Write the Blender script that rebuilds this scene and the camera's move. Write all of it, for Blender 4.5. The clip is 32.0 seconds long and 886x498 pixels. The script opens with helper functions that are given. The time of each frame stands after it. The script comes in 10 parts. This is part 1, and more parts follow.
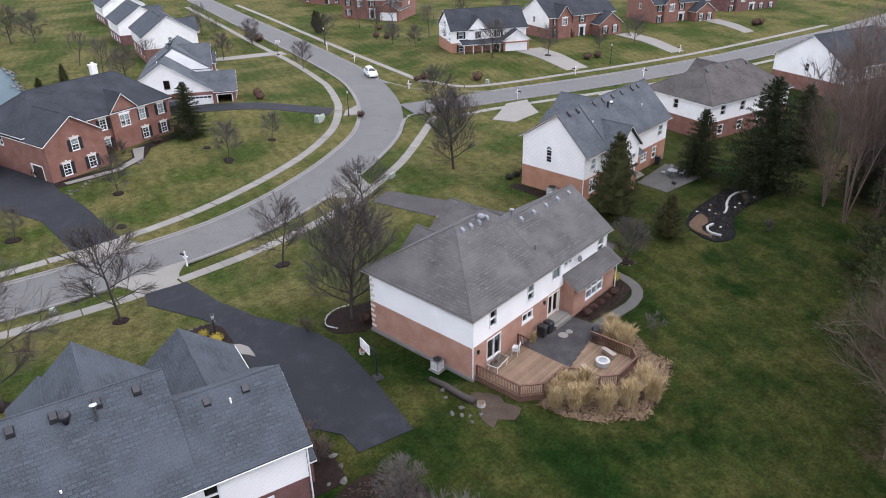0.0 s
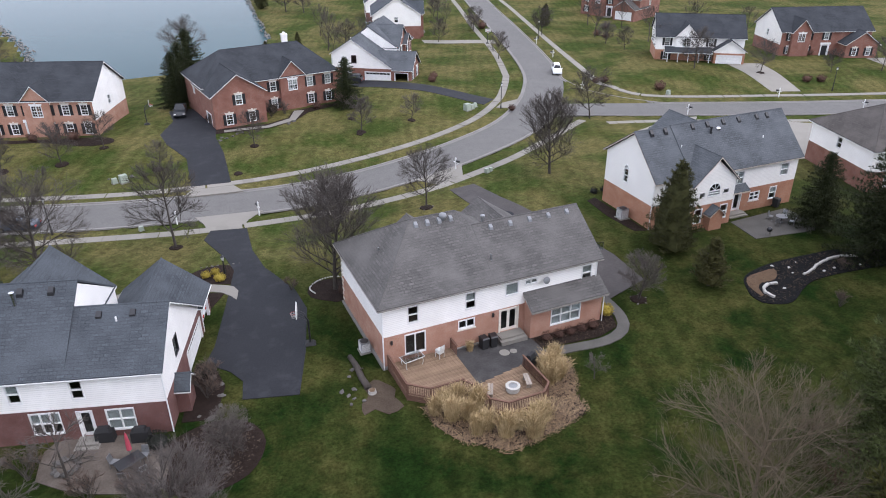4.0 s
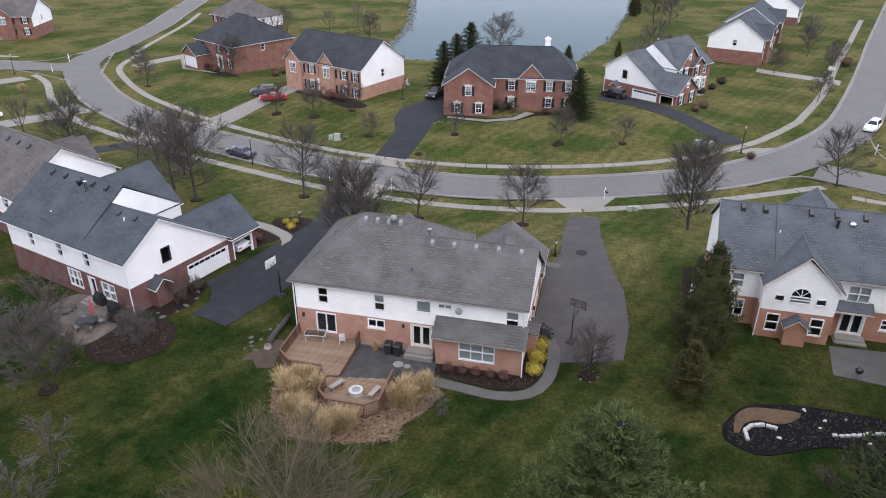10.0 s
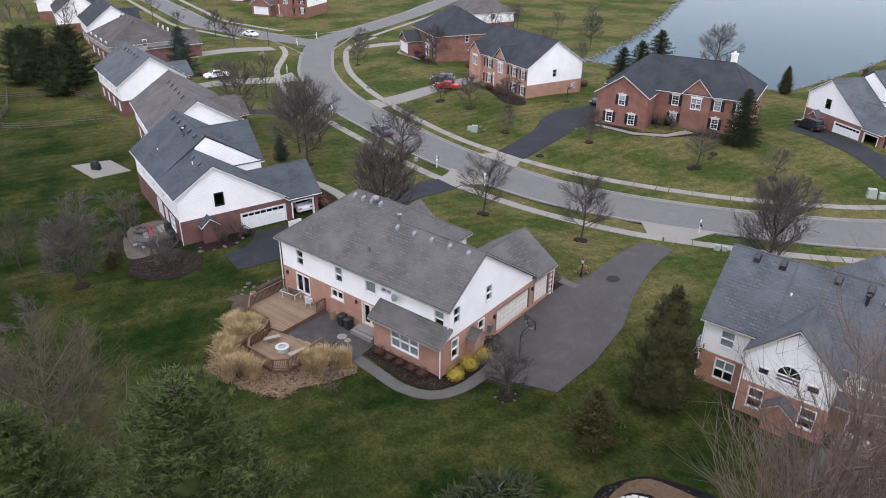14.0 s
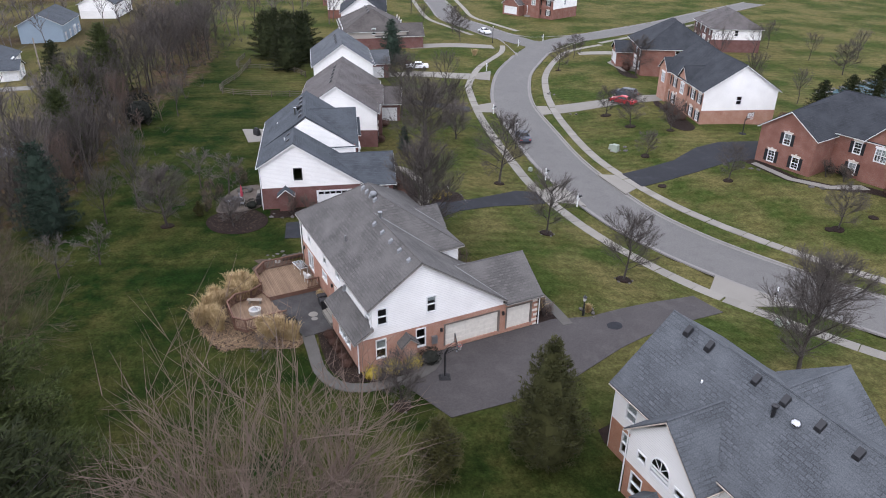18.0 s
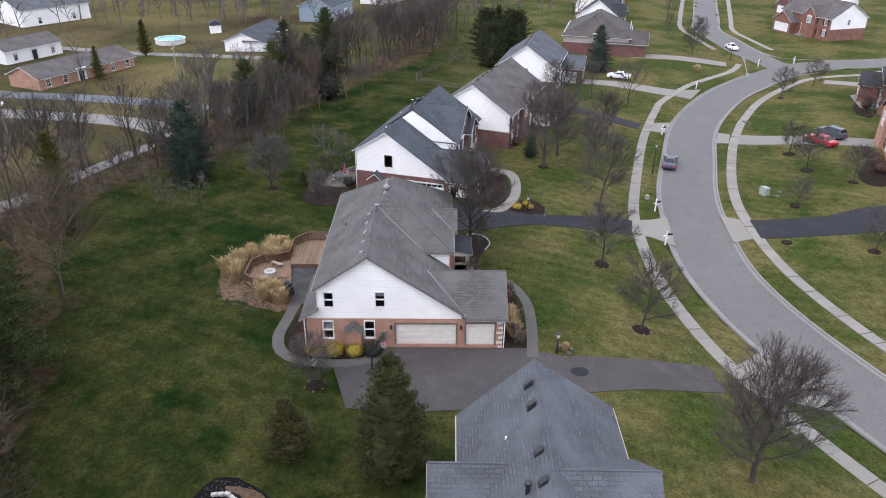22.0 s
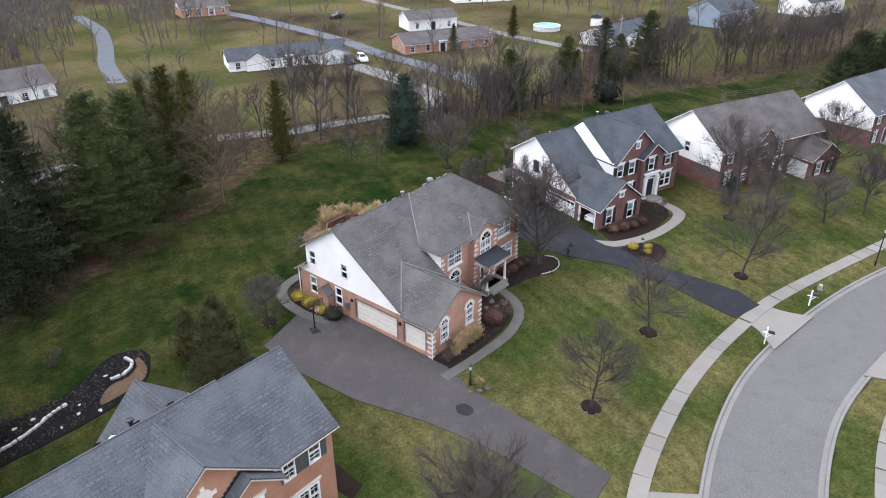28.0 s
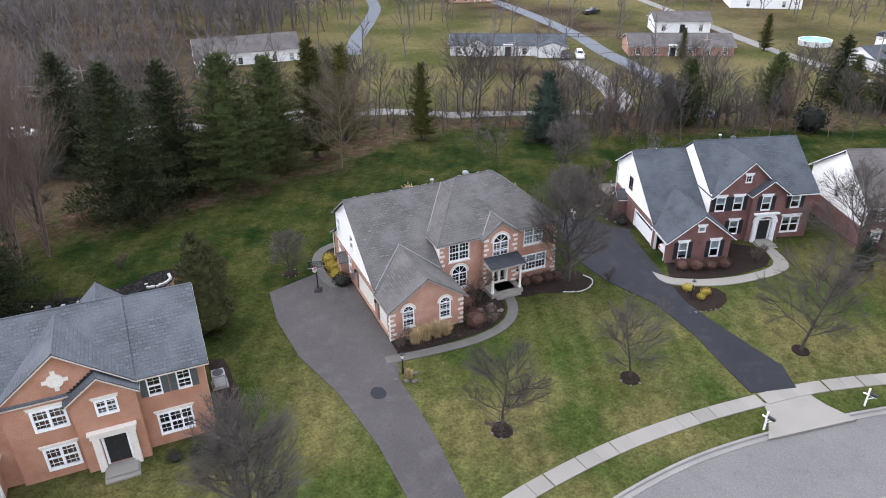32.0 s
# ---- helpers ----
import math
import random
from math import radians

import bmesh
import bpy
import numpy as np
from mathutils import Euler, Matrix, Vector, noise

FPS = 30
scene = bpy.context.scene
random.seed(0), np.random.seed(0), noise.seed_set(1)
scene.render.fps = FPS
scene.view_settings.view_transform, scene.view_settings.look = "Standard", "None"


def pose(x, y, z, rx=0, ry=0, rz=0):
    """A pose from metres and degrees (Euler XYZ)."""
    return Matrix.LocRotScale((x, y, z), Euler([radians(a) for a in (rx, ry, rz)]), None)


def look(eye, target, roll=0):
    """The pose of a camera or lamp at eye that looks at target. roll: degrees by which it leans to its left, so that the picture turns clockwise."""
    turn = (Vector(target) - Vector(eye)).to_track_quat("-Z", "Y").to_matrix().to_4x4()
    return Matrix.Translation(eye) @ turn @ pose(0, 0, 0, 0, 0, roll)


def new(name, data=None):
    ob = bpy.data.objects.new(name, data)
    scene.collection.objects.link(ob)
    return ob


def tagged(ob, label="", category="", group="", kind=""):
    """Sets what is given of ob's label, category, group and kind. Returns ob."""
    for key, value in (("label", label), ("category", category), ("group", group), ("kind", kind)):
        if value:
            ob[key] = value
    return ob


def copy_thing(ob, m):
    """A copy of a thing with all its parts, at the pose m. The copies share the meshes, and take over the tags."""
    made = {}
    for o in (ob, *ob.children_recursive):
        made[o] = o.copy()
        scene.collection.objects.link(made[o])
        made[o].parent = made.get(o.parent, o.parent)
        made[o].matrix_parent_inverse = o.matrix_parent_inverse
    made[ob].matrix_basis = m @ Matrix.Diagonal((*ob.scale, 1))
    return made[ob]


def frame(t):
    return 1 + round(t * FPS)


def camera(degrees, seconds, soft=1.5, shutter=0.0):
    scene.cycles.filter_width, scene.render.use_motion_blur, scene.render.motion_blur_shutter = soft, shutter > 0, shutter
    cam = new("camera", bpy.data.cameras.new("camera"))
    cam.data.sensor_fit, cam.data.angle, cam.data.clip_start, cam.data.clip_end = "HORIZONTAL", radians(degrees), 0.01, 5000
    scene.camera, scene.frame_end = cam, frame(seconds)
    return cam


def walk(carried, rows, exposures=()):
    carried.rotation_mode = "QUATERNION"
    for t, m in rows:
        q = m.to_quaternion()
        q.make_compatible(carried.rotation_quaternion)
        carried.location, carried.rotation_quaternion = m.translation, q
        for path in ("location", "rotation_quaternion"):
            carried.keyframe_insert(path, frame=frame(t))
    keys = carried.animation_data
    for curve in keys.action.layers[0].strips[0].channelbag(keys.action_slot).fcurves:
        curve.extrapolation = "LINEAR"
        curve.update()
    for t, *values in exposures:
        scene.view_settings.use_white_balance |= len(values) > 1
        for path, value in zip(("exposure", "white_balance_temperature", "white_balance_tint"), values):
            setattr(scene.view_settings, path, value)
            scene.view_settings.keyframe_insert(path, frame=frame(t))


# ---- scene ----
cam = camera(64.2, 32.0, soft=1.0)
METRES, EYE, TURN = 204.0, 32.64, -48.2
EXPOSURES = [(0.0, 1.27, 6000, 17), (7.0, 1.14, 6000, 17), (13.0, 1.12, 6000, 17), (18.0, 1.16, 6000, 17), (20.0, 1.19, 6000, 17), (22.0, 1.22, 6000, 17), (24.0, 1.26, 6000, 16), (28.0, 1.48, 6000, 15), (30.0, 1.55, 6000, 15), (32.0, 1.60, 6000, 15)]
ROWS = [
    (0.0, 0.0, 0.0, 0.0, -0.47, -27.34, 0.92),
    (0.5, 0.0152, 0.0001, -0.0005, 2.62, -27.34, 0.82),
    (1.0, 0.0304, 0.001, -0.0013, 5.73, -27.3, 0.71),
    (1.5, 0.0457, 0.0024, -0.0011, 8.87, -27.4, 0.66),
    (2.0, 0.0607, 0.0047, -0.0011, 11.96, -27.41, 0.58),
    (2.5, 0.0747, 0.0076, -0.0014, 14.89, -27.41, 0.48),
    (3.0, 0.0895, 0.0115, -0.0012, 17.99, -27.41, 0.43),
    (3.5, 0.1042, 0.0161, -0.0001, 21.14, -27.5, 0.37),
    (5.5, 0.1593, 0.043, 0.0037, 33.62, -27.74, 0.09),
    (6.0, 0.172, 0.0518, 0.0036, 36.73, -27.63, 0.06),
    (6.5, 0.1842, 0.0614, 0.0046, 39.86, -27.63, 0.04),
    (7.0, 0.1957, 0.0714, 0.0056, 42.97, -27.69, -0.02),
    (7.5, 0.2069, 0.0821, 0.006, 46.11, -27.66, -0.06),
    (8.0, 0.2174, 0.0935, 0.0064, 49.25, -27.65, -0.09),
    (8.5, 0.2273, 0.1053, 0.0066, 52.38, -27.6, -0.16),
    (9.0, 0.2364, 0.1177, 0.0068, 55.5, -27.58, -0.16),
    (9.5, 0.2449, 0.1306, 0.0062, 58.65, -27.49, -0.21),
    (10.0, 0.2525, 0.1438, 0.0048, 61.75, -27.3, -0.25),
    (10.5, 0.2594, 0.1577, 0.0039, 64.87, -27.2, -0.23),
    (11.0, 0.2655, 0.1718, 0.0023, 67.98, -27.08, -0.26),
    (11.5, 0.2709, 0.1859, 0.001, 71.07, -27.05, -0.31),
    (12.0, 0.2755, 0.2005, -0.0001, 74.16, -27.01, -0.32),
    (12.5, 0.2793, 0.2152, -0.0006, 77.27, -27.0, -0.37),
    (13.0, 0.2826, 0.2301, -0.0008, 80.41, -27.0, -0.41),
    (13.5, 0.2851, 0.2453, -0.0006, 83.55, -27.05, -0.43),
    (14.0, 0.2866, 0.2609, 0.0001, 86.72, -27.11, -0.42),
    (14.5, 0.2873, 0.2764, 0.001, 89.85, -27.18, -0.39),
    (16.5, 0.281, 0.3389, 0.0035, 102.64, -27.23, -0.43),
    (17.0, 0.2774, 0.3538, 0.0036, 105.71, -27.23, -0.41),
    (17.5, 0.2727, 0.3685, 0.004, 108.86, -27.26, -0.44),
    (18.0, 0.2672, 0.383, 0.0044, 112.02, -27.24, -0.49),
    (18.5, 0.2607, 0.3973, 0.0049, 115.24, -27.28, -0.51),
    (19.0, 0.2537, 0.4114, 0.0055, 118.43, -27.28, -0.51),
    (19.5, 0.2459, 0.425, 0.0059, 121.64, -27.3, -0.53),
    (20.0, 0.2373, 0.4381, 0.0063, 124.82, -27.34, -0.49),
    (20.5, 0.228, 0.4505, 0.0067, 128.03, -27.37, -0.51),
    (21.0, 0.2182, 0.4627, 0.0074, 131.26, -27.46, -0.59),
    (21.5, 0.2075, 0.4744, 0.0079, 134.55, -27.52, -0.57),
    (22.0, 0.1961, 0.4854, 0.0084, 137.79, -27.56, -0.58),
    (22.5, 0.184, 0.4958, 0.0092, 141.04, -27.62, -0.54),
    (23.0, 0.1714, 0.5052, 0.0096, 144.25, -27.65, -0.56),
    (23.5, 0.1579, 0.5145, 0.0102, 147.6, -27.72, -0.52),
    (24.0, 0.144, 0.5226, 0.0108, 150.89, -27.8, -0.46),
    (24.5, 0.1297, 0.5301, 0.0115, 154.21, -27.85, -0.45),
    (25.0, 0.1148, 0.537, 0.012, 157.58, -27.91, -0.36),
    (25.5, 0.0999, 0.5426, 0.0124, 160.91, -27.96, -0.31),
    (27.5, 0.0369, 0.5569, 0.0129, 174.35, -28.1, 0.07),
    (28.0, 0.021, 0.5584, 0.0134, 177.68, -28.17, 0.14),
    (28.5, 0.005, 0.5589, 0.0135, 181.01, -28.2, 0.19),
    (29.0, -0.0111, 0.5585, 0.0136, 184.33, -28.23, 0.26),
    (29.5, -0.027, 0.5572, 0.014, 187.61, -28.31, 0.33),
    (30.0, -0.0425, 0.555, 0.0138, 190.86, -28.36, 0.36),
    (30.5, -0.0577, 0.5519, 0.013, 194.12, -28.37, 0.36),
    (31.0, -0.0731, 0.5477, 0.0122, 197.42, -28.34, 0.4),
    (31.5, -0.088, 0.5426, 0.0121, 200.73, -28.36, 0.44),
    (32.0, -0.1029, 0.5367, 0.0123, 204.05, -28.43, 0.49),
]
walk(cam, [(t, pose(-32.60, -26.73, EYE, 0, 0, TURN) @ pose(METRES * x, METRES * y, METRES * z, 90 + pitch, roll, yaw)) for t, x, y, z, yaw, pitch, roll in ROWS], EXPOSURES)

# ---- light: an overcast late-winter day ----
world = bpy.data.worlds.new("overcast_sky")
scene.world = world
world.use_nodes = True
_wn = world.node_tree
_sky = _wn.nodes.new("ShaderNodeTexSky")
_sky.sky_type, _sky.sun_disc = "NISHITA", False
_sky.sun_elevation, _sky.sun_rotation = radians(55), radians(142)
_sky.air_density, _sky.dust_density, _sky.ozone_density = 1.0, 3.0, 1.0
# even cloud cover over most of the clear sky
_cloud = _wn.nodes.new("ShaderNodeMix")
_cloud.data_type = "RGBA"
_cloud.inputs[0].default_value, _cloud.inputs[7].default_value = 0.8, (6.6, 6.75, 7.0, 1)
_wn.links.new(_sky.outputs[0], _cloud.inputs[6])
_wn.links.new(_cloud.outputs[2], _wn.nodes["Background"].inputs[0])
_wn.nodes["Background"].inputs[1].default_value = 0.13
sun = new("sun", bpy.data.lights.new("sun", "SUN"))
sun.data.energy, sun.data.angle, sun.data.color = 0.65, radians(60), (1.0, 0.97, 0.94)
sun.matrix_world = look((0, 0, 60), (-0.35 * 40, 0.45 * 40, 60 - 0.82 * 40))


# ---- materials ----
def nodes_of(name):
    m = bpy.data.materials.new(name)
    m.use_nodes = True
    t = m.node_tree
    return m, t, t.nodes["Principled BSDF"]


def link(t, a, b):
    t.links.new(a, b)


def coords(t, kind="world", scale=(1, 1, 1)):
    if kind == "world":
        out = t.nodes.new("ShaderNodeNewGeometry").outputs["Position"]
    elif kind == "uv":
        out = t.nodes.new("ShaderNodeTexCoord").outputs["UV"]
    else:
        out = t.nodes.new("ShaderNodeTexCoord").outputs["Object"]
    mp = t.nodes.new("ShaderNodeMapping")
    mp.inputs["Scale"].default_value = scale
    link(t, out, mp.inputs["Vector"])
    return mp.outputs[0]


def noise_fac(t, vec, scale, detail=4.0, lo=0.35, hi=0.65, rough=0.55):
    n = t.nodes.new("ShaderNodeTexNoise")
    n.inputs["Scale"].default_value, n.inputs["Detail"].default_value, n.inputs["Roughness"].default_value = scale, detail, rough
    link(t, vec, n.inputs["Vector"])
    r = t.nodes.new("ShaderNodeMapRange")
    r.inputs[1].default_value, r.inputs[2].default_value = lo, hi
    link(t, n.outputs[0], r.inputs[0])
    return r.outputs[0]


def mix(t, fac, a, b, blend="MIX"):
    n = t.nodes.new("ShaderNodeMix")
    n.data_type, n.blend_type = "RGBA", blend
    for sock, val in ((n.inputs[0], fac), (n.inputs[6], a), (n.inputs[7], b)):
        if isinstance(val, (int, float)):
            sock.default_value = val
        elif isinstance(val, tuple):
            sock.default_value = (*val, 1)
        else:
            link(t, val, sock)
    return n.outputs[2]


def bump(t, p, height, strength=0.3, dist=0.02):
    b = t.nodes.new("ShaderNodeBump")
    b.inputs["Strength"].default_value, b.inputs["Distance"].default_value = strength, dist
    link(t, height, b.inputs["Height"])
    link(t, b.outputs[0], p.inputs["Normal"])


def ramp(t, v, a, b):
    r = t.nodes.new("ShaderNodeMapRange")
    r.inputs[1].default_value, r.inputs[2].default_value = a, b
    link(t, v, r.inputs[0])
    return r.outputs[0]


def times(t, a, k):
    n = t.nodes.new("ShaderNodeMath")
    n.operation = "MULTIPLY"
    for sock, val in ((n.inputs[0], a), (n.inputs[1], k)):
        if isinstance(val, (int, float)):
            sock.default_value = val
        else:
            link(t, val, sock)
    return n.outputs[0]


def plus(t, a, b):
    n = t.nodes.new("ShaderNodeMath")
    n.operation = "ADD"
    for i, v in enumerate((a, b)):
        if isinstance(v, (int, float)):
            n.inputs[i].default_value = v
        else:
            link(t, v, n.inputs[i])
    return n.outputs[0]


def rnd(t):
    return t.nodes.new("ShaderNodeObjectInfo").outputs["Random"]


def rough_mat(name, a, b, c=None, s1=0.6, s2=9.0, rough=0.85, kind="world", bs=0.25, bd=0.02, vary=0.0, metal=0.0):
    """Two-scale mottled surface: b clouds over a, c as fine grain."""
    m, t, p = nodes_of(name)
    v = coords(t, kind)
    col = mix(t, noise_fac(t, v, s1), a, b)
    fine = noise_fac(t, v, s2, 5.0, 0.3, 0.7)
    col = mix(t, fine, col, c if c else tuple(x * 0.8 for x in a)) if c else mix(t, 0.35, col, mix(t, fine, tuple(x * 0.75 for x in a), tuple(min(1, x * 1.2) for x in b)))
    if vary:
        col = mix(t, vary, col, mix(t, rnd(t), tuple(x * 0.5 for x in a), tuple(min(1, x * 1.6) for x in b)))
    link(t, col, p.inputs["Base Color"])
    p.inputs["Roughness"].default_value, p.inputs["Metallic"].default_value = rough, metal
    p.inputs["Specular IOR Level"].default_value = 0.15 if rough > 0.8 else 0.5
    if bs:
        bump(t, p, fine, bs, bd)
    return m


def brick_mat(name, a, b, mortar, vary=0.25, bw=0.215, bh=0.075):
    m, t, p = nodes_of(name)
    v = coords(t, "uv")
    br = t.nodes.new("ShaderNodeTexBrick")
    br.inputs["Scale"].default_value = 1.0
    br.inputs["Brick Width"].default_value, br.inputs["Row Height"].default_value = bw, bh
    br.inputs["Mortar Size"].default_value, br.inputs["Mortar Smooth"].default_value = 0.007, 0.2
    br.inputs["Color1"].default_value, br.inputs["Color2"].default_value, br.inputs["Mortar"].default_value = (*a, 1), (*b, 1), (*mortar, 1)
    link(t, v, br.inputs["Vector"])
    col = mix(t, noise_fac(t, v, 0.7), br.outputs[0], tuple(x * 0.78 for x in a))
    col = mix(t, 0.3, col, mix(t, noise_fac(t, v, 14.0), tuple(x * 0.6 for x in a), tuple(min(1, x * 1.5) for x in b)))
    link(t, col, p.inputs["Base Color"])
    p.inputs["Roughness"].default_value = 0.88
    bump(t, p, br.outputs[1], -0.35, 0.01)
    return m


def siding_mat(name, a, pitch=0.16):
    """Lapped boards: each course leans out to its lower edge."""
    m, t, p = nodes_of(name)
    v = coords(t, "uv")
    sep = t.nodes.new("ShaderNodeSeparateXYZ")
    link(t, v, sep.inputs[0])
    d = t.nodes.new("ShaderNodeMath")
    d.operation = "DIVIDE"
    d.inputs[1].default_value = pitch
    link(t, sep.outputs[1], d.inputs[0])
    f = t.nodes.new("ShaderNodeMath")
    f.operation = "FRACT"
    link(t, d.outputs[0], f.inputs[0])
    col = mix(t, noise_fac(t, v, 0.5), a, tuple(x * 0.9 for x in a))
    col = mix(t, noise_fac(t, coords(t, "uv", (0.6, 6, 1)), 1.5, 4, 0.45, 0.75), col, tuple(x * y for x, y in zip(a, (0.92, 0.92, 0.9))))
    # the laps' shadow line is painted into the colour, darkest along each lower edge
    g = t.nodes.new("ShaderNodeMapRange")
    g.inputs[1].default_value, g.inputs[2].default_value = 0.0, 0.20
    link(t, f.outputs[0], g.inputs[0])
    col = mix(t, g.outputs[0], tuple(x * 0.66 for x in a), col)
    link(t, col, p.inputs["Base Color"])
    p.inputs["Roughness"].default_value = 0.55
    inv = t.nodes.new("ShaderNodeMath")
    inv.operation = "SUBTRACT"
    inv.inputs[0].default_value = 1.0
    link(t, f.outputs[0], inv.inputs[1])
    bump(t, p, inv.outputs[0], 0.5, 0.02)
    return m


def shingle_mat(name, a, b, streak):
    """Asphalt shingles: tabs in courses, tab-to-tab tone, long weather streaks down the slope."""
    m, t, p = nodes_of(name)
    v = coords(t, "uv")
    br = t.nodes.new("ShaderNodeTexBrick")
    br.inputs["Scale"].default_value = 1.0
    br.inputs["Brick Width"].default_value, br.inputs["Row Height"].default_value = 0.5, 0.25
    br.inputs["Mortar Size"].default_value, br.inputs["Mortar Smooth"].default_value = 0.035, 0.3
    br.inputs["Color1"].default_value, br.inputs["Color2"].default_value = (*(x * 0.68 for x in a), 1), (*(x * 1.3 for x in b), 1)
    br.inputs["Mortar"].default_value = (*(x * 0.25 for x in a), 1)
    link(t, v, br.inputs["Vector"])
    # courses seen from afar: uneven bands two or three courses deep
    band = noise_fac(t, coords(t, "uv", (0.5, 3.2, 1)), 1.1, 4, 0.38, 0.66, 0.7)
    col = mix(t, times(t, band, 0.8), br.outputs[0], tuple(x * 0.5 for x in a))
    col = mix(t, noise_fac(t, coords(t, "uv", (2.2, 0.14, 1)), 0.9, 6, 0.46, 0.72, 0.65), col, streak)
    col = mix(t, noise_fac(t, v, 0.35, 4, 0.4, 0.7), col, tuple(x * 1.12 for x in b))
    fine = noise_fac(t, v, 13.0, 4, 0.3, 0.7, 0.7)
    col = mix(t, 0.42, col, mix(t, fine, tuple(x * 0.35 for x in a), tuple(min(1, x * 1.9) for x in b)))
    link(t, col, p.inputs["Base Color"])
    p.inputs["Roughness"].default_value = 0.92
    p.inputs["Specular IOR Level"].default_value = 0.15
    bump(t, p, br.outputs[1], -0.6, 0.03)
    return m


def plain_mat(name, a, rough=0.5, metal=0.0, grain=0.12, kind="world"):
    m, t, p = nodes_of(name)
    v = coords(t, kind)
    col = mix(t, noise_fac(t, v, 3.0), a, tuple(x * (1 - grain) for x in a))
    col = mix(t, noise_fac(t, v, 25.0, 3, 0.5, 0.8), col, tuple(x * (1 - 1.6 * grain) for x in a))
    link(t, col, p.inputs["Base Color"])
    p.inputs["Roughness"].default_value, p.inputs["Metallic"].default_value = rough, metal
    return m


def glass_mat(name):
    m, t, p = nodes_of(name)
    p.inputs["Base Color"].default_value = (0.62, 0.68, 0.7, 1)
    p.inputs["Roughness"].default_value = 0.03
    p.inputs["Transmission Weight"].default_value = 1.0
    p.inputs["IOR"].default_value = 1.45
    return m


BRICK_TAN = brick_mat("tan_brick", (0.3572, 0.1786, 0.1206), (0.4197, 0.2366, 0.1652), (0.4108, 0.3393, 0.2858))
BRICK_RED = brick_mat("red_brick", (0.1817, 0.0763, 0.05451), (0.2424, 0.1091, 0.0763), (0.2356, 0.1962, 0.1671))
BRICK_DARK = brick_mat("dark_red_brick", (0.1254, 0.054, 0.045), (0.1716, 0.0756, 0.06375), (0.198, 0.1728, 0.165))
BRICK_ORANGE = brick_mat("orange_brick", (0.3392, 0.1534, 0.08882), (0.3957, 0.2019, 0.1251), (0.3634, 0.2907, 0.2261))
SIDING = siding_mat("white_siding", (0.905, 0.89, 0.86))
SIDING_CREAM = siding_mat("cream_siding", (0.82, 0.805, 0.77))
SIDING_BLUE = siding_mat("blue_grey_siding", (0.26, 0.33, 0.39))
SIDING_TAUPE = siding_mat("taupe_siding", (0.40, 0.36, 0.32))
ROOF_MAIN = shingle_mat("weathered_grey_shingle", (0.06859, 0.0659, 0.064), (0.1078, 0.1024, 0.09722), (0.05552, 0.0531, 0.05121))
ROOF_BLUE = shingle_mat("slate_grey_shingle", (0.04652, 0.05272, 0.06078), (0.06512, 0.07319, 0.08187), (0.03721, 0.04218, 0.04839))
ROOF_LIGHT = shingle_mat("pale_grey_shingle", (0.06357, 0.06989, 0.07835), (0.09112, 0.09832, 0.1059), (0.04873, 0.05297, 0.05933))
ROOF_BROWN = shingle_mat("brown_shingle", (0.07524, 0.06688, 0.06283), (0.1054, 0.09633, 0.09275), (0.05768, 0.05082, 0.04787))
ROOF_UMBER = shingle_mat("umber_shingle", (0.0576, 0.05078, 0.04787), (0.08832, 0.08029, 0.07398), (0.04608, 0.04096, 0.03917))
ROOF_DARK = shingle_mat("charcoal_shingle", (0.02774, 0.03052, 0.03514), (0.04162, 0.04531, 0.05086), (0.02219, 0.02405, 0.02774))
WHITE = plain_mat("white_paint", (0.80, 0.80, 0.79), 0.45)
CREAM = plain_mat("cream_paint", (0.72, 0.68, 0.60), 0.5)
STONE = rough_mat("limestone_trim", (0.58, 0.53, 0.46), (0.66, 0.61, 0.54), s1=1.2)
BLACK = plain_mat("black_paint", (0.018, 0.018, 0.02), 0.4)
SHUT_BLACK = plain_mat("black_shutter_paint", (0.010, 0.0105, 0.012), 0.85)
DOOR_BROWN = plain_mat("dark_brown_door_paint", (0.045, 0.028, 0.02), 0.5)
DOOR_RED = plain_mat("dull_red_door_paint", (0.17, 0.032, 0.03), 0.5)
SHUT_GREY = plain_mat("grey_green_shutter_paint", (0.072, 0.084, 0.084), 0.55)
GLASS = glass_mat("window_glass")
ROOM = plain_mat("dim_interior", (0.10, 0.09, 0.08), 0.9)
BLIND = plain_mat("pale_blind", (0.55, 0.55, 0.52), 0.8)
FLASHING = plain_mat("pale_flashing", (0.17, 0.17, 0.1675), 0.5)
VENT_GREY = plain_mat("dull_grey_vent", (0.2025, 0.21, 0.2175), 0.6)
GREY_METAL = plain_mat("grey_metal", (0.294, 0.301, 0.308), 0.4, 0.7)
STEEL = plain_mat("bright_steel", (0.62, 0.62, 0.63), 0.25, 1.0)
CONCRETE = rough_mat("pale_concrete", (0.1892, 0.1768, 0.1542), (0.218, 0.2056, 0.1809), s1=0.5, s2=14, vary=0.16)
PATH_MAT = rough_mat("weathered_path_concrete", (0.07746, 0.07259, 0.06611), (0.1001, 0.09513, 0.08549), s1=0.7, s2=10)
FLAG = rough_mat("brown_flagstone", (0.08333, 0.06876, 0.05625), (0.1375, 0.1146, 0.09585), s1=1.3, s2=9)
KERB_MAT = rough_mat("kerb_concrete", (0.1693, 0.1623, 0.1505), (0.2117, 0.2023, 0.1882), s1=0.4, s2=10)
GRAVEL = rough_mat("pale_gravel", (0.1471, 0.1393, 0.1277), (0.1935, 0.1858, 0.1742), s1=0.8, s2=12)
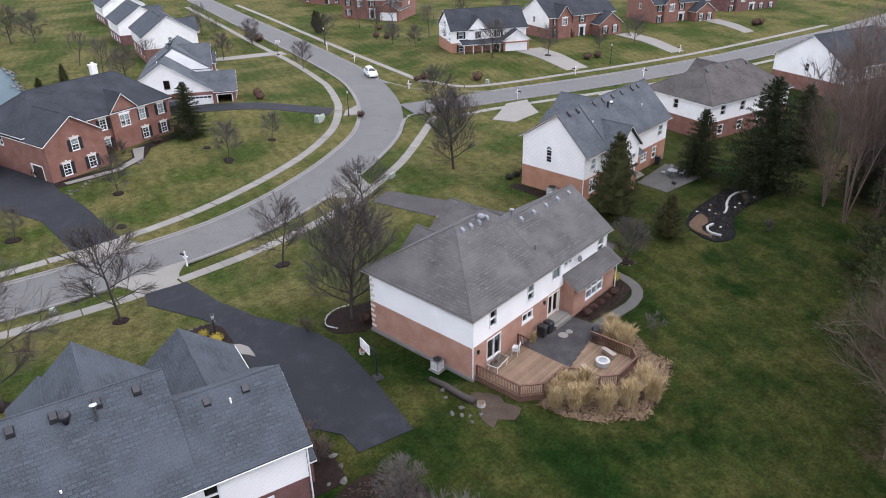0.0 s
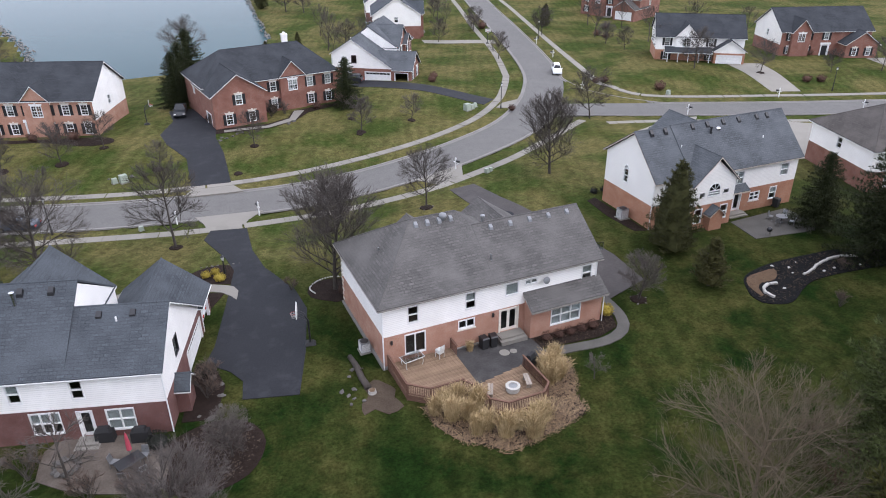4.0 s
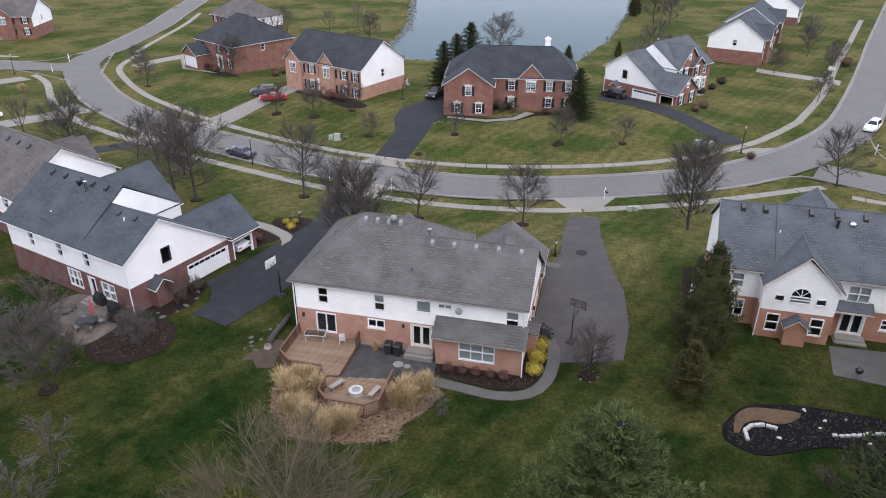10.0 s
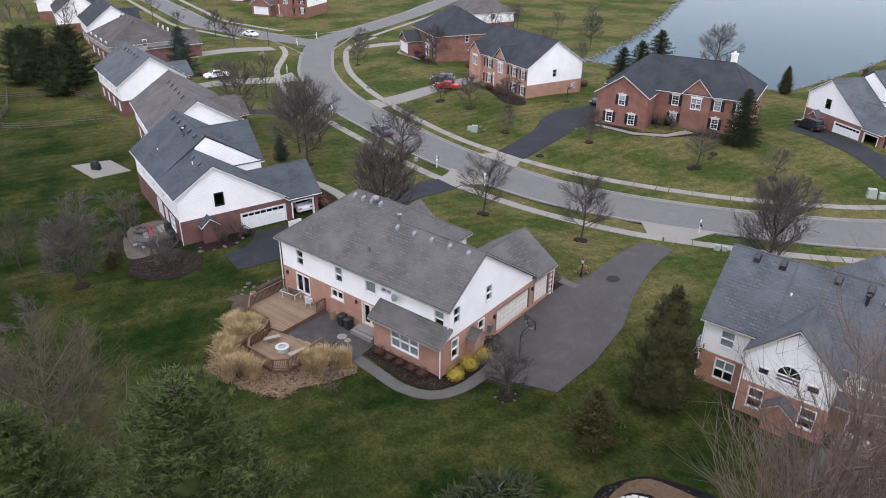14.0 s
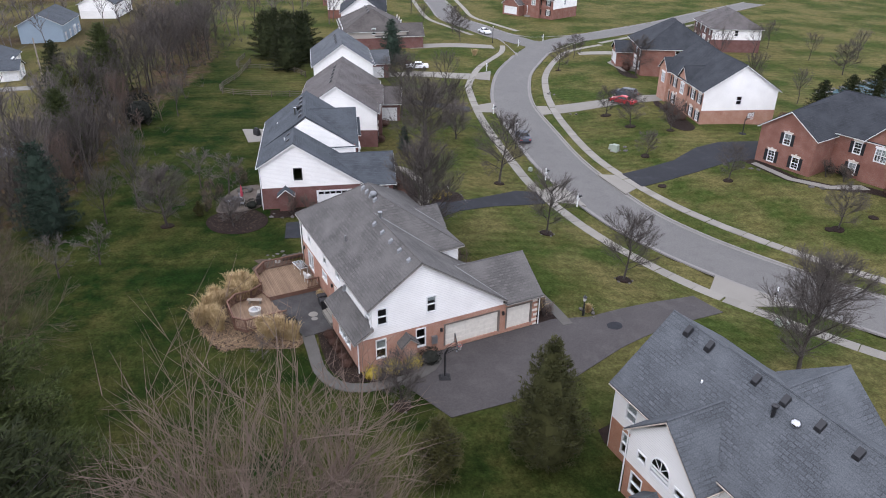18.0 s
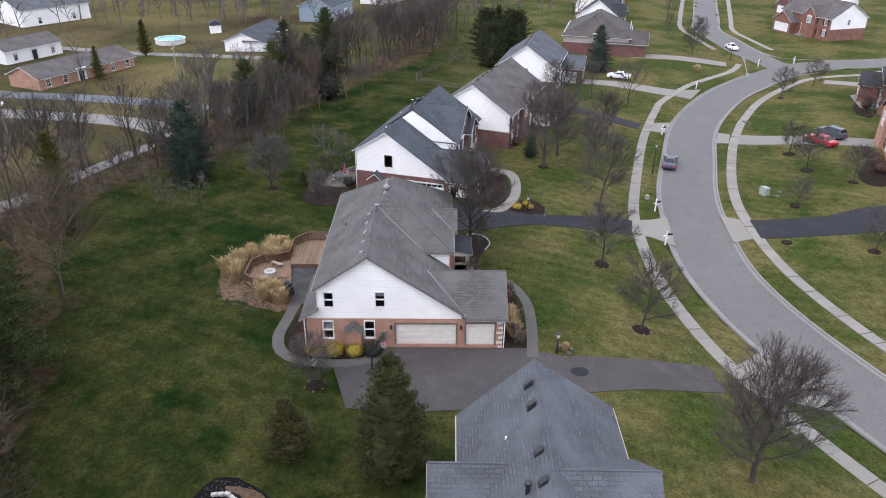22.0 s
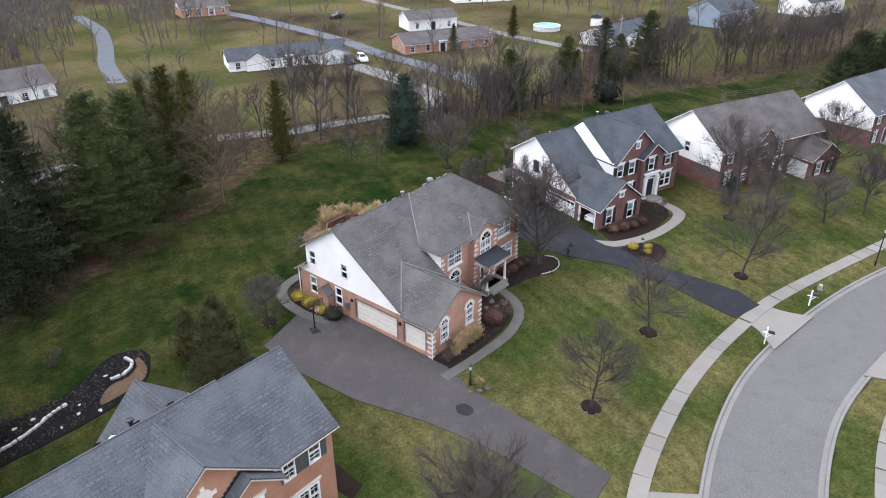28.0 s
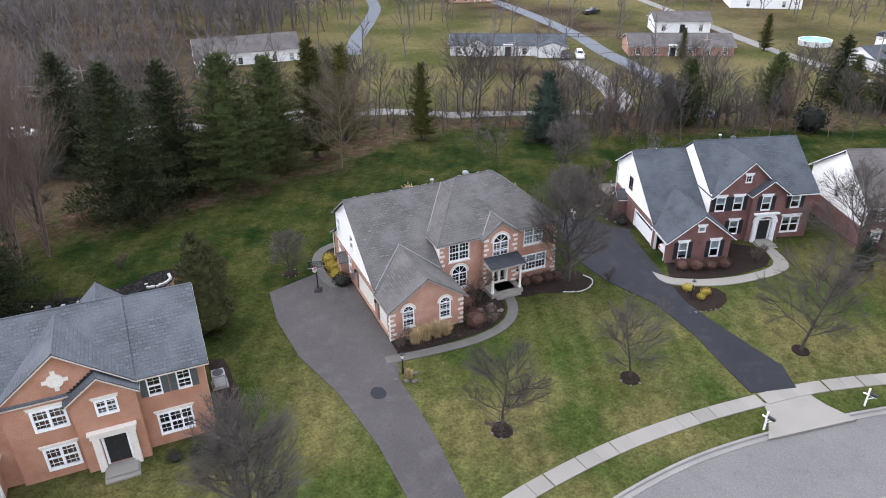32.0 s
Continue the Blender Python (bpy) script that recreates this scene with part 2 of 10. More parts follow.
BARK_MULCH = rough_mat("dark_mulch", (0.01377, 0.008568, 0.006732), (0.02601, 0.01683, 0.01285), s1=2.0, s2=16, bs=0.8, bd=0.05, rough=0.95)
POND_MULCH = rough_mat("black_mulch", (0.003696, 0.003696, 0.004004), (0.00924, 0.00924, 0.009856), s1=2.0, s2=16, bs=0.8, bd=0.05, rough=0.95)
RED_MULCH = rough_mat("tan_bark_chips", (0.09408, 0.0588, 0.03646), (0.1411, 0.09408, 0.0588), s1=2.5, s2=18, bs=0.8, bd=0.05, rough=0.95)
STRAW_BED = rough_mat("straw_litter", (0.1108, 0.07353, 0.04719), (0.1478, 0.1034, 0.06769), s1=1.5, s2=5, bs=0.9, bd=0.06, rough=0.95)
DIRT = rough_mat("bare_soil", (0.05242, 0.0383, 0.02822), (0.07661, 0.05846, 0.04234), s1=1.2, s2=10, bs=0.8, bd=0.05, rough=0.95)
ROCK = rough_mat("pale_rock", (0.0672, 0.06216, 0.05544), (0.121, 0.1142, 0.1058), s1=2, s2=11, vary=0.3)
LIMEROCK = rough_mat("white_limestone", (0.3802, 0.3686, 0.3341), (0.4493, 0.4378, 0.409), s1=2, s2=11)
BARK = rough_mat("grey_brown_bark", (0.04427, 0.03719, 0.03195), (0.07083, 0.06198, 0.05445), s1=2, s2=12, vary=0.2)
TWIG = rough_mat("brown_twigs", (0.05825, 0.04933, 0.04304), (0.082, 0.07133, 0.06368), s1=1.5, s2=10, bs=0, vary=0.25)
TWIG_RED = rough_mat("reddish_twigs", (0.09794, 0.07001, 0.05588), (0.1323, 0.09849, 0.07916), s1=1.5, s2=10, bs=0, vary=0.25)
TWIG_TAN = rough_mat("tan_twigs", (0.085, 0.066, 0.045), (0.130, 0.104, 0.072), s1=1.5, s2=10, bs=0, vary=0.25)
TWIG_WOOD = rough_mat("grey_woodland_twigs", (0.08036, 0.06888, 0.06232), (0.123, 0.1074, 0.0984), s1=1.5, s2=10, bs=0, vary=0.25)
BIRCH = rough_mat("pale_bark", (0.27, 0.252, 0.228), (0.33, 0.312, 0.288), s1=2, s2=9)


def leaf_mat(name, a, b, vary=0.35):
    m, t, p = nodes_of(name)
    g = t.nodes.new("ShaderNodeNewGeometry").outputs["Random Per Island"]
    col = mix(t, noise_fac(t, coords(t), 1.6, 3, 0.36, 0.64), a, b)
    col = mix(t, times(t, g, 0.5), col, tuple(x * 0.5 for x in a))
    col = mix(t, vary, col, mix(t, rnd(t), tuple(x * 0.7 for x in a), tuple(x * 1.2 for x in b)))
    link(t, col, p.inputs["Base Color"])
    p.inputs["Roughness"].default_value = 0.85
    p.inputs["Specular IOR Level"].default_value = 0.1
    return m


PINE = leaf_mat("pine_needles", (0.02915, 0.04273, 0.01416), (0.09585, 0.1122, 0.03775))
SPRUCE = leaf_mat("spruce_needles", (0.0182, 0.02518, 0.01134), (0.05202, 0.05947, 0.02455))
BLUE_SPRUCE = leaf_mat("blue_spruce_needles", (0.0204, 0.034, 0.0238), (0.0493, 0.0697, 0.051))
CEDAR = leaf_mat("olive_cedar_sprays", (0.034, 0.0357, 0.0085), (0.085, 0.08075, 0.0204))
BOX = leaf_mat("evergreen_shrub_leaves", (0.022, 0.025, 0.010), (0.058, 0.058, 0.022))
RUST = leaf_mat("russet_shrub_leaves", (0.065, 0.038, 0.03), (0.12, 0.07, 0.052))
GOLD = leaf_mat("golden_shrub_leaves", (0.24, 0.185, 0.03), (0.37, 0.29, 0.055))
STRAW = leaf_mat("straw_blades", (0.34, 0.245, 0.12), (0.56, 0.43, 0.245), 0.15)
STRAW_DULL = leaf_mat("fallen_straw", (0.20, 0.135, 0.08), (0.33, 0.235, 0.14), 0.15)
JUNIPER = leaf_mat("brown_green_sprays", (0.032, 0.034, 0.012), (0.075, 0.070, 0.026))
HOLLY = leaf_mat("blackish_evergreen_leaves", (0.018, 0.02, 0.016), (0.035, 0.036, 0.03))


def asphalt(name, a, b, patch):
    m, t, p = nodes_of(name)
    v = coords(t)
    col = mix(t, noise_fac(t, v, 0.22, 5, 0.4, 0.65), a, b)
    col = mix(t, noise_fac(t, v, 0.7, 4, 0.52, 0.72), col, patch)
    fine = noise_fac(t, v, 9.0, 5, 0.3, 0.7, 0.75)
    col = mix(t, 0.4, col, mix(t, fine, tuple(x * 0.4 for x in a), tuple(x * 1.7 for x in b)))
    col = mix(t, times(t, noise_fac(t, v, 1.9, 6, 0.60, 0.72, 0.7), 0.5), col, tuple(x * 0.62 for x in a))
    link(t, col, p.inputs["Base Color"])
    p.inputs["Roughness"].default_value = 0.86
    p.inputs["Specular IOR Level"].default_value = 0.25
    bump(t, p, fine, 0.15, 0.01)
    return m


DRIVE_DARK = asphalt("sealed_asphalt", (0.01398, 0.01505, 0.01828), (0.01935, 0.02043, 0.02419), (0.03118, 0.03279, 0.03763))
DRIVE_GREY = asphalt("worn_asphalt", (0.04685, 0.0424, 0.0415), (0.06025, 0.05444, 0.05266), (0.07363, 0.06694, 0.06472))
ROAD_MAT = asphalt("pale_road_concrete", (0.1079, 0.1041, 0.09889), (0.1266, 0.1215, 0.1145), (0.09311, 0.08977, 0.08528))
LANE_MAT = asphalt("blue_grey_lane", (0.08736, 0.09542, 0.1075), (0.1075, 0.1176, 0.131), (0.08064, 0.08736, 0.09744))
PATIO_MAT = rough_mat("stained_concrete_patio", (0.0383, 0.03629, 0.03548), (0.06854, 0.06572, 0.06451), s1=0.9, s2=8)


def grass_mat():
    m, t, p = nodes_of("winter_lawn")
    v = coords(t)
    sep = t.nodes.new("ShaderNodeSeparateXYZ")
    link(t, v, sep.inputs[0])

    def grey(fac, lo, hi):
        return mix(t, fac, (lo, lo, lo), (hi, hi, hi))

    # deep green behind the houses, tawnier turf on the street side
    green = mix(t, noise_fac(t, v, 0.12, 5, 0.40, 0.60, 0.6), (0.0082, 0.0183, 0.0040), (0.031, 0.0370, 0.0105))
    front = mix(t, noise_fac(t, v, 0.085, 5, 0.42, 0.58, 0.6), (0.038, 0.053, 0.0135), (0.099, 0.089, 0.034))
    col = mix(t, ramp(t, sep.outputs[1], 8.0, 24.0), green, front)
    # yellowed patches a few steps across
    col = mix(t, times(t, noise_fac(t, v, 0.2, 6, 0.48, 0.66, 0.65), 0.40), col, (0.083, 0.070, 0.024))
    col = mix(t, times(t, noise_fac(t, v, 0.5, 6, 0.52, 0.70, 0.65), 0.35), col, (0.014, 0.026, 0.005))
    # mowing lanes
    for turn, scale in ((25, 0.17),):
        st = t.nodes.new("ShaderNodeTexWave")
        st.inputs["Scale"].default_value, st.inputs["Distortion"].default_value, st.inputs["Detail"].default_value = scale, 6.5, 4.0
        st.inputs["Detail Scale"].default_value = 0.6
        mp = t.nodes.new("ShaderNodeMapping")
        mp.inputs["Rotation"].default_value = (0, 0, radians(turn))
        link(t, v, mp.inputs["Vector"])
        link(t, mp.outputs[0], st.inputs["Vector"])
        col = mix(t, 1.0, col, grey(st.outputs[1], 0.92, 1.08), "MULTIPLY")
    # tawny fields and leaf-strewn ground far out to the south
    edge = None
    for (x0, y0), (x1, y1) in zip(WOOD_EDGE, WOOD_EDGE[1:]):
        up = times(t, ramp(t, sep.outputs[0], x0, x1), y1 - y0)
        edge = plus(t, edge, up) if edge else plus(t, up, WOOD_EDGE[0][1])
    south = plus(t, edge, times(t, sep.outputs[1], -1.0))
    ragged = plus(t, south, times(t, plus(t, noise_fac(t, v, 0.28, 6, 0.2, 0.8, 0.65), -0.5), 7.0))
    floor_ = mix(t, noise_fac(t, v, 0.35, 6, 0.40, 0.62, 0.65), (0.040, 0.046, 0.014), (0.062, 0.037, 0.024))
    floor_ = mix(t, noise_fac(t, v, 0.9, 6, 0.45, 0.65, 0.7), floor_, (0.094, 0.066, 0.046))
    col = mix(t, ramp(t, ragged, -0.8, 2.2), col, floor_)
    far = ramp(t, ragged, 9.0, 16.0)
    field = mix(t, noise_fac(t, v, 0.05, 5, 0.40, 0.60), (0.052, 0.056, 0.017), (0.104, 0.088, 0.038))
    litter = mix(t, noise_fac(t, v, 0.12, 5, 0.40, 0.60), (0.030, 0.021, 0.014), (0.064, 0.047, 0.028))
    field = mix(t, noise_fac(t, v, 0.016, 4, 0.44, 0.60), field, litter)
    field = mix(t, ramp(t, sep.outputs[0], -12.0, 30.0), field, litter)
    col = mix(t, far, col, field)
    # tufts and thatch
    col = mix(t, 1.0, col, grey(noise_fac(t, v, 1.3, 6, 0.34, 0.66, 0.75), 0.70, 1.28), "MULTIPLY")
    fine = noise_fac(t, v, 4.5, 6, 0.34, 0.66, 0.8)
    col = mix(t, 1.0, col, grey(fine, 0.55, 1.42), "MULTIPLY")
    col = mix(t, times(t, noise_fac(t, v, 3.1, 6, 0.66, 0.74, 0.8), 0.6), col, (0.18, 0.16, 0.085))
    link(t, col, p.inputs["Base Color"])
    p.inputs["Roughness"].default_value = 0.95
    p.inputs["Specular IOR Level"].default_value = 0.02
    bump(t, p, fine, 0.5, 0.05)
    return m


# where the mown back lawns end and the leaf-strewn belt begins, from west to east
WOOD_EDGE = [(-112, 13), (-84, 3), (-70, -5.5), (-55, -12), (-42, -15.5), (-26, -21.5), (-18, -30), (-9, -33.5), (4, -30), (11, -25), (20, -22), (27, -19), (38, -17), (46, -17), (62, -6)]
LAWN = grass_mat()
m_, t_, p_ = nodes_of("lake_water")
p_.inputs["Base Color"].default_value, p_.inputs["Roughness"].default_value = (0.036, 0.070, 0.080, 1), 0.16
p_.inputs["IOR"].default_value = 1.07
bump(t_, p_, noise_fac(t_, coords(t_), 1.2, 4, 0.2, 0.8), 0.12, 0.05)
WATER = m_


# ---- mesh helpers ----
def auto_uv(bm):
    """Metres along each face: u level, v up the slope."""
    lay = bm.loops.layers.uv.verify()
    bm.normal_update()
    for f in bm.faces:
        n = f.normal
        if abs(n.z) > 0.985:
            a, b = Vector((1, 0, 0)), Vector((0, 1, 0))
        else:
            a = Vector((-n.y, n.x, 0)).normalized()
            b = n.cross(a)
        for l in f.loops:
            l[lay].uv = (l.vert.co.dot(a), l.vert.co.dot(b))


def part(name, bm, material, parent=None, label="", smooth=False, uv=True):
    bmesh.ops.recalc_face_normals(bm, faces=bm.faces)
    if uv:
        auto_uv(bm)
    me = bpy.data.meshes.new(name)
    bm.to_mesh(me)
    bm.free()
    me.materials.append(material)
    if smooth:
        me.shade_smooth()
    ob = new(name, me)
    ob.parent = parent
    return tagged(ob, label)


def raw(name, verts, faces, material, parent=None, label="", smooth=False):
    me = bpy.data.meshes.new(name)
    me.from_pydata(verts, [], faces)
    me.materials.append(material)
    if smooth:
        me.shade_smooth()
    ob = new(name, me)
    ob.parent = parent
    return tagged(ob, label)


def thing(name, m, label, category, group="", kind=""):
    ob = new(name)
    ob.empty_display_size = 0.2
    ob.matrix_world = m
    return tagged(ob, label, category, group, kind)


def box(bm, x0, x1, y0, y1, z0, z1, P=None):
    """A box; P maps its own (x, y, z) into the thing's frame."""
    c = [(x, y, z) for z in (z0, z1) for x, y in ((x0, y0), (x1, y0), (x1, y1), (x0, y1))]
    v = [bm.verts.new(P(*q) if P else q) for q in c]
    for f in ((3, 2, 1, 0), (4, 5, 6, 7), (0, 1, 5, 4), (1, 2, 6, 5), (2, 3, 7, 6), (3, 0, 4, 7)):
        bm.faces.new([v[i] for i in f])


def prism(bm, low, high):
    """A closed solid between two rings of the same count."""
    a, b = [bm.verts.new(q) for q in low], [bm.verts.new(q) for q in high]
    n = len(a)
    bm.faces.new(a[::-1])
    bm.faces.new(b)
    for i in range(n):
        bm.faces.new((a[i], a[(i + 1) % n], b[(i + 1) % n], b[i]))


def tube(bm, pts, radii, sides=8, cap=True):
    rings = []
    for i, (q, r) in enumerate(zip(pts, radii)):
        q = Vector(q)
        d = (Vector(pts[min(i + 1, len(pts) - 1)]) - Vector(pts[max(i - 1, 0)])).normalized()
        a = d.orthogonal().normalized()
        b = d.cross(a)
        if rings:
            a = (prev - d * prev.dot(d)).normalized()
            b = d.cross(a)
        prev = a
        rings.append([bm.verts.new(q + (a * math.cos(k * 2 * math.pi / sides) + b * math.sin(k * 2 * math.pi / sides)) * r) for k in range(sides)])
    for r0, r1 in zip(rings, rings[1:]):
        for k in range(sides):
            bm.faces.new((r0[k], r0[(k + 1) % sides], r1[(k + 1) % sides], r1[k]))
    if cap:
        bm.faces.new(rings[0][::-1])
        bm.faces.new(rings[-1])


def lattice(bm, bars, rails, o0, o1, P):
    """One pierced frame of upright bars (spans along s) and level rails (spans along z), from depth o0 to o1."""
    xs_, zs_ = [v for b in bars for v in b], [v for r in rails for v in r]
    nx_, nz_ = len(xs_), len(zs_)
    back, face = ([[bm.verts.new(P(x, o, z)) for z in zs_] for x in xs_] for o in (o0, o1))
    solid = lambda i, j: 0 <= i < nx_ - 1 and 0 <= j < nz_ - 1 and (i % 2 == 0 or j % 2 == 0)
    for i in range(nx_ - 1):
        for j in range(nz_ - 1):
            if not solid(i, j):
                continue
            ring = [(i, j), (i + 1, j), (i + 1, j + 1), (i, j + 1)]
            bm.faces.new([face[a][b] for a, b in ring])
            bm.faces.new([back[a][b] for a, b in ring[::-1]])
            for (a, b), (c, d), (di, dj) in zip(ring, ring[1:] + ring[:1], ((0, -1), (1, 0), (0, 1), (-1, 0))):
                if not solid(i + di, j + dj):
                    bm.faces.new((back[a][b], back[c][d], face[c][d], face[a][b]))
    return bm


def lathe(bm, profile, sides=16, x=0.0, y=0.0):
    """Rings of (radius, z), closed at both ends."""
    rings = [[bm.verts.new((x + r * math.cos(k * 2 * math.pi / sides), y + r * math.sin(k * 2 * math.pi / sides), z)) for k in range(sides)] for r, z in profile]
    for r0, r1 in zip(rings, rings[1:]):
        for k in range(sides):
            bm.faces.new((r0[k], r0[(k + 1) % sides], r1[(k + 1) % sides], r1[k]))
    bm.faces.new(rings[0][::-1])
    bm.faces.new(rings[-1])


def bm_new():
    return bmesh.new()


# ---- the lie of the land ----
HALF = 3.75
MAIN = [(-92, 90), (-86, 83), (-78, 75), (-66, 64.5), (-48, 53.5), (-30, 46.7), (-15, 41.9), (0, 39.4), (10, 39.8), (20, 42.3), (30, 46.2),
        (40, 51.8), (48.5, 59.5), (56, 69), (63.4, 82), (72, 105), (82, 135), (89, 157), (100, 190), (120, 250)]
CROSS = [(53, 57.5), (68, 51.5), (91, 42.3), (118, 33.5), (144, 27), (180, 19), (240, 10)]
WEST = [(-90, 88.5), (-108, 86.5), (-125, 86.5), (-140, 87), (-160, 93.5), (-209, 110), (-260, 130)]
NORTH = [(-91, 88), (-95.5, 98), (-98, 112), (-105, 140), (-112, 160), (-125, 200)]
LAKE = [(-31, 115.5), (-14, 115), (8, 114), (15, 118), (17.5, 133), (21, 146), (24, 172), (27, 205), (33, 260), (45, 430), (-90, 430), (-62, 260), (-47, 205), (-42, 185), (-35.5, 158), (-33, 136)]
LAKE_Z = -3.0


def smooth_line(pts, step=2.0):
    """A Catmull-Rom line through pts, at even steps."""
    out = []
    for i in range(len(pts) - 1):
        p0, p1, p2, p3 = (Vector(pts[max(0, min(len(pts) - 1, k))]) for k in (i - 1, i, i + 1, i + 2))
        n = max(2, int((p2 - p1).length / step))
        for k in range(n):
            u = k / n
            out.append(0.5 * ((2 * p1) + (p2 - p0) * u + (2 * p0 - 5 * p1 + 4 * p2 - p3) * u * u + (3 * p1 - p0 - 3 * p2 + p3) * u ** 3))
    out.append(Vector(pts[-1]))
    return out


ROADS = [smooth_line(p) for p in (MAIN, CROSS, WEST, NORTH)]
SEG_A = np.array([(p.x, p.y) for r in ROADS for p in r[:-1]])
SEG_B = np.array([(p.x, p.y) for r in ROADS for p in r[1:]])
SEG_D = SEG_B - SEG_A
SEG_L = (SEG_D ** 2).sum(1)


def road_dist(x, y):
    q = np.array((x, y)) - SEG_A
    u = np.clip((q * SEG_D).sum(1) / SEG_L, 0, 1)
    return float(np.sqrt(((q - SEG_D * u[:, None]) ** 2).sum(1).min()))


def lie(x, y, d=None):
    """Height of the lawns and verges."""
    base = -0.35 - 0.0105 * min(110, max(0, abs(x - 15) - 20)) - 0.033 * min(60, max(0, -y - 20)) - 0.05 * min(40, max(0, y - 76))
    d = road_dist(x, y) if d is None else d
    u = max(0.0, min(1.0, (22 - d) / 17))
    s = u * u * (3 - 2 * u)
    road = -1.62 - 0.0105 * min(130, max(0, abs(x - 10) - 20))
    # a low grassy swell behind the planted bed
    swell = 0.9 * math.exp(-(((x - 50) / 7) ** 2 + ((y + 9) / 5) ** 2))
    return max(base + (road - base) * s + swell, -2.7)


def inside(x, y, poly):
    hit = False
    for (x0, y0), (x1, y1) in zip(poly, poly[1:] + poly[:1]):
        if (y0 > y) != (y1 > y) and x < (x1 - x0) * (y - y0) / (y1 - y0) + x0:
            hit = not hit
    return hit


def ticks(lo, hi, fine_lo, fine_hi, step):
    out, v, s = [], fine_lo, step
    while v < fine_hi:
        out.append(v)
        v += step
    v, s = fine_hi, step
    while v < hi:
        out.append(v)
        s *= 1.07
        v += s
    out.append(hi)
    v, s = fine_lo, step
    while v > lo:
        s *= 1.07
        v -= s
        out.append(max(v, lo))
    return sorted(set(out))


xs, ys = ticks(-1800, 1800, -90, 100, 1.1), ticks(-1800, 1800, 22, 70, 0.9)
verts = []
for y in ys:
    for x in xs:
        d = road_dist(x, y) if -270 < x < 250 and -20 < y < 260 else 99.0
        z = lie(x, y, d)
        if d < HALF + 0.4:
            z -= 0.27
        if y > 112 and inside(x, y, LAKE):
            z = LAKE_Z - 1.2
        verts.append((x, y, z))
nx = len(xs)
ground = raw("ground", verts, [(j * nx + i, j * nx + i + 1, (j + 1) * nx + i + 1, (j + 1) * nx + i) for j in range(len(ys) - 1) for i in range(nx - 1)], LAWN, smooth=True)
tagged(ground, "patchy winter lawn, green and tawny, over gently rolling ground", "ground", kind="structure")
shore = [Vector((x, y)) for x, y in LAKE]
mid_ = sum(shore, Vector((0, 0))) / len(shore)
water = raw("water", [(*(p + (p - mid_).normalized() * 3.0), LAKE_Z) for p in shore], [list(range(len(shore)))], WATER)
tagged(water, "calm grey-blue lake with slight ripples behind the houses", "lake", kind="structure")


def ribbon(name, line, offs, drop, material, parent=None, skirt=0.0):
    """A strip along line between two offsets to its left (negative: right), laid drop over the lawn's height."""
    vs, fs = [], []
    for i, p in enumerate(line):
        d = (line[min(i + 1, len(line) - 1)] - line[max(i - 1, 0)]).normalized()
        n = Vector((-d.y, d.x))
        for o in offs:
            q = p + n * o
            vs.append((q.x, q.y, lie(q.x, q.y) + drop))
    k = len(offs)
    for i in range(len(line) - 1):
        for j in range(k - 1):
            fs.append((i * k + j, (i + 1) * k + j, (i + 1) * k + j + 1, i * k + j + 1))
    return raw(name, vs, fs, material, parent, smooth=True)


ROAD_LABELS = ("pale grey residential street sweeping past the houses", "pale grey side street off the bend", "pale grey street beyond the junction", "pale grey street leading off between lawns")
for i, line in enumerate(ROADS):
    r = ribbon("road", line, (-HALF, -HALF / 2, 0, HALF / 2, HALF), -0.13 + 0.006 * i, ROAD_MAT)
    tagged(r, ROAD_LABELS[i], "road", kind="structure")


def offset_line(line, o):
    out = []
    for i, p in enumerate(line):
        d = (line[min(i + 1, len(line) - 1)] - line[max(i - 1, 0)]).normalized()
        out.append(p + Vector((-d.y, d.x)) * o)
    return out


def kerb(name, line, label):
    """Gutter and raised kerb along a line of the road's edge; the verge is on its right."""
    vs, fs = [], []
    prof = ((0.42, -0.118), (0.06, -0.125), (0.0, 0.012), (-0.2, 0.018), (-0.24, -0.14))
    for i, p in enumerate(line):
        d = (line[min(i + 1, len(line) - 1)] - line[max(i - 1, 0)]).normalized()
        n = Vector((-d.y, d.x))
        h = lie(p.x, p.y)
        for o, z in prof:
            vs.append((p.x + n.x * o, p.y + n.y * o, h + z + 0.018))
    k = len(prof)
    for i in range(len(line) - 1):
        for j in range(k - 1):
            fs.append((i * k + j, (i + 1) * k + j, (i + 1) * k + j + 1, i * k + j + 1))
    return tagged(raw(name, vs, fs, KERB_MAT), label, "kerb", kind="structure")


mn, cr, we, no = ROADS
south = [p for p in offset_line(mn, -HALF) if -86 < p.x < 46.5]
kerb("kerb", smooth_line([(p.x, p.y) for p in [q for q in offset_line(we, HALF) if q.x < -101][::-1]] + [(p.x, p.y) for p in south] + [(50.5, 54.6), (55, 53.0)] + [(p.x, p.y) for p in offset_line(cr, -HALF) if p.x > 60]), "grey concrete kerb and gutter along the near side of the street")
northk = [p for p in offset_line(mn, HALF) if p.x > -84]
kerb("kerb", smooth_line([(p.x, p.y) for p in [q for q in offset_line(no, -HALF) if q.y > 101][::-1]] + [(p.x, p.y) for p in northk])[::-1], "grey concrete kerb and gutter along the far side of the street")
kerb("kerb", smooth_line([(p.x, p.y) for p in [q for q in offset_line(mn, -HALF) if q.y > 74 and q.x > 40][::-1]] + [(63.6, 66), (65.2, 61.6)] + [(p.x, p.y) for p in offset_line(cr, HALF) if p.x > 70])[::-1], "grey concrete kerb rounding the corner of the side street")
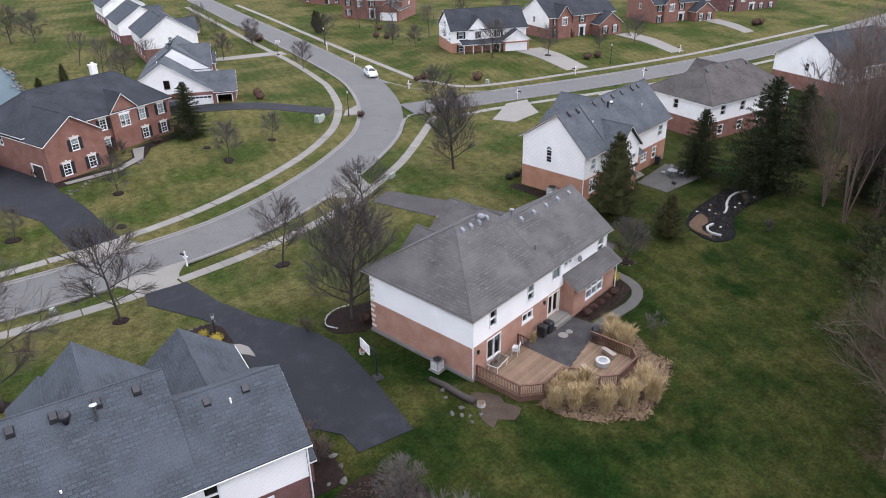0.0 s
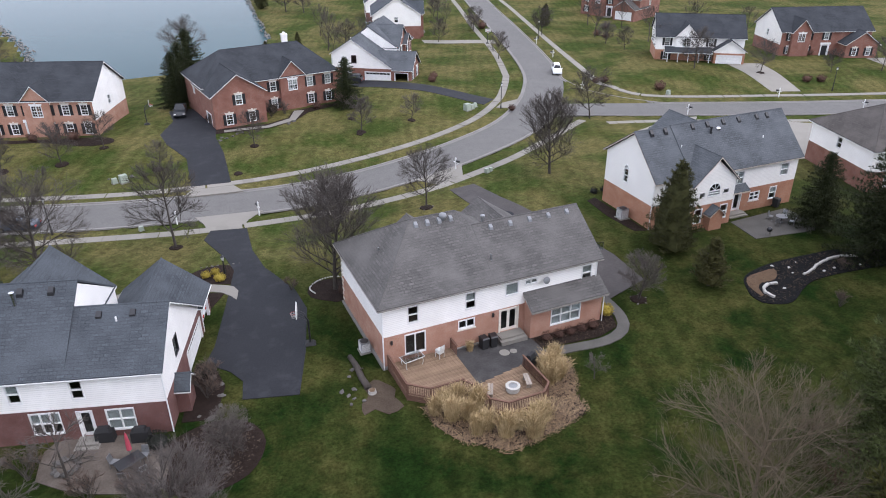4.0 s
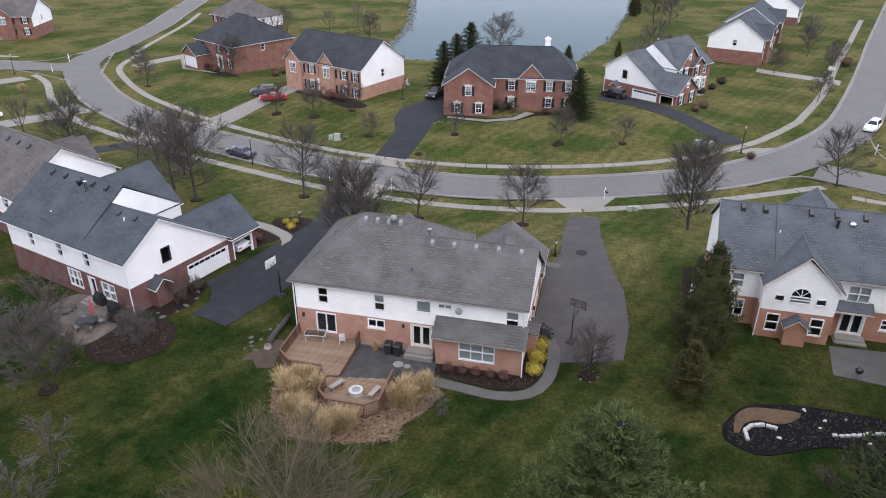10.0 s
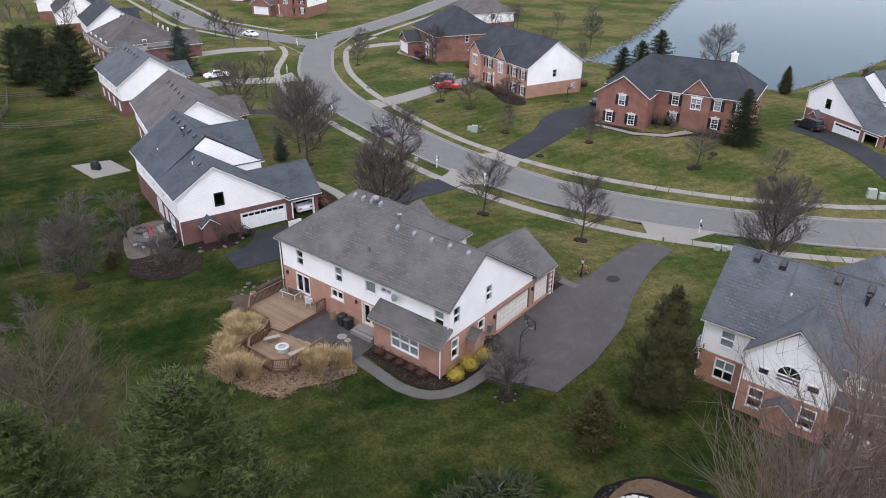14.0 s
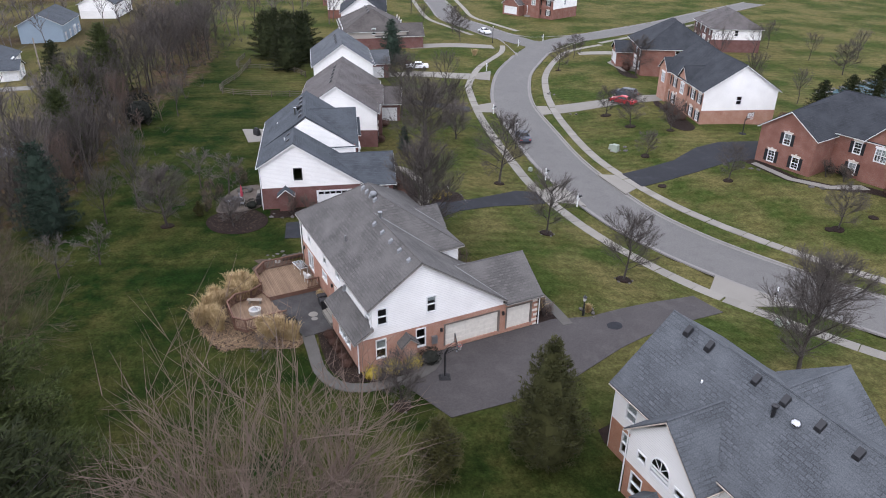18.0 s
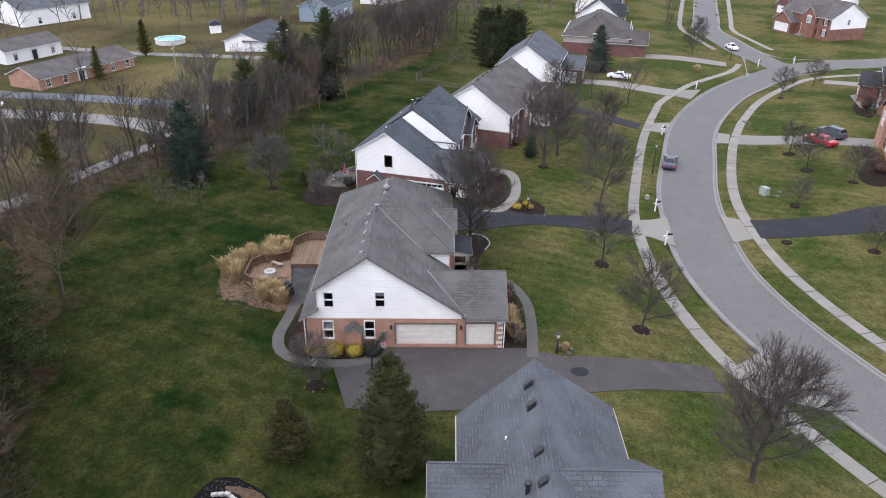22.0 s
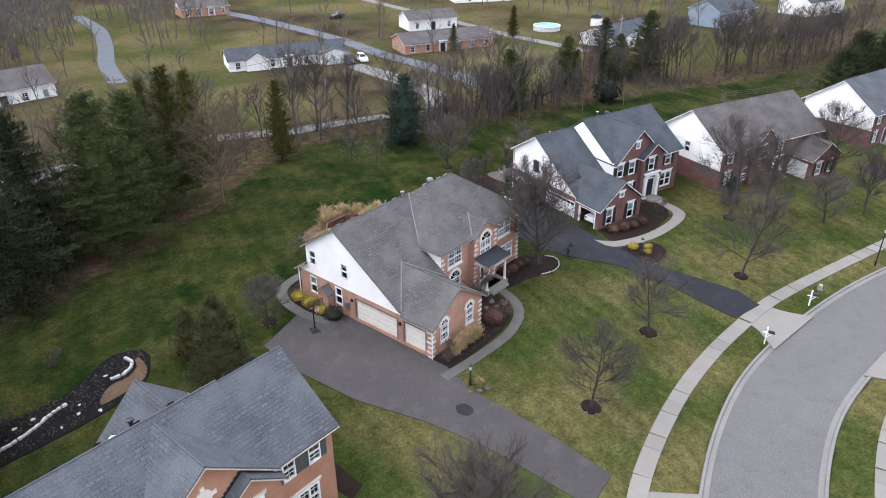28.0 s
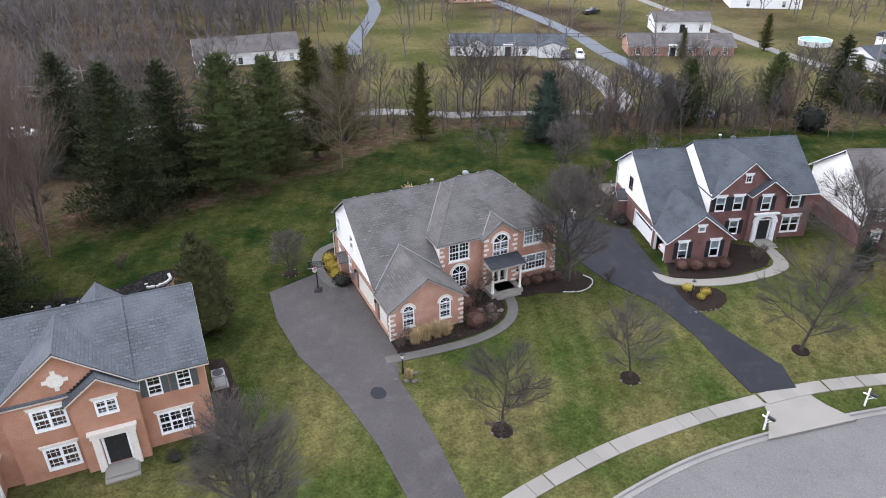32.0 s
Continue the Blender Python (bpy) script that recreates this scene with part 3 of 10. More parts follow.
kerb("kerb", smooth_line([(p.x, p.y) for p in [q for q in offset_line(we, -HALF) if q.x < -107][::-1]] + [(-102.5, 92.5), (-101, 98)] + [(p.x, p.y) for p in offset_line(no, HALF) if p.y > 103])[::-1], "grey concrete kerb rounding the far junction")


def patch(name, poly, material, off=0.05, label="", category="", kind="structure", step=1.6, curve=False, parent=None):
    """A slab of outline poly draped over the lawn, off metres proud, with a skirt into the soil."""
    if curve:
        poly = [(p.x, p.y) for p in smooth_line(list(poly) + [poly[0]], 0.7)][:-1]
    bm = bmesh.new()
    bm.faces.new([bm.verts.new((x, y, 0)) for x, y in poly])
    for axis in (0, 1):
        lo, hi = min(p[axis] for p in poly), max(p[axis] for p in poly)
        for k in range(1, int((hi - lo) / step) + 1):
            co, no_ = [0, 0, 0], [0, 0, 0]
            co[axis], no_[axis] = lo + k * step, 1
            bmesh.ops.bisect_plane(bm, geom=bm.verts[:] + bm.edges[:] + bm.faces[:], plane_co=co, plane_no=no_)
    for v in bm.verts:
        v.co.z = lie(v.co.x, v.co.y) + off
    rim = [e for e in bm.edges if e.is_boundary]
    made = bmesh.ops.extrude_edge_only(bm, edges=rim)["geom"]
    for v in made:
        if isinstance(v, bmesh.types.BMVert):
            v.co.z -= off + 0.12
    ob = part(name, bm, material, parent, uv=False)
    if category:
        tagged(ob, label, category, kind=kind)
    return ob


def strip(name, pts, width, material, off, label, category, step=1.6):
    """A draped lane or path of even width along a smooth centre line."""
    mid = smooth_line(pts, 0.8)
    edge = [(p.x, p.y) for p in offset_line(mid, width / 2)] + [(p.x, p.y) for p in offset_line(mid, -width / 2)][::-1]
    return patch(name, edge, material, off, label, category, step=step)


# ---- driveways, aprons, beds and paths ----
patch("driveway", [(19.3, 16.8), (19.3, 4.6), (20.6, 3.6), (21.6, 1.2), (27.0, 2.9), (27.4, 8), (26.9, 14), (25.4, 19.4), (24.3, 26), (23.9, 32.6), (20.4, 32.3), (20.2, 27), (20.4, 20)], DRIVE_GREY, 0.05, "worn grey asphalt driveway with a dark patch", "driveway")
patch("driveway", [(-9.4, 30.6), (-8.0, 24), (-7.7, 20.6), (-9.4, 14.5), (-11.2, 8.5), (-12.2, 6.4), (-10.6, 4.6), (-9.9, 3.0), (-10.3, 0.9), (-6.4, -0.3), (-4.6, 5), (-3.0, 11), (-3.2, 14.5), (-4.9, 20), (-5.2, 25), (-4.6, 32.0), (-8.4, 33)], DRIVE_DARK, 0.05, "freshly sealed black asphalt driveway", "driveway")
patch("driveway", [(-8.9, 47.3), (-8.4, 56), (-10.4, 62), (-10.9, 67), (-8.5, 73), (-8.6, 79.5), (-3.6, 79.5), (-3.9, 74), (-2.9, 67), (-3.6, 62), (-3.4, 56), (-4.0, 46.7)], DRIVE_DARK, 0.05, "dark asphalt driveway curving up to the garage", "driveway")
patch("driveway", [(-42.2, 58.6), (-38.1, 70.5), (-36.6, 81), (-32.6, 80), (-34, 70.2), (-37.4, 56.7)], CONCRETE, 0.05, "pale concrete driveway with two parked cars", "driveway")
patch("driveway", [(22.4, 89.5), (21.5, 83), (27, 80), (33.6, 73.4), (41.5, 64.6), (44.8, 67.2), (37, 75.6), (33.2, 81), (28, 86)], DRIVE_DARK, 0.05, "dark asphalt driveway running up to the garage", "driveway")
patch("driveway", [(-80.3, 91.4), (-75.4, 108.8), (-71, 106.2), (-77, 89.6)], CONCRETE, 0.05, "pale concrete driveway beside a brick house", "driveway")
patch("driveway", [(54.8, 40.3), (66.3, 46.2), (71, 45), (63, 37), (55, 36)], CONCRETE, 0.05, "pale concrete driveway off the side street", "driveway")
patch("driveway", [(-54.6, 33.8), (-51.6, 32.2), (-44.8, 42.9), (-47.8, 44.3)], DRIVE_DARK, 0.05, "dark asphalt driveway", "driveway")
patch("driveway", [(-75, 38), (-71, 38.6), (-66.3, 54.4), (-70.6, 57.4)], CONCRETE, 0.05, "pale concrete driveway with a white saloon on it", "driveway")
patch("driveway", [(99.5, 69), (106, 66), (99.4, 49.4), (94.2, 51.4)], CONCRETE, 0.05, "pale concrete driveway", "driveway")
patch("driveway", [(131, 61), (136, 59), (127.6, 41), (123.6, 42.4)], CONCRETE, 0.05, "pale concrete driveway", "driveway")
patch("driveway", [(163, 52), (168, 50), (160, 37), (156, 38)], CONCRETE, 0.05, "pale concrete driveway", "driveway")
patch("driveway", [(66, 21), (72, 20), (86, 33), (82, 37)], CONCRETE, 0.05, "pale concrete driveway", "driveway")
patch("driveway", [(54, 121.4), (54.8, 125.1), (69.5, 114.9), (68.3, 110.9)], CONCRETE, 0.05, "pale concrete driveway across the lawn", "driveway")
patch("driveway", [(-101, 56), (-96, 54), (-92, 75), (-95.4, 76)], CONCRETE, 0.05, "pale concrete driveway", "driveway")
APRON = "pale concrete driveway apron at the street"
patch("apron", [(20.2, 34.6), (24.0, 36.0), (25.8, 40.3), (18.0, 37.6)], CONCRETE, 0.05, APRON, "apron")
patch("apron", [(-8.7, 33.9), (-4.6, 33.3), (-4.0, 34.4), (-2.0, 36.3), (-9.6, 37.5), (-8.9, 35.4)], CONCRETE, 0.05, APRON, "apron")
patch("apron", [(-9.0, 46.2), (-3.9, 45.7), (-3.0, 43.2), (-10.2, 44.2)], CONCRETE, 0.05, APRON, "apron")
patch("apron", [(-42.5, 57.4), (-37.9, 55.5), (-38.2, 53.6), (-43.4, 55.8)], CONCRETE, 0.05, APRON, "apron")
patch("apron", [(45.2, 64.8), (42.8, 62.6), (45.0, 61.6), (49.2, 66.0)], CONCRETE, 0.05, APRON, "apron")
patch("apron", [(-48.4, 45.9), (-44.4, 44.3), (-43, 46.9), (-49.0, 49.6)], CONCRETE, 0.05, APRON, "apron")
patch("apron", [(-71, 58.6), (-66.4, 55.6), (-64.4, 58.0), (-71.8, 62.4)], CONCRETE, 0.05, APRON, "apron")
strip("path", [(12.2, -3.3), (14.8, -3.6), (17.8, -3.9), (20.0, -3.2), (21.2, -1.4), (21.55, 1.6), (21.1, 4.0), (19.9, 5.2)], 1.0, PATH_MAT, 0.07, "curved concrete garden path round the corner of the house", "path")
strip("path", [(20.6, 17.5), (16.7, 17.9), (12.6, 18.0), (9.6, 17.2), (7.9, 15.9), (7.0, 14.2), (6.7, 12.7)], 0.95, PATH_MAT, 0.07, "curved concrete path to the front door", "path")
patch("patio", [(5.75, -0.1), (11.9, -0.1), (12.5, -1.2), (12.7, -3.6), (9.6, -4.6), (6.4, -4.9), (5.75, -4.9)], PATIO_MAT, 0.09, "dark stained concrete patio behind the house", "patio")
patch("mulch_bed", [(12.4, -1.0), (19.3, -1.0), (19.3, 5.8), (20.3, 5.2), (20.9, 2.2), (20.8, -0.6), (20.0, -2.5), (17.8, -3.2), (14.8, -2.9), (12.4, -2.5)], BARK_MULCH, 0.04, "dark mulch bed round the corner of the house", "mulch bed")
patch("mulch_bed", [(19.5, 15.2), (12.2, 15.2), (12.2, 11), (8.4, 11), (7.6, 13), (8.2, 15.2), (9.8, 16.4), (12.2, 17.2), (17, 17.3), (19.8, 17.0)], BARK_MULCH, 0.04, "dark mulch bed before the garage front", "mulch bed", curve=True)
patch("mulch_bed", [(5.8, 10.9), (0.2, 10.9), (-0.6, 11.2), (-2.2, 12.6), (-2.0, 14.4), (-0.3, 15.2), (1.8, 14.6), (4, 13.8), (5.9, 13.6)], BARK_MULCH, 0.04, "dark mulch bed under a bare tree by the front door", "mulch bed", curve=True)
patch("straw_bed", [(1.3, -5.4), (1.4, -7.6), (2.5, -9.7), (3.6, -10.3), (4.7, -11.6), (6.5, -11.5), (8.4, -11.2), (10.4, -10.8), (11.7, -10.2), (11.9, -8.6), (12.9, -7.0), (13.8, -4.6), (12.6, -3.8), (10, -4.6), (6, -5), (3, -5)], STRAW_BED, 0.04, "straw-littered bed round the deck", "planting bed", curve=True)
patch("soil_patch", [(-1.9, -1.5), (-0.9, -0.9), (-0.3, -1.6), (0.2, -2.6), (-0.2, -3.4), (0.1, -4.6), (-1.2, -5.0), (-1.9, -4.1), (-2.8, -4.4), (-2.6, -3.2), (-1.9, -2.6)], DIRT, 0.03, "bare trampled soil beside the deck", "soil", curve=True)
patch("planting_bed", [(33.9, -3.3), (33.9, -4.7), (35.2, -5.6), (36.6, -5.7), (39.3, -4.4), (41.3, -3.8), (44.2, -3.9), (47, -4.4), (50, -4.9), (51, -3), (49, -0.3), (45.7, 0.2), (40.8, 0.4), (37.7, 0), (35.5, -0.9)], POND_MULCH, 0.06, "black mulch bed with stones on the back lawn", "planting bed", curve=True)
patch("bark_chips", [(34.6, -3.9), (34.9, -2.1), (35.9, -0.9), (37.4, -0.6), (39.6, -0.6), (38.7, -1.8), (37.6, -2.25), (36.5, -2.1), (35.4, -2.8), (35.0, -3.8)], RED_MULCH, 0.09, "patch of tan bark chips in the black bed", "bark chips", curve=True)
patch("patio", [(-23.6, -1.6), (-22.6, 1.6), (-17.4, 0.4), (-15.6, -2.0), (-16.4, -5.4), (-18.6, -5.0), (-21.4, -3.6)], FLAG, 0.06, "brownish flagstone patio behind a neighbouring house", "patio", curve=True)
patch("mulch_bed", [(-16, -1.6), (-12.8, -0.6), (-10.4, -1.6), (-9.6, -4.0), (-11.2, -6.6), (-14.4, -7.2), (-16.4, -5.4)], BARK_MULCH, 0.04, "dark mulch bed with a small bare tree", "mulch bed", curve=True)
patch("mulch_bed", [(-14.6, 0.2), (-12.4, -0.4), (-11.2, 3.0), (-11.6, 6), (-12.9, 6.6)], BARK_MULCH, 0.04, "dark mulch bed beside a brick wall", "mulch bed")
patch("path", [(-8.4, 15.0), (-8.2, 17.4), (-12, 19.6), (-16, 20.4), (-20, 20.4), (-22, 19.4), (-23.2, 16.4), (-22.2, 16.2), (-21, 18.4), (-19.4, 19.2), (-16, 19.2), (-12.4, 18.4), (-9.4, 16.8)], CONCRETE, 0.07, "curved pale concrete path to a neighbour's door", "path", curve=True)
patch("mulch_bed", [(-9.2, 16.6), (-12.2, 18.2), (-16, 18.9), (-19.6, 18.8), (-21.2, 17.8), (-22.3, 15.8), (-20, 13.5), (-16, 15), (-11, 14)], BARK_MULCH, 0.04, "dark mulch bed before a brick house", "mulch bed")
patch("mulch_bed", [(-8.3, 18.0), (-12, 20.1), (-11.4, 22.0), (-8.6, 22.6), (-6.9, 20.2)], BARK_MULCH, 0.04, "mulch island edged with pale stones", "mulch bed", curve=True)
patch("patio", [(43.6, 9.2), (43.0, 5.0), (50.4, 4.0), (52.2, 5.6), (52.0, 9.6)], PATH_MAT, 0.06, "pale concrete patio behind a neighbouring house", "patio")
patch("mulch_bed", [(33.9, 11.2), (33.9, 20.8), (32.6, 20.4), (32.2, 16), (32.6, 11.6)], BARK_MULCH, 0.04, "dark mulch strip along a brick wall", "mulch bed")
patch("path", [(10, 70.6), (8.4, 66.8), (4.4, 64.6), (-2, 65), (-2, 64), (4.6, 63.5), (9, 65.6), (11.6, 70.2)], CONCRETE, 0.06, "pale concrete path to a brick house", "path")
patch("mulch_bed", [(-4.4, 66.4), (4.6, 65.4), (8.2, 67.2), (9.8, 70.6), (17.6, 72.8), (17.8, 71), (12, 69), (9, 65.4), (4.4, 63.2), (-3.4, 63.8)], BARK_MULCH, 0.035, "dark mulch bed along a brick front", "mulch bed")
patch("mulch_bed", [(-36, 76.6), (-30, 73.6), (-18.8, 69.8), (-17.4, 66.6), (-21, 66.6), (-27, 71), (-32, 73)], BARK_MULCH, 0.035, "dark mulch bed along a brick front", "mulch bed", curve=True)
patch("mulch_bed", [(-64.5, 92), (-56, 87), (-52, 86), (-50, 84), (-54, 83.6), (-62, 88.4)], BARK_MULCH, 0.035, "dark mulch bed round a brick corner", "mulch bed", curve=True)
patch("path", [(-75.6, 105.6), (-65.4, 90.4), (-56.4, 87), (-56.6, 86.1), (-66.2, 89.4), (-76.6, 105)], CONCRETE, 0.05, "pale concrete path round a brick house", "path")
strip("lane", [(-49, -22), (-55, -35), (-61.5, -55), (-66, -74), (-71, -95), (-75, -130), (-76, -160)], 4.2, LANE_MAT, 0.05, "blue-grey country lane beyond the trees", "lane", step=4)
strip("lane", [(-12.5, -95), (-19, -112), (-29, -132), (-38, -153), (-44, -178)], 3.6, LANE_MAT, 0.055, "curving blue-grey lane through the woods", "lane", step=4)
strip("gravel_drive", [(-53, -69), (-50.5, -58), (-47.5, -47), (-43, -37), (-37, -31)], 4.6, GRAVEL, 0.06, "pale gravel drive leading to a low house", "gravel drive", step=4)
strip("gravel_drive", [(-122, -141), (-110, -92), (-102.5, -63), (-97.5, -43), (-92.5, -26)], 3.2, GRAVEL, 0.06, "long pale gravel drive across a tawny field", "gravel drive", step=4)
patch("gravel_drive", [(40, -52), (16, -50), (6, -50), (-4, -46), (-12, -39.5), (-20, -37), (-34, -31), (-33, -34), (-20, -40), (-13, -43), (-4, -50), (8, -56), (16, -56), (40, -60)], GRAVEL, 0.07, "pale gravel track behind the trees", "gravel drive", step=4)



def litter(name, poly, n, size, material, label, seed, off=0.06):
    """Loose flat stems or chips strewn over a bed."""
    rng = random.Random(seed)
    V, F = [], []
    x0, x1, y0, y1 = min(p[0] for p in poly), max(p[0] for p in poly), min(p[1] for p in poly), max(p[1] for p in poly)
    while len(F) < n:
        x, y = rng.uniform(x0, x1), rng.uniform(y0, y1)
        if not inside(x, y, poly):
            continue
        a, L = rng.uniform(0, 6.283), size[0] * rng.uniform(0.5, 1.3)
        u, w = Vector((math.cos(a), math.sin(a), rng.gauss(0.1, 0.2))) * L, Vector((-math.sin(a), math.cos(a), rng.gauss(0, 0.3))) * size[1]
        c = Vector((x, y, lie(x, y) + off + rng.uniform(0, 0.04)))
        k = len(V)
        V += [c - u - w, c + u - w, c + u + w, c - u + w]
        F.append((k, k + 1, k + 2, k + 3))
    return tagged(raw(name, V, F, material), label, "litter", kind="stuff")


STRAW_POLY = [(1.1, -5.3), (1.2, -7.6), (2.3, -9.9), (3.4, -10.6), (4.5, -11.9), (6.5, -11.8), (8.4, -11.4), (10.4, -11.1), (12.0, -10.3), (12.2, -8.6), (13.1, -7.0), (14.0, -4.6), (12.6, -3.8), (10, -4.6), (6, -5), (3, -5)]
litter("straw_litter", STRAW_POLY, 3000, (0.26, 0.012), STRAW_DULL, "loose dry straw strewn over the bed", 5)
litter("bark_bits", STRAW_POLY, 1500, (0.10, 0.03), BARK_MULCH, "dark bark bits among the straw", 6)
litter("bark_bits", [(12.4, -1.2), (19.3, -1.2), (19.4, 5.0), (20.2, 5.0), (20.8, 2.2), (20.7, -0.6), (19.9, -2.4), (17.8, -3.1), (14.8, -2.8), (12.4, -2.4)], 500, (0.07, 0.025), DIRT, "loose bark bits on the mulch", 7)
litter("bark_bits", [(19.3, 15.4), (12.4, 15.4), (12.2, 11.2), (8.6, 11.2), (7.8, 13), (8.4, 15.2), (9.9, 16.3), (12.2, 17), (17, 17.1)], 700, (0.07, 0.025), DIRT, "loose bark bits on the mulch", 8)
litter("bark_bits", [(-16, -1.9), (-12.8, -0.9), (-10.7, -1.8), (-9.9, -4.0), (-11.3, -6.4), (-14.4, -6.9), (-16.1, -5.4)], 500, (0.08, 0.03), DIRT, "loose bark bits on the mulch", 9)
litter("leaf_scatter", [(34.1, -3.3), (34.1, -4.6), (35.2, -5.4), (36.6, -5.5), (39.3, -4.3), (44.2, -3.8), (50, -4.7), (50.7, -3), (48.8, -0.5), (45.7, 0.0), (40.8, 0.2), (37.7, -0.2), (35.5, -1.0)], 700, (0.09, 0.03), DIRT, "brown leaves scattered over the black bed", 10, 0.08)


# ---- sidewalks, slab by slab ----
def slab_mesh(w, l):
    bm = bmesh.new()
    c = 0.014
    low = [(-w / 2, -l / 2, -0.16), (w / 2, -l / 2, -0.16), (w / 2, l / 2, -0.16), (-w / 2, l / 2, -0.16)]
    mid = [(x, y, 0.04) for x, y, _ in low]
    top = [(x - math.copysign(c, x), y - math.copysign(c, y), 0.055) for x, y, _ in low]
    rings = [[bm.verts.new(q) for q in r] for r in (low, mid, top)]
    for r0, r1 in zip(rings, rings[1:]):
        for i in range(4):
            bm.faces.new((r0[i], r0[(i + 1) % 4], r1[(i + 1) % 4], r1[i]))
    bm.faces.new(rings[-1])
    me = bpy.data.meshes.new("slab")
    bm.to_mesh(me)
    bm.free()
    me.materials.append(CONCRETE)
    return me


SLAB = slab_mesh(1.32, 1.485)
slab_count = 0


def sidewalk(pts, label, single=True):
    """A concrete walk of separate slabs, with open joints between them."""
    global slab_count
    line = smooth_line(pts, 0.25)
    base = thing("sidewalk", Matrix(), label, "sidewalk", kind="structure")
    run, last, spots = 0.0, line[0], []
    want = 0.75
    for p in line[1:]:
        run += (p - last).length
        if run >= want:
            d = (p - last).normalized()
            spots.append((p.x, p.y, d))
            want += 1.5
        last = p
    joined_v, joined_f = [], []
    for x, y, d in spots:
        ahead, behind = lie(x + d.x * 0.7, y + d.y * 0.7), lie(x - d.x * 0.7, y - d.y * 0.7)
        yaw = math.degrees(math.atan2(d.y, d.x)) - 90
        m = pose(x, y, (ahead + behind) / 2 + random.uniform(-0.008, 0.008), math.degrees(math.atan2(ahead - behind, 1.4)), random.uniform(-0.4, 0.4), yaw + random.uniform(-0.5, 0.5))
        if single and slab_count < 330:
            ob = new("slab", SLAB)
            ob.parent = base
            ob.matrix_basis = m
            slab_count += 1
        else:
            k = len(joined_v)
            joined_v += [m @ v.co for v in SLAB.vertices]
            joined_f += [[k + i for i in f.vertices] for f in SLAB.polygons]
    if joined_v:
        raw("slab_run", joined_v, joined_f, CONCRETE, base)


sidewalk([(-60.5, 50.8), (-48, 45.6), (-36.5, 41.4), (-20, 36.3), (-10.5, 33.7), (-4, 32.8), (3, 32.3), (10, 32.5), (18, 33.7), (24, 35.6), (33, 39.3), (43.4, 45.2), (52, 50.4)], "pale concrete sidewalk slabs along the near verge")
sidewalk([(-48, 61.2), (-35.7, 55.3), (-18.4, 48.9), (-6, 46.6), (7, 46.7), (22.7, 50.8), (35.4, 57.4), (44.6, 65.9), (50, 73.2), (55, 81.4)], "pale concrete sidewalk slabs along the far verge")
sidewalk([(-95, 79), (-87.5, 74.0), (-76, 62.0), (-66, 54.4), (-60.5, 50.8)], "pale concrete sidewalk slabs on the bend", False)
sidewalk([(-86, 103), (-82, 90), (-74, 80.5), (-62, 70), (-48, 61.2)], "pale concrete sidewalk slabs on the inner bend", False)
sidewalk([(55, 81.4), (63.5, 103), (73, 133), (82, 160), (95, 200)], "pale concrete sidewalk slabs going up the side road", False)
sidewalk([(68, 68), (72.5, 81), (80, 104), (90, 134), (98, 158), (108, 190)], "pale concrete sidewalk slabs by the side road", False)
sidewalk([(68, 68), (72, 58.4), (94, 49.2), (120, 40.6), (146, 34.2), (182, 26)], "pale concrete sidewalk slabs along the side street", False)
sidewalk([(55, 47.6), (65, 44.6), (88, 35.2), (115, 26.6), (142, 20)], "pale concrete sidewalk slabs along the near side street", False)
sidewalk([(-112, 79.4), (-126, 79.4), (-141, 79.8), (-162, 86), (-210, 102)], "pale concrete sidewalk slabs by the far street", False)
sidewalk([(-112, 94), (-126, 93.6), (-139, 94), (-158, 100.4), (-206, 117)], "pale concrete sidewalk slabs by the far street", False)
sidewalk([(-88, 104), (-91, 115), (-98, 142), (-105, 162)], "pale concrete sidewalk slabs by the far street", False)


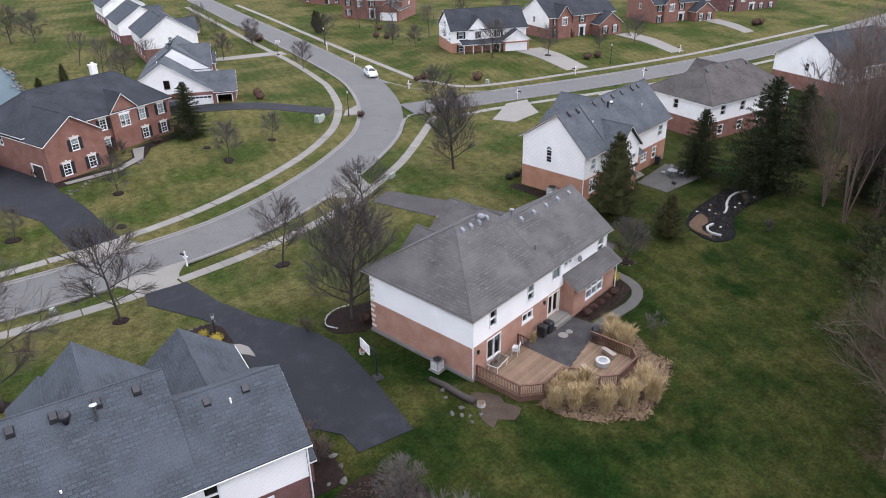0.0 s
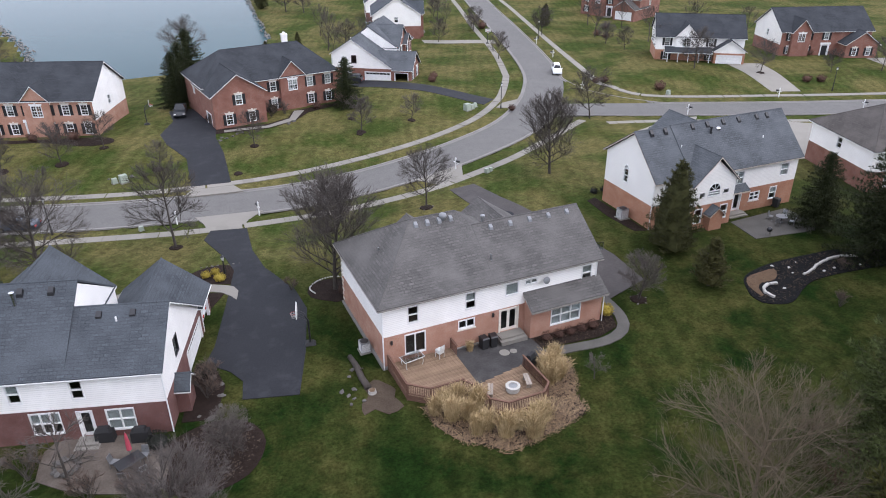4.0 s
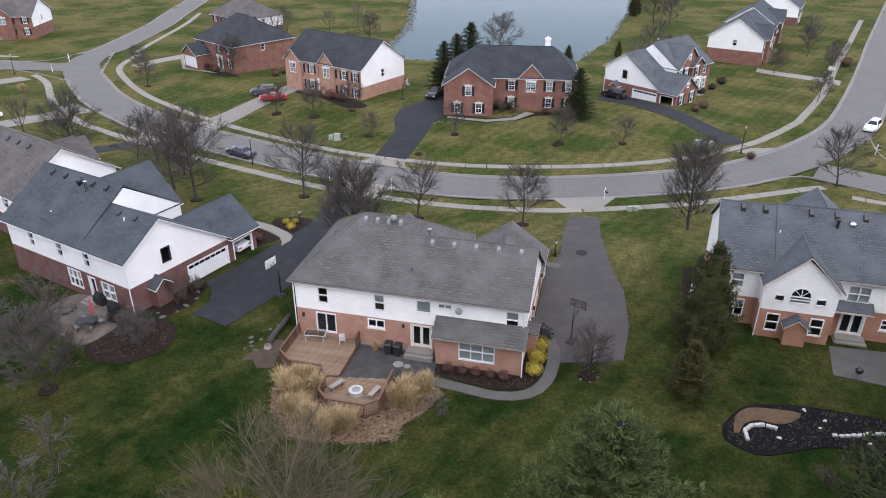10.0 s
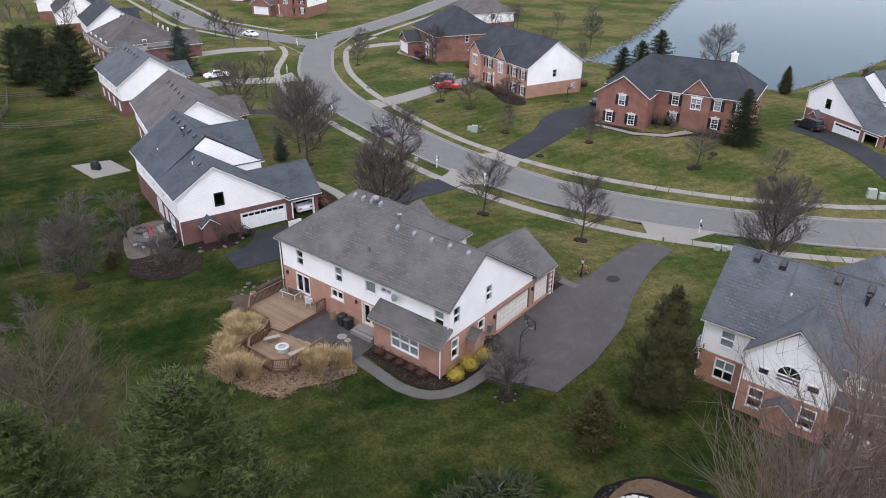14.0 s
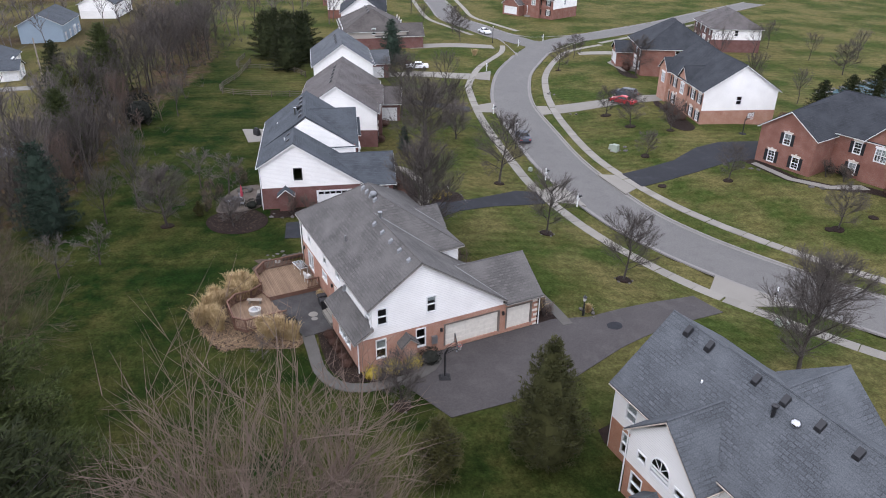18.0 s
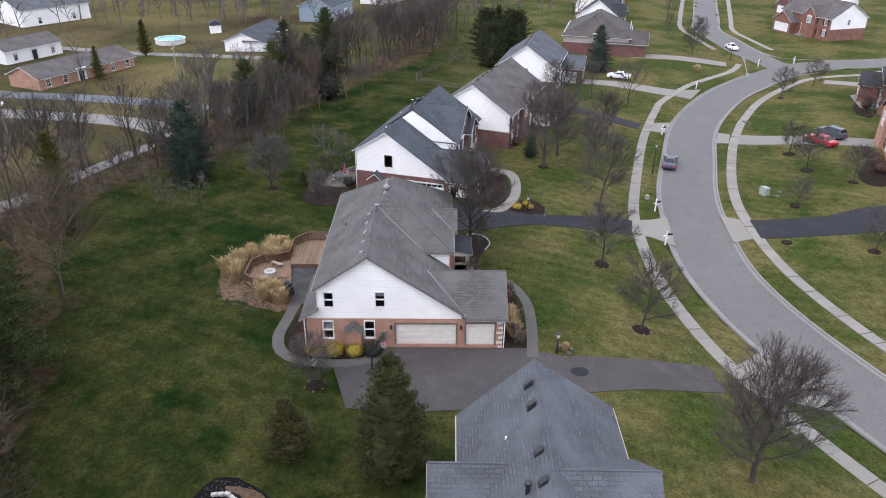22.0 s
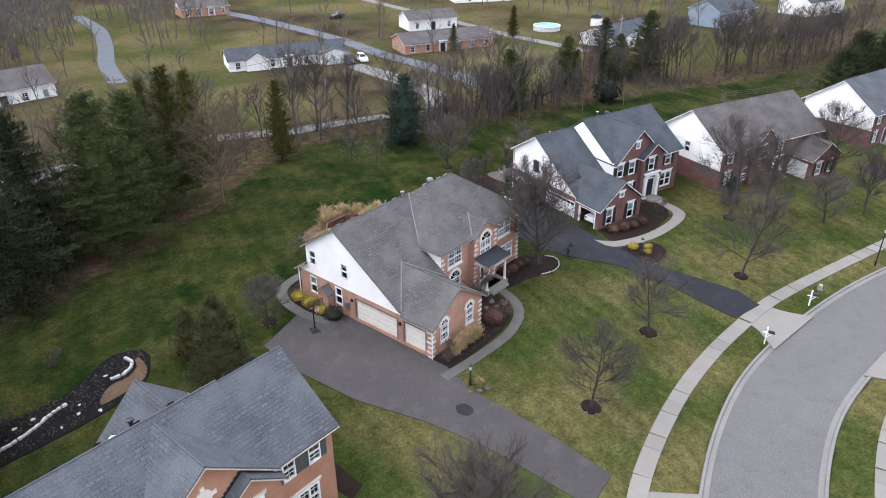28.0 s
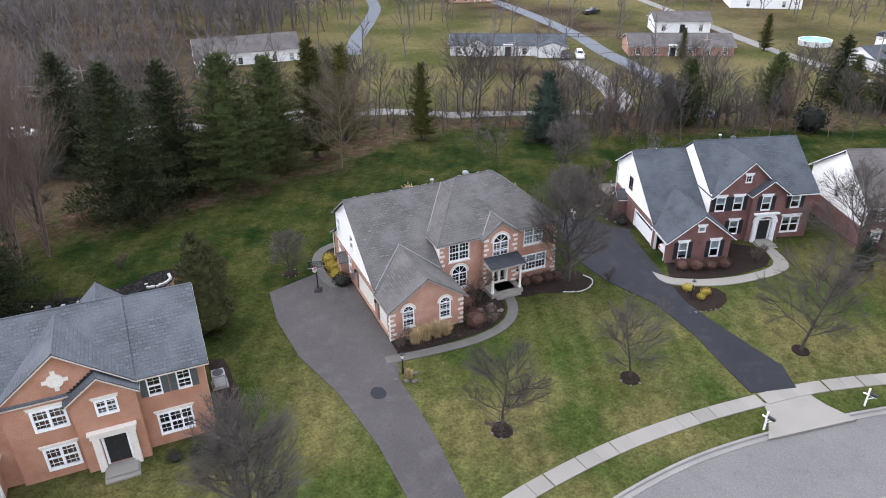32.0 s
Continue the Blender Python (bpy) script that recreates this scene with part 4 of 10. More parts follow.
# ---- houses ----
class House:
    """A house in its own frame: u along its length, v across, z up; root is the thing, the rest its parts."""

    def __init__(self, name, label, x, y, z, rot, brick, siding, roof, category="house", trim=WHITE):
        self.root = thing(name, pose(x, y, z, 0, 0, rot), label, category)
        self.brick, self.siding, self.roofing, self.trim = brick, siding, roof, trim
        self.edging = trim
        self.rng = random.Random(int(x * 7 + y * 13))

    def add(self, name, bm, material, label="", parent=None, smooth=False):
        return part(name, bm, material, parent or self.root, label, smooth)

    def wall(self, a, b, top, openings=(), z0=-0.9, split=2.5, low=None, up=None, thick=0.24, quoins=()):
        """Walls go round the house anticlockwise; top: (s, z) along the wall. Openings: dicts with kind, s, z, w, h."""
        a, b = Vector((*a, 0)), Vector((*b, 0))
        L = (b - a).length
        d = (b - a) / L
        n = Vector((d.y, -d.x, 0))

        def P(s, o, z):
            return a + d * s + n * o + Vector((0, 0, z))

        def height(s):
            for (s0, z0_), (s1, z1_) in zip(top, top[1:]):
                if s0 <= s <= s1:
                    return z0_ + (z1_ - z0_) * (s - s0) / max(1e-6, s1 - s0)
            return top[-1][1]

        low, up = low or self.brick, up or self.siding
        bands = [(z0, 99, low)] if low is up or split is None else [(z0, split, low), (split, 99, up)]
        cuts = sorted({0.0, L, *(s for s, _ in top), *(o["s"] for o in openings), *(o["s"] + o["w"] for o in openings)})
        cuts = [c for c in cuts if -1e-6 <= c <= L + 1e-6]
        for i, (lo, hi, mat) in enumerate(bands):
            bm = bm_new()
            out = 0.018 if i == 0 and len(bands) == 2 else 0.0
            for s0, s1 in zip(cuts, cuts[1:]):
                if s1 - s0 < 1e-4:
                    continue
                t0, t1 = min(hi, height(s0)), min(hi, height(s1))
                mid = (s0 + s1) / 2
                spans = [(lo, None)]
                for o in sorted(openings, key=lambda q: q["z"]):
                    if o["s"] <= mid <= o["s"] + o["w"]:
                        q0, q1 = o["z"], o["z"] + o["h"]
                        new_spans = []
                        for lo_, hi_ in spans:
                            top_ = min(t0, t1) if hi_ is None else hi_
                            if q1 <= lo_ or q0 >= top_:
                                new_spans.append((lo_, hi_))
                            else:
                                if q0 > lo_:
                                    new_spans.append((lo_, q0))
                                if q1 < top_:
                                    new_spans.append((q1, hi_))
                        spans = new_spans
                for lo_, hi_ in spans:
                    h0, h1 = (t0, t1) if hi_ is None else (hi_, hi_)
                    if min(h0, h1) <= lo_ + 1e-3 and max(h0, h1) <= lo_ + 1e-3:
                        continue
                    h0, h1 = max(h0, lo_ + 0.002), max(h1, lo_ + 0.002)
                    e0, e1 = max(s0, 0.004), min(s1, L - 0.004)
                    prism(bm, [P(e0, out, lo_), P(e1, out, lo_), P(e1, -thick, lo_), P(e0, -thick, lo_)], [P(e0, out, h0), P(e1, out, h1), P(e1, -thick, h1), P(e0, -thick, h0)])
            if len(bm.faces):
                bmesh.ops.remove_doubles(bm, verts=bm.verts, dist=1e-4)
                self.add("wall", bm, mat)
            else:
                bm.free()
        for o in openings:
            {"win": self.window, "door": self.door, "garage": self.garage, "arch": self.window}[o["kind"]](P, o)
        for s, zt in quoins:
            z, k = -0.4, 0
            while z < zt - 0.25:
                w = 0.5 if k % 2 else 0.34
                s0, s1 = (s, s + w) if s < L / 2 else (s - w, s)
                bm = bm_new()
                box(bm, s0, s1, -0.05, 0.05, z, z + 0.22, P)
                self.add("quoin", bm, STONE)
                z, k = z + 0.48, k + 1
        return P

    def window(self, P, o):
        s, z, w, h = o["s"], o["z"], o["w"], o["h"]
        n, cols, rows, f = o.get("n", 1), o.get("cols", 0), o.get("rows", 0), o.get("f", 0.08)
        bm = bm_new()
        bars = [(s - 0.03, s + f - 0.03)] + [(s + w * k / n - f / 2, s + w * k / n + f / 2) for k in range(1, n)] + [(s + w + 0.03 - f, s + w + 0.03)]
        rails = [(z - 0.05, z + f)] + ([(z + h / 2 - 0.03, z + h / 2 + 0.03)] if o.get("rail", True) else []) + [(z + h - f, z + h + 0.04)]
        lattice(bm, bars, rails, -0.12, 0.045, P)
        fr = self.add("window", bm, o.get("trim", self.trim))
        g = 0.012
        for k in range(1, cols * n):
            if k % cols:
                c = s + w * k / (cols * n)
                bm = bm_new()
                box(bm, c - g, c + g, -0.085, -0.035, z + f, z + h - f, P)
                self.add("glazing_bar", bm, o.get("trim", self.trim), parent=fr)
        for k in range(1, rows):
            c = z + h * k / rows
            bm = bm_new()
            box(bm, s + 0.05, s + w - 0.05, -0.088, -0.032, c - g, c + g, P)
            self.add("glazing_bar", bm, o.get("trim", self.trim), parent=fr)
        bm = bm_new()
        box(bm, s + 0.02, s + w - 0.02, -0.075, -0.065, z + 0.02, z + h - 0.02, P)
        pane = self.add("pane", bm, GLASS, parent=fr)
        pane.visible_shadow = False
        if o.get("blind", self.rng.random() < 0.45):
            drop = o.get("drop", self.rng.choice((0.35, 0.5, 0.6, 1.0)))
            bm = bm_new()
            box(bm, s + 0.03, s + w - 0.03, -0.17, -0.15, z + h * (1 - drop) + 0.02, z + h - 0.03, P)
            self.add("blind", bm, BLIND, parent=fr)
        if o.get("head"):
            bm = bm_new()
            box(bm, s - 0.14, s + w + 0.14, -0.02, 0.07, z + h + 0.042, z + h + 0.22, P)
            box(bm, s - 0.2, s + w + 0.2, -0.02, 0.10, z + h + 0.222, z + h + 0.27, P)
            if o["head"] == "key":
                box(bm, s + w / 2 - 0.1, s + w / 2 + 0.1, -0.02, 0.12, z + h + 0.02, z + h + 0.42, P)
            self.add("lintel", bm, o.get("headmat", WHITE))
        if o.get("sill"):
            bm = bm_new()
            box(bm, s - 0.12, s + w + 0.12, -0.02, 0.09, z - 0.15, z - 0.052, P)
            self.add("sill", bm, STONE)
        if o.get("shut"):
            for s0 in (s - 0.49, s + w + 0.05):
                bm = bm_new()
                box(bm, s0, s0 + 0.44, 0.0, 0.03, z, z + h, P)
                for zz in (z, z + h / 2 - 0.04, z + h - 0.09):
                    box(bm, s0, s0 + 0.44, 0.031, 0.05, zz, zz + 0.09, P)
                for q in (s0, s0 + 0.38):
                    box(bm, q, q + 0.06, 0.031, 0.049, z + 0.09, z + h - 0.09, P)
                self.add("shutter", bm, o["shut"])
        if o["kind"] == "arch":
            r, cx = w / 2 + 0.02, s + w / 2
            base = z + h + 0.04
            bm, gl = bm_new(), bm_new()
            K = 14
            ring = [(math.cos(math.pi * k / K), math.sin(math.pi * k / K)) for k in range(K + 1)]
            for (c0, s0), (c1, s1) in zip(ring, ring[1:]):
                prism(bm, [P(cx + c0 * r, 0.05, base + s0 * r), P(cx + c1 * r, 0.05, base + s1 * r), P(cx + c1 * (r - 0.09), 0.05, base + s1 * (r - 0.09)), P(cx + c0 * (r - 0.09), 0.05, base + s0 * (r - 0.09))],
                      [P(cx + c0 * r, -0.02, base + s0 * r), P(cx + c1 * r, -0.02, base + s1 * r), P(cx + c1 * (r - 0.09), -0.02, base + s1 * (r - 0.09)), P(cx + c0 * (r - 0.09), -0.02, base + s0 * (r - 0.09))])
            for k in range(1, 4):
                ca, sa = math.cos(math.pi * k / 4), math.sin(math.pi * k / 4)
                prism(bm, [P(cx - sa * 0.018, 0.04, base + ca * 0.018), P(cx + sa * 0.018, 0.04, base - ca * 0.018), P(cx + ca * r * 0.95 + sa * 0.018, 0.04, base + sa * r * 0.95 - ca * 0.018), P(cx + ca * r * 0.95 - sa * 0.018, 0.04, base + sa * r * 0.95 + ca * 0.018)],
                      [P(cx - sa * 0.018, 0.02, base + ca * 0.018), P(cx + sa * 0.018, 0.02, base - ca * 0.018), P(cx + ca * r * 0.95 + sa * 0.018, 0.02, base + sa * r * 0.95 - ca * 0.018), P(cx + ca * r * 0.95 - sa * 0.018, 0.02, base + sa * r * 0.95 + ca * 0.018)])
            af = self.add("arch_frame", bm, o.get("trim", self.trim), parent=fr)
            v0 = [P(cx + c * (r - 0.05), 0.012, base + q * (r - 0.05)) for c, q in ring]
            v1 = [P(cx + c * (r - 0.05), 0.002, base + q * (r - 0.05)) for c, q in ring]
            prism(gl, v0, v1)
            self.add("fanlight", gl, DARK_GLASS, parent=fr)
            if o.get("stone"):
                bm = bm_new()
                for (c0, s0), (c1, s1) in zip(ring, ring[1:]):
                    prism(bm, [P(cx + c0 * (r + e), 0.04, base + s0 * (r + e)) for e in (0.012,)] + [P(cx + c1 * (r + 0.012), 0.04, base + s1 * (r + 0.012)), P(cx + c1 * (r + 0.2), 0.04, base + s1 * (r + 0.2)), P(cx + c0 * (r + 0.2), 0.04, base + s0 * (r + 0.2))],
                          [P(cx + c0 * (r + 0.012), -0.02, base + s0 * (r + 0.012)), P(cx + c1 * (r + 0.012), -0.02, base + s1 * (r + 0.012)), P(cx + c1 * (r + 0.2), -0.02, base + s1 * (r + 0.2)), P(cx + c0 * (r + 0.2), -0.02, base + s0 * (r + 0.2))])
                bmesh.ops.remove_doubles(bm, verts=bm.verts, dist=1e-3)
                self.add("arch_surround", bm, STONE)

    def door(self, P, o):
        s, z, w, h = o["s"], o["z"], o["w"], o["h"]
        bm = bm_new()
        box(bm, s - 0.08, s + 0.06, -0.16, 0.05, z, z + h, P)
        box(bm, s + w - 0.06, s + w + 0.08, -0.16, 0.05, z, z + h, P)
        box(bm, s - 0.08, s + w + 0.08, -0.16, 0.05, z + h - 0.07, z + h + 0.06, P)
        fr = self.add("door_frame", bm, o.get("trim", self.trim))
        leaves = o.get("n", 1)
        lw = (w - 0.12) / leaves
        for k in range(leaves):
            s0 = s + 0.06 + k * lw
            bm = bm_new()
            if o.get("glazed"):
                box(bm, s0, s0 + 0.12, -0.13, -0.07, z, z + h - 0.07, P)
                box(bm, s0 + lw - 0.12, s0 + lw, -0.13, -0.07, z, z + h - 0.07, P)
                box(bm, s0 + 0.12, s0 + lw - 0.12, -0.13, -0.07, z, z + 0.25, P)
                box(bm, s0 + 0.12, s0 + lw - 0.12, -0.13, -0.07, z + h - 0.2, z + h - 0.07, P)
                leaf = self.add("door_leaf", bm, o.get("leaf", WHITE), parent=fr)
                bm = bm_new()
                box(bm, s0 + 0.11, s0 + lw - 0.11, -0.105, -0.095, z + 0.24, z + h - 0.19, P)
                g = self.add("pane", bm, GLASS, parent=fr)
                g.visible_shadow = False
            else:
                box(bm, s0, s0 + lw, -0.13, -0.07, z, z + h - 0.07, P)
                for q0, q1 in ((0.12, 0.45), (0.55, 0.88)):
                    for r0, r1 in ((0.08, 0.42), (0.48, 0.93)):
                        box(bm, s0 + lw * q0, s0 + lw * q1, -0.069, -0.05, z + h * r0, z + h * r1 - 0.05, P)
                self.add("door_leaf", bm, o.get("leaf", BLACK), parent=fr)
        bm = bm_new()
        box(bm, s - 0.25, s + w + 0.25, 0.02, o.get("step", 0.9), z - 0.17, z, P)
        box(bm, s - 0.35, s + w + 0.35, 0.02, o.get("step", 0.9) + 0.3, z - 0.6, z - 0.171, P)
        self.add("doorstep", bm, CONCRETE)

    def garage(self, P, o):
        s, z, w, h = o["s"], o["z"], o["w"], o["h"]
        bm = bm_new()
        box(bm, s - 0.1, s + 0.05, -0.2, 0.04, z, z + h + 0.1, P)
        box(bm, s + w - 0.05, s + w + 0.1, -0.2, 0.04, z, z + h + 0.1, P)
        box(bm, s + 0.05, s + w - 0.05, -0.2, 0.04, z + h - 0.04, z + h + 0.1, P)
        fr = self.add("garage_frame", bm, o.get("trim", self.trim))
        if o.get("open"):
            return
        bm = bm_new()
        cols = max(4, int(w / 0.62))
        for r in range(4):
            z0, z1 = z + h * r / 4, z + h * (r + 1) / 4 - 0.045
            box(bm, s + 0.05, s + w - 0.05, -0.16, -0.10, z0, z1 + 0.03, P)
            for c in range(cols):
                c0 = s + 0.1 + (w - 0.2) * c / cols
                if o.get("lights") and r == 3:
                    continue
                box(bm, c0 + 0.04, c0 + (w - 0.2) / cols - 0.04, -0.099, -0.08, z0 + 0.07, z1 - 0.04, P)
        dr = self.add("garage_door", bm, o.get("leaf", WHITE), parent=fr)
        if o.get("lights"):
            for c in range(cols):
                c0 = s + 0.1 + (w - 0.2) * c / cols
                bm = bm_new()
                box(bm, c0 + 0.05, c0 + (w - 0.2) / cols - 0.05, -0.099, -0.09, z + h * 0.8, z + h * 0.93, P)
                self.add("door_light", bm, DARK_GLASS, parent=fr)

    def roof(self, u0, u1, v0, v1, z0, z1, ridge, zr, axis="u", hip=(0, 0), caps=True, fascia=True, gutter=True, mat=None, name="roof", norake="", nocap="", noeave="", cut=None, vee=0.0, gap=None):
        """Eaves at v0 (height z0) and v1 (height z1), ridge at v=ridge; axis v swaps the roles of u and v."""
        T = (lambda u, v, z: Vector((u, v, z))) if axis == "u" else (lambda u, v, z: Vector((v, u, z)))
        A, B, C, D = T(u0, v0, z0), T(u1, v0, z0), T(u1, v1, z1), T(u0, v1, z1)
        R0, R1 = T(u0 + hip[0], ridge, zr), T(u1 - hip[1], ridge, zr)
        A, D = (A + T(vee, 0, 0), D + T(vee, 0, 0)) if vee else (A, D)
        faces = [[A, B, R1, R0], [C, D, R0, R1]]
        if gap:
            zg = zr + (z1 - zr) * (gap[1] - ridge) / (v1 - ridge)
            C = T(gap[0], v1, z1)
            faces[1] = [C, D, R0, R1, T(u1, gap[1], zg), T(gap[0], gap[1], zg)]
        if cut:
            D = T(cut[0], v1, z1)
            faces[1] = [C, D, T(cut[0], cut[1], zr + (z1 - zr) * (cut[1] - ridge) / (v1 - ridge)), R0, R1]
        if hip[0]:
            faces.append([D, A, R0])
        if hip[1]:
            faces.append([B, C, R1])
        bm = bm_new()
        down = Vector((0, 0, -0.15))
        for f in faces:
            prism(bm, [q + down for q in f], f)
        ob = self.add(name, bm, mat or self.roofing)
        if caps:
            bm = bm_new()
            lines = [("r", R0, R1)] + ([("a", A, R0), ("d", D, R0)] if hip[0] else []) + ([("b", B, R1), ("c", C, R1)] if hip[1] else [])
            for k, p, q in lines:
                if k not in nocap and (p - q).length > 0.3:
                    tube(bm, [p + Vector((0, 0, -0.03)), q + Vector((0, 0, -0.03))], [0.075, 0.075], 6)
            self.add("ridge_cap", bm, mat or self.roofing, parent=ob)
        if fascia:
            c = (A + B + C + D) / 4
            edges = ([] if "0" in noeave else [(A, B)]) + ([] if "1" in noeave else [(C, D)]) + ([(D, A)] if hip[0] else [] if "0" in norake else [(A, R0), (R0, D)]) + ([(B, C)] if hip[1] else ([] if gap else [(R1, C)]) if "1" in norake else [(B, R1), (R1, C)])
            for p, q in edges:
                out = (q - p).cross(Vector((0, 0, 1))).normalized()
                if out.dot((p + q) / 2 - c) < 0:
                    out = -out
                bm = bm_new()
                lo, hi = Vector((0, 0, -0.20)), Vector((0, 0, -0.10))
                prism(bm, [p + out * 0.004 + lo, q + out * 0.004 + lo, q + out * 0.022 + lo, p + out * 0.022 + lo],
                      [p + out * 0.004 + hi, q + out * 0.004 + hi, q + out * 0.022 + hi, p + out * 0.022 + hi])
                self.add("fascia", bm, self.edging, parent=ob)
        if gutter:
            for p, q, hv in ((A, B, "0" not in noeave), (C, D, "1" not in noeave), (D, A, hip[0]), (B, C, hip[1])):
                if not hv:
                    continue
                out = (q - p).cross(Vector((0, 0, 1))).normalized()
                if out.dot((p + q) / 2 - (A + C) / 2) < 0:
                    out = -out
                bm = bm_new()
                lo, hi = Vector((0, 0, -0.17)), Vector((0, 0, -0.09))
                prism(bm, [p + out * 0.026 + lo, q + out * 0.026 + lo, q + out * 0.055 + lo, p + out * 0.055 + lo],
                      [p + out * 0.026 + hi, q + out * 0.026 + hi, q + out * 0.068 + hi, p + out * 0.068 + hi])
                self.add("gutter", bm, self.edging, parent=ob)
        return ob

    def shed(self, pts, mat=None, name="lean_to_roof"):
        bm = bm_new()
        f = [Vector(p) for p in pts]
        prism(bm, [q + Vector((0, 0, -0.14)) for q in f], f)
        ob = self.add(name, bm, mat or self.roofing)
        bm = bm_new()
        for p, q in zip(f, f[1:] + f[:1]):
            if abs(p.z - f[2].z) < 0.05 and abs(q.z - f[2].z) < 0.05 or abs(p.z - q.z) > 0.2:
                c = sum(f, Vector()) / len(f)
                out = (q - p).cross(Vector((0, 0, 1))).normalized()
                if out.dot((p + q) / 2 - c) < 0:
                    out = -out
                prism(bm, [p + out * e + Vector((0, 0, -0.22)) for e in (0.004,)] + [q + out * 0.004 + Vector((0, 0, -0.22)), q + out * 0.025 + Vector((0, 0, -0.22)), p + out * 0.025 + Vector((0, 0, -0.22))],
                      [p + out * 0.004 + Vector((0, 0, -0.06)), q + out * 0.004 + Vector((0, 0, -0.06)), q + out * 0.025 + Vector((0, 0, -0.06)), p + out * 0.025 + Vector((0, 0, -0.06))])
        if len(bm.faces):
            self.add("fascia", bm, self.edging, parent=ob)
        return ob

    def slab(self, u0, u1, v0, v1, z, name="floor_slab"):
        bm = bm_new()
        box(bm, u0, u1, v0, v1, z - 0.15, z)
        self.add(name, bm, ROOM)

    def spout(self, u, v, z0, z1):
        bm = bm_new()
        tube(bm, [(u, v, z1), (u, v, z0 + 0.15), (u + 0.02, v, z0)], [0.05, 0.05, 0.05], 6)
        self.add("downspout", bm, self.trim)

    def vent(self, u, v, z, slope_v, mat=None, s=0.46):
        """A low box vent lying on a slope that rises by slope_v per metre of v."""
        bm = bm_new()
        f = lambda dv: z + slope_v * dv
        prism(bm, [(u - s / 2, v - s / 2, f(-s / 2) - 0.05), (u + s / 2, v - s / 2, f(-s / 2) - 0.05), (u + s / 2, v + s / 2, f(s / 2) - 0.05), (u - s / 2, v + s / 2, f(s / 2) - 0.05)],
              [(u - s / 2.6, v - s / 2.6, f(-s / 2) + 0.26), (u + s / 2.6, v - s / 2.6, f(-s / 2) + 0.26), (u + s / 2.6, v + s / 2.6, f(s / 2) + 0.2), (u - s / 2.6, v + s / 2.6, f(s / 2) + 0.2)])
        self.add("roof_vent", bm, mat or BLACK)

    def pipe(self, u, v, z, h=0.5, r=0.06, mat=None, cap=0.0):
        bm = bm_new()
        prof = [(r, z - 0.3), (r, z + h)]
        if cap:
            prof += [(cap, z + h + 0.01), (cap, z + h + 0.12), (0.02, z + h + 0.2)]
        lathe(bm, prof, 10, u, v)
        self.add("vent_pipe", bm, mat or WHITE)

    def turbine(self, u, v, z, mat=None):
        bm = bm_new()
        lathe(bm, [(0.16, z - 0.3), (0.16, z + 0.15), (0.27, z + 0.22), (0.33, z + 0.38), (0.27, z + 0.54), (0.12, z + 0.62)], 14, u, v)
        self.add("roof_turbine", bm, mat or STEEL, smooth=True)

    def chimney(self, u, v, z0, z1, w=0.9, d=0.7, mat=None):
        bm = bm_new()
        box(bm, u - w / 2, u + w / 2, v - d / 2, v + d / 2, z0, z1)
        box(bm, u - w / 2 - 0.08, u + w / 2 + 0.08, v - d / 2 - 0.08, v + d / 2 + 0.08, z1, z1 + 0.16)
        box(bm, u - 0.16, u + 0.16, v - 0.16, v + 0.16, z1 + 0.16, z1 + 0.45)
        self.add("chimney", bm, mat or self.siding)


m_, t_, p_ = nodes_of("dark_glazing")
p_.inputs["Base Color"].default_value, p_.inputs["Roughness"].default_value = (0.012, 0.014, 0.016, 1), 0.06
DARK_GLASS = m_


def W(s, z, w, h, **k):
    return dict(kind="win", s=s, z=z, w=w, h=h, **k)


def ARCH(s, z, w, h, **k):
    return dict(kind="arch", s=s, z=z, w=w, h=h, **k)


def DOOR(s, z, w, h, **k):
    return dict(kind="door", s=s, z=z, w=w, h=h, **k)


def GARAGE(s, z, w, h, **k):
    return dict(kind="garage", s=s, z=z, w=w, h=h, **k)


# ---- the house that the camera circles ----
h = House("main_house", "two-storey house, tan brick and white siding, weathered grey shingle roof", 0, 0, 0, 0, BRICK_TAN, SIDING, ROOF_MAIN)
h.edging = plain_mat("clay_gutter_paint", (0.27, 0.25, 0.225), 0.5)
BROWN_FRAME = plain_mat("dark_sash_paint", (0.16, 0.13, 0.11), 0.5)
h.wall((0.3, 0), (19.2, 0), [(0, 5.2), (18.9, 5.2)], [
    W(2.0, 3.22, 0.85, 1.5, blind=True, drop=0.12), W(1.7, 0.45, 1.7, 1.85, n=2, blind=False, rail=False), W(6.8, 3.22, 0.85, 1.5, blind=True, drop=0.5), W(6.2, 1.55, 1.4, 0.8, n=2, rail=False, sill=True, blind=False),
    W(10.3, 3.55, 1.15, 1.15, rail=False, blind=True, drop=1.0), W(12.05, 4.15, 1.1, 0.5, n=2, rail=False, blind=True, drop=0.9), W(17.45, 3.22, 0.95, 1.5, blind=True, drop=0.5),
    DOOR(9.85, 0.25, 1.65, 2.1, n=2, glazed=True, leaf=CREAM, trim=CREAM)])
h.wall((19.2, 0), (19.2, 15.05), [(0, 5.3), (4.1, 8.12), (11.5, 3.0), (12.0, 2.62), (15.05, 2.6)], [
    W(0.45, 3.5, 0.8, 1.5, blind=False), W(4.6, 3.55, 0.8, 1.5), W(3.65, 0.55, 0.85, 1.75), W(0.25, 0.5, 0.85, 1.75), GARAGE(6.2, -0.05, 5.05, 2.05, leaf=CREAM, trim=BROWN_FRAME), GARAGE(12.0, -0.05, 2.45, 2.1, leaf=CREAM, trim=BROWN_FRAME)], quoins=[(15.05, 2.5)])
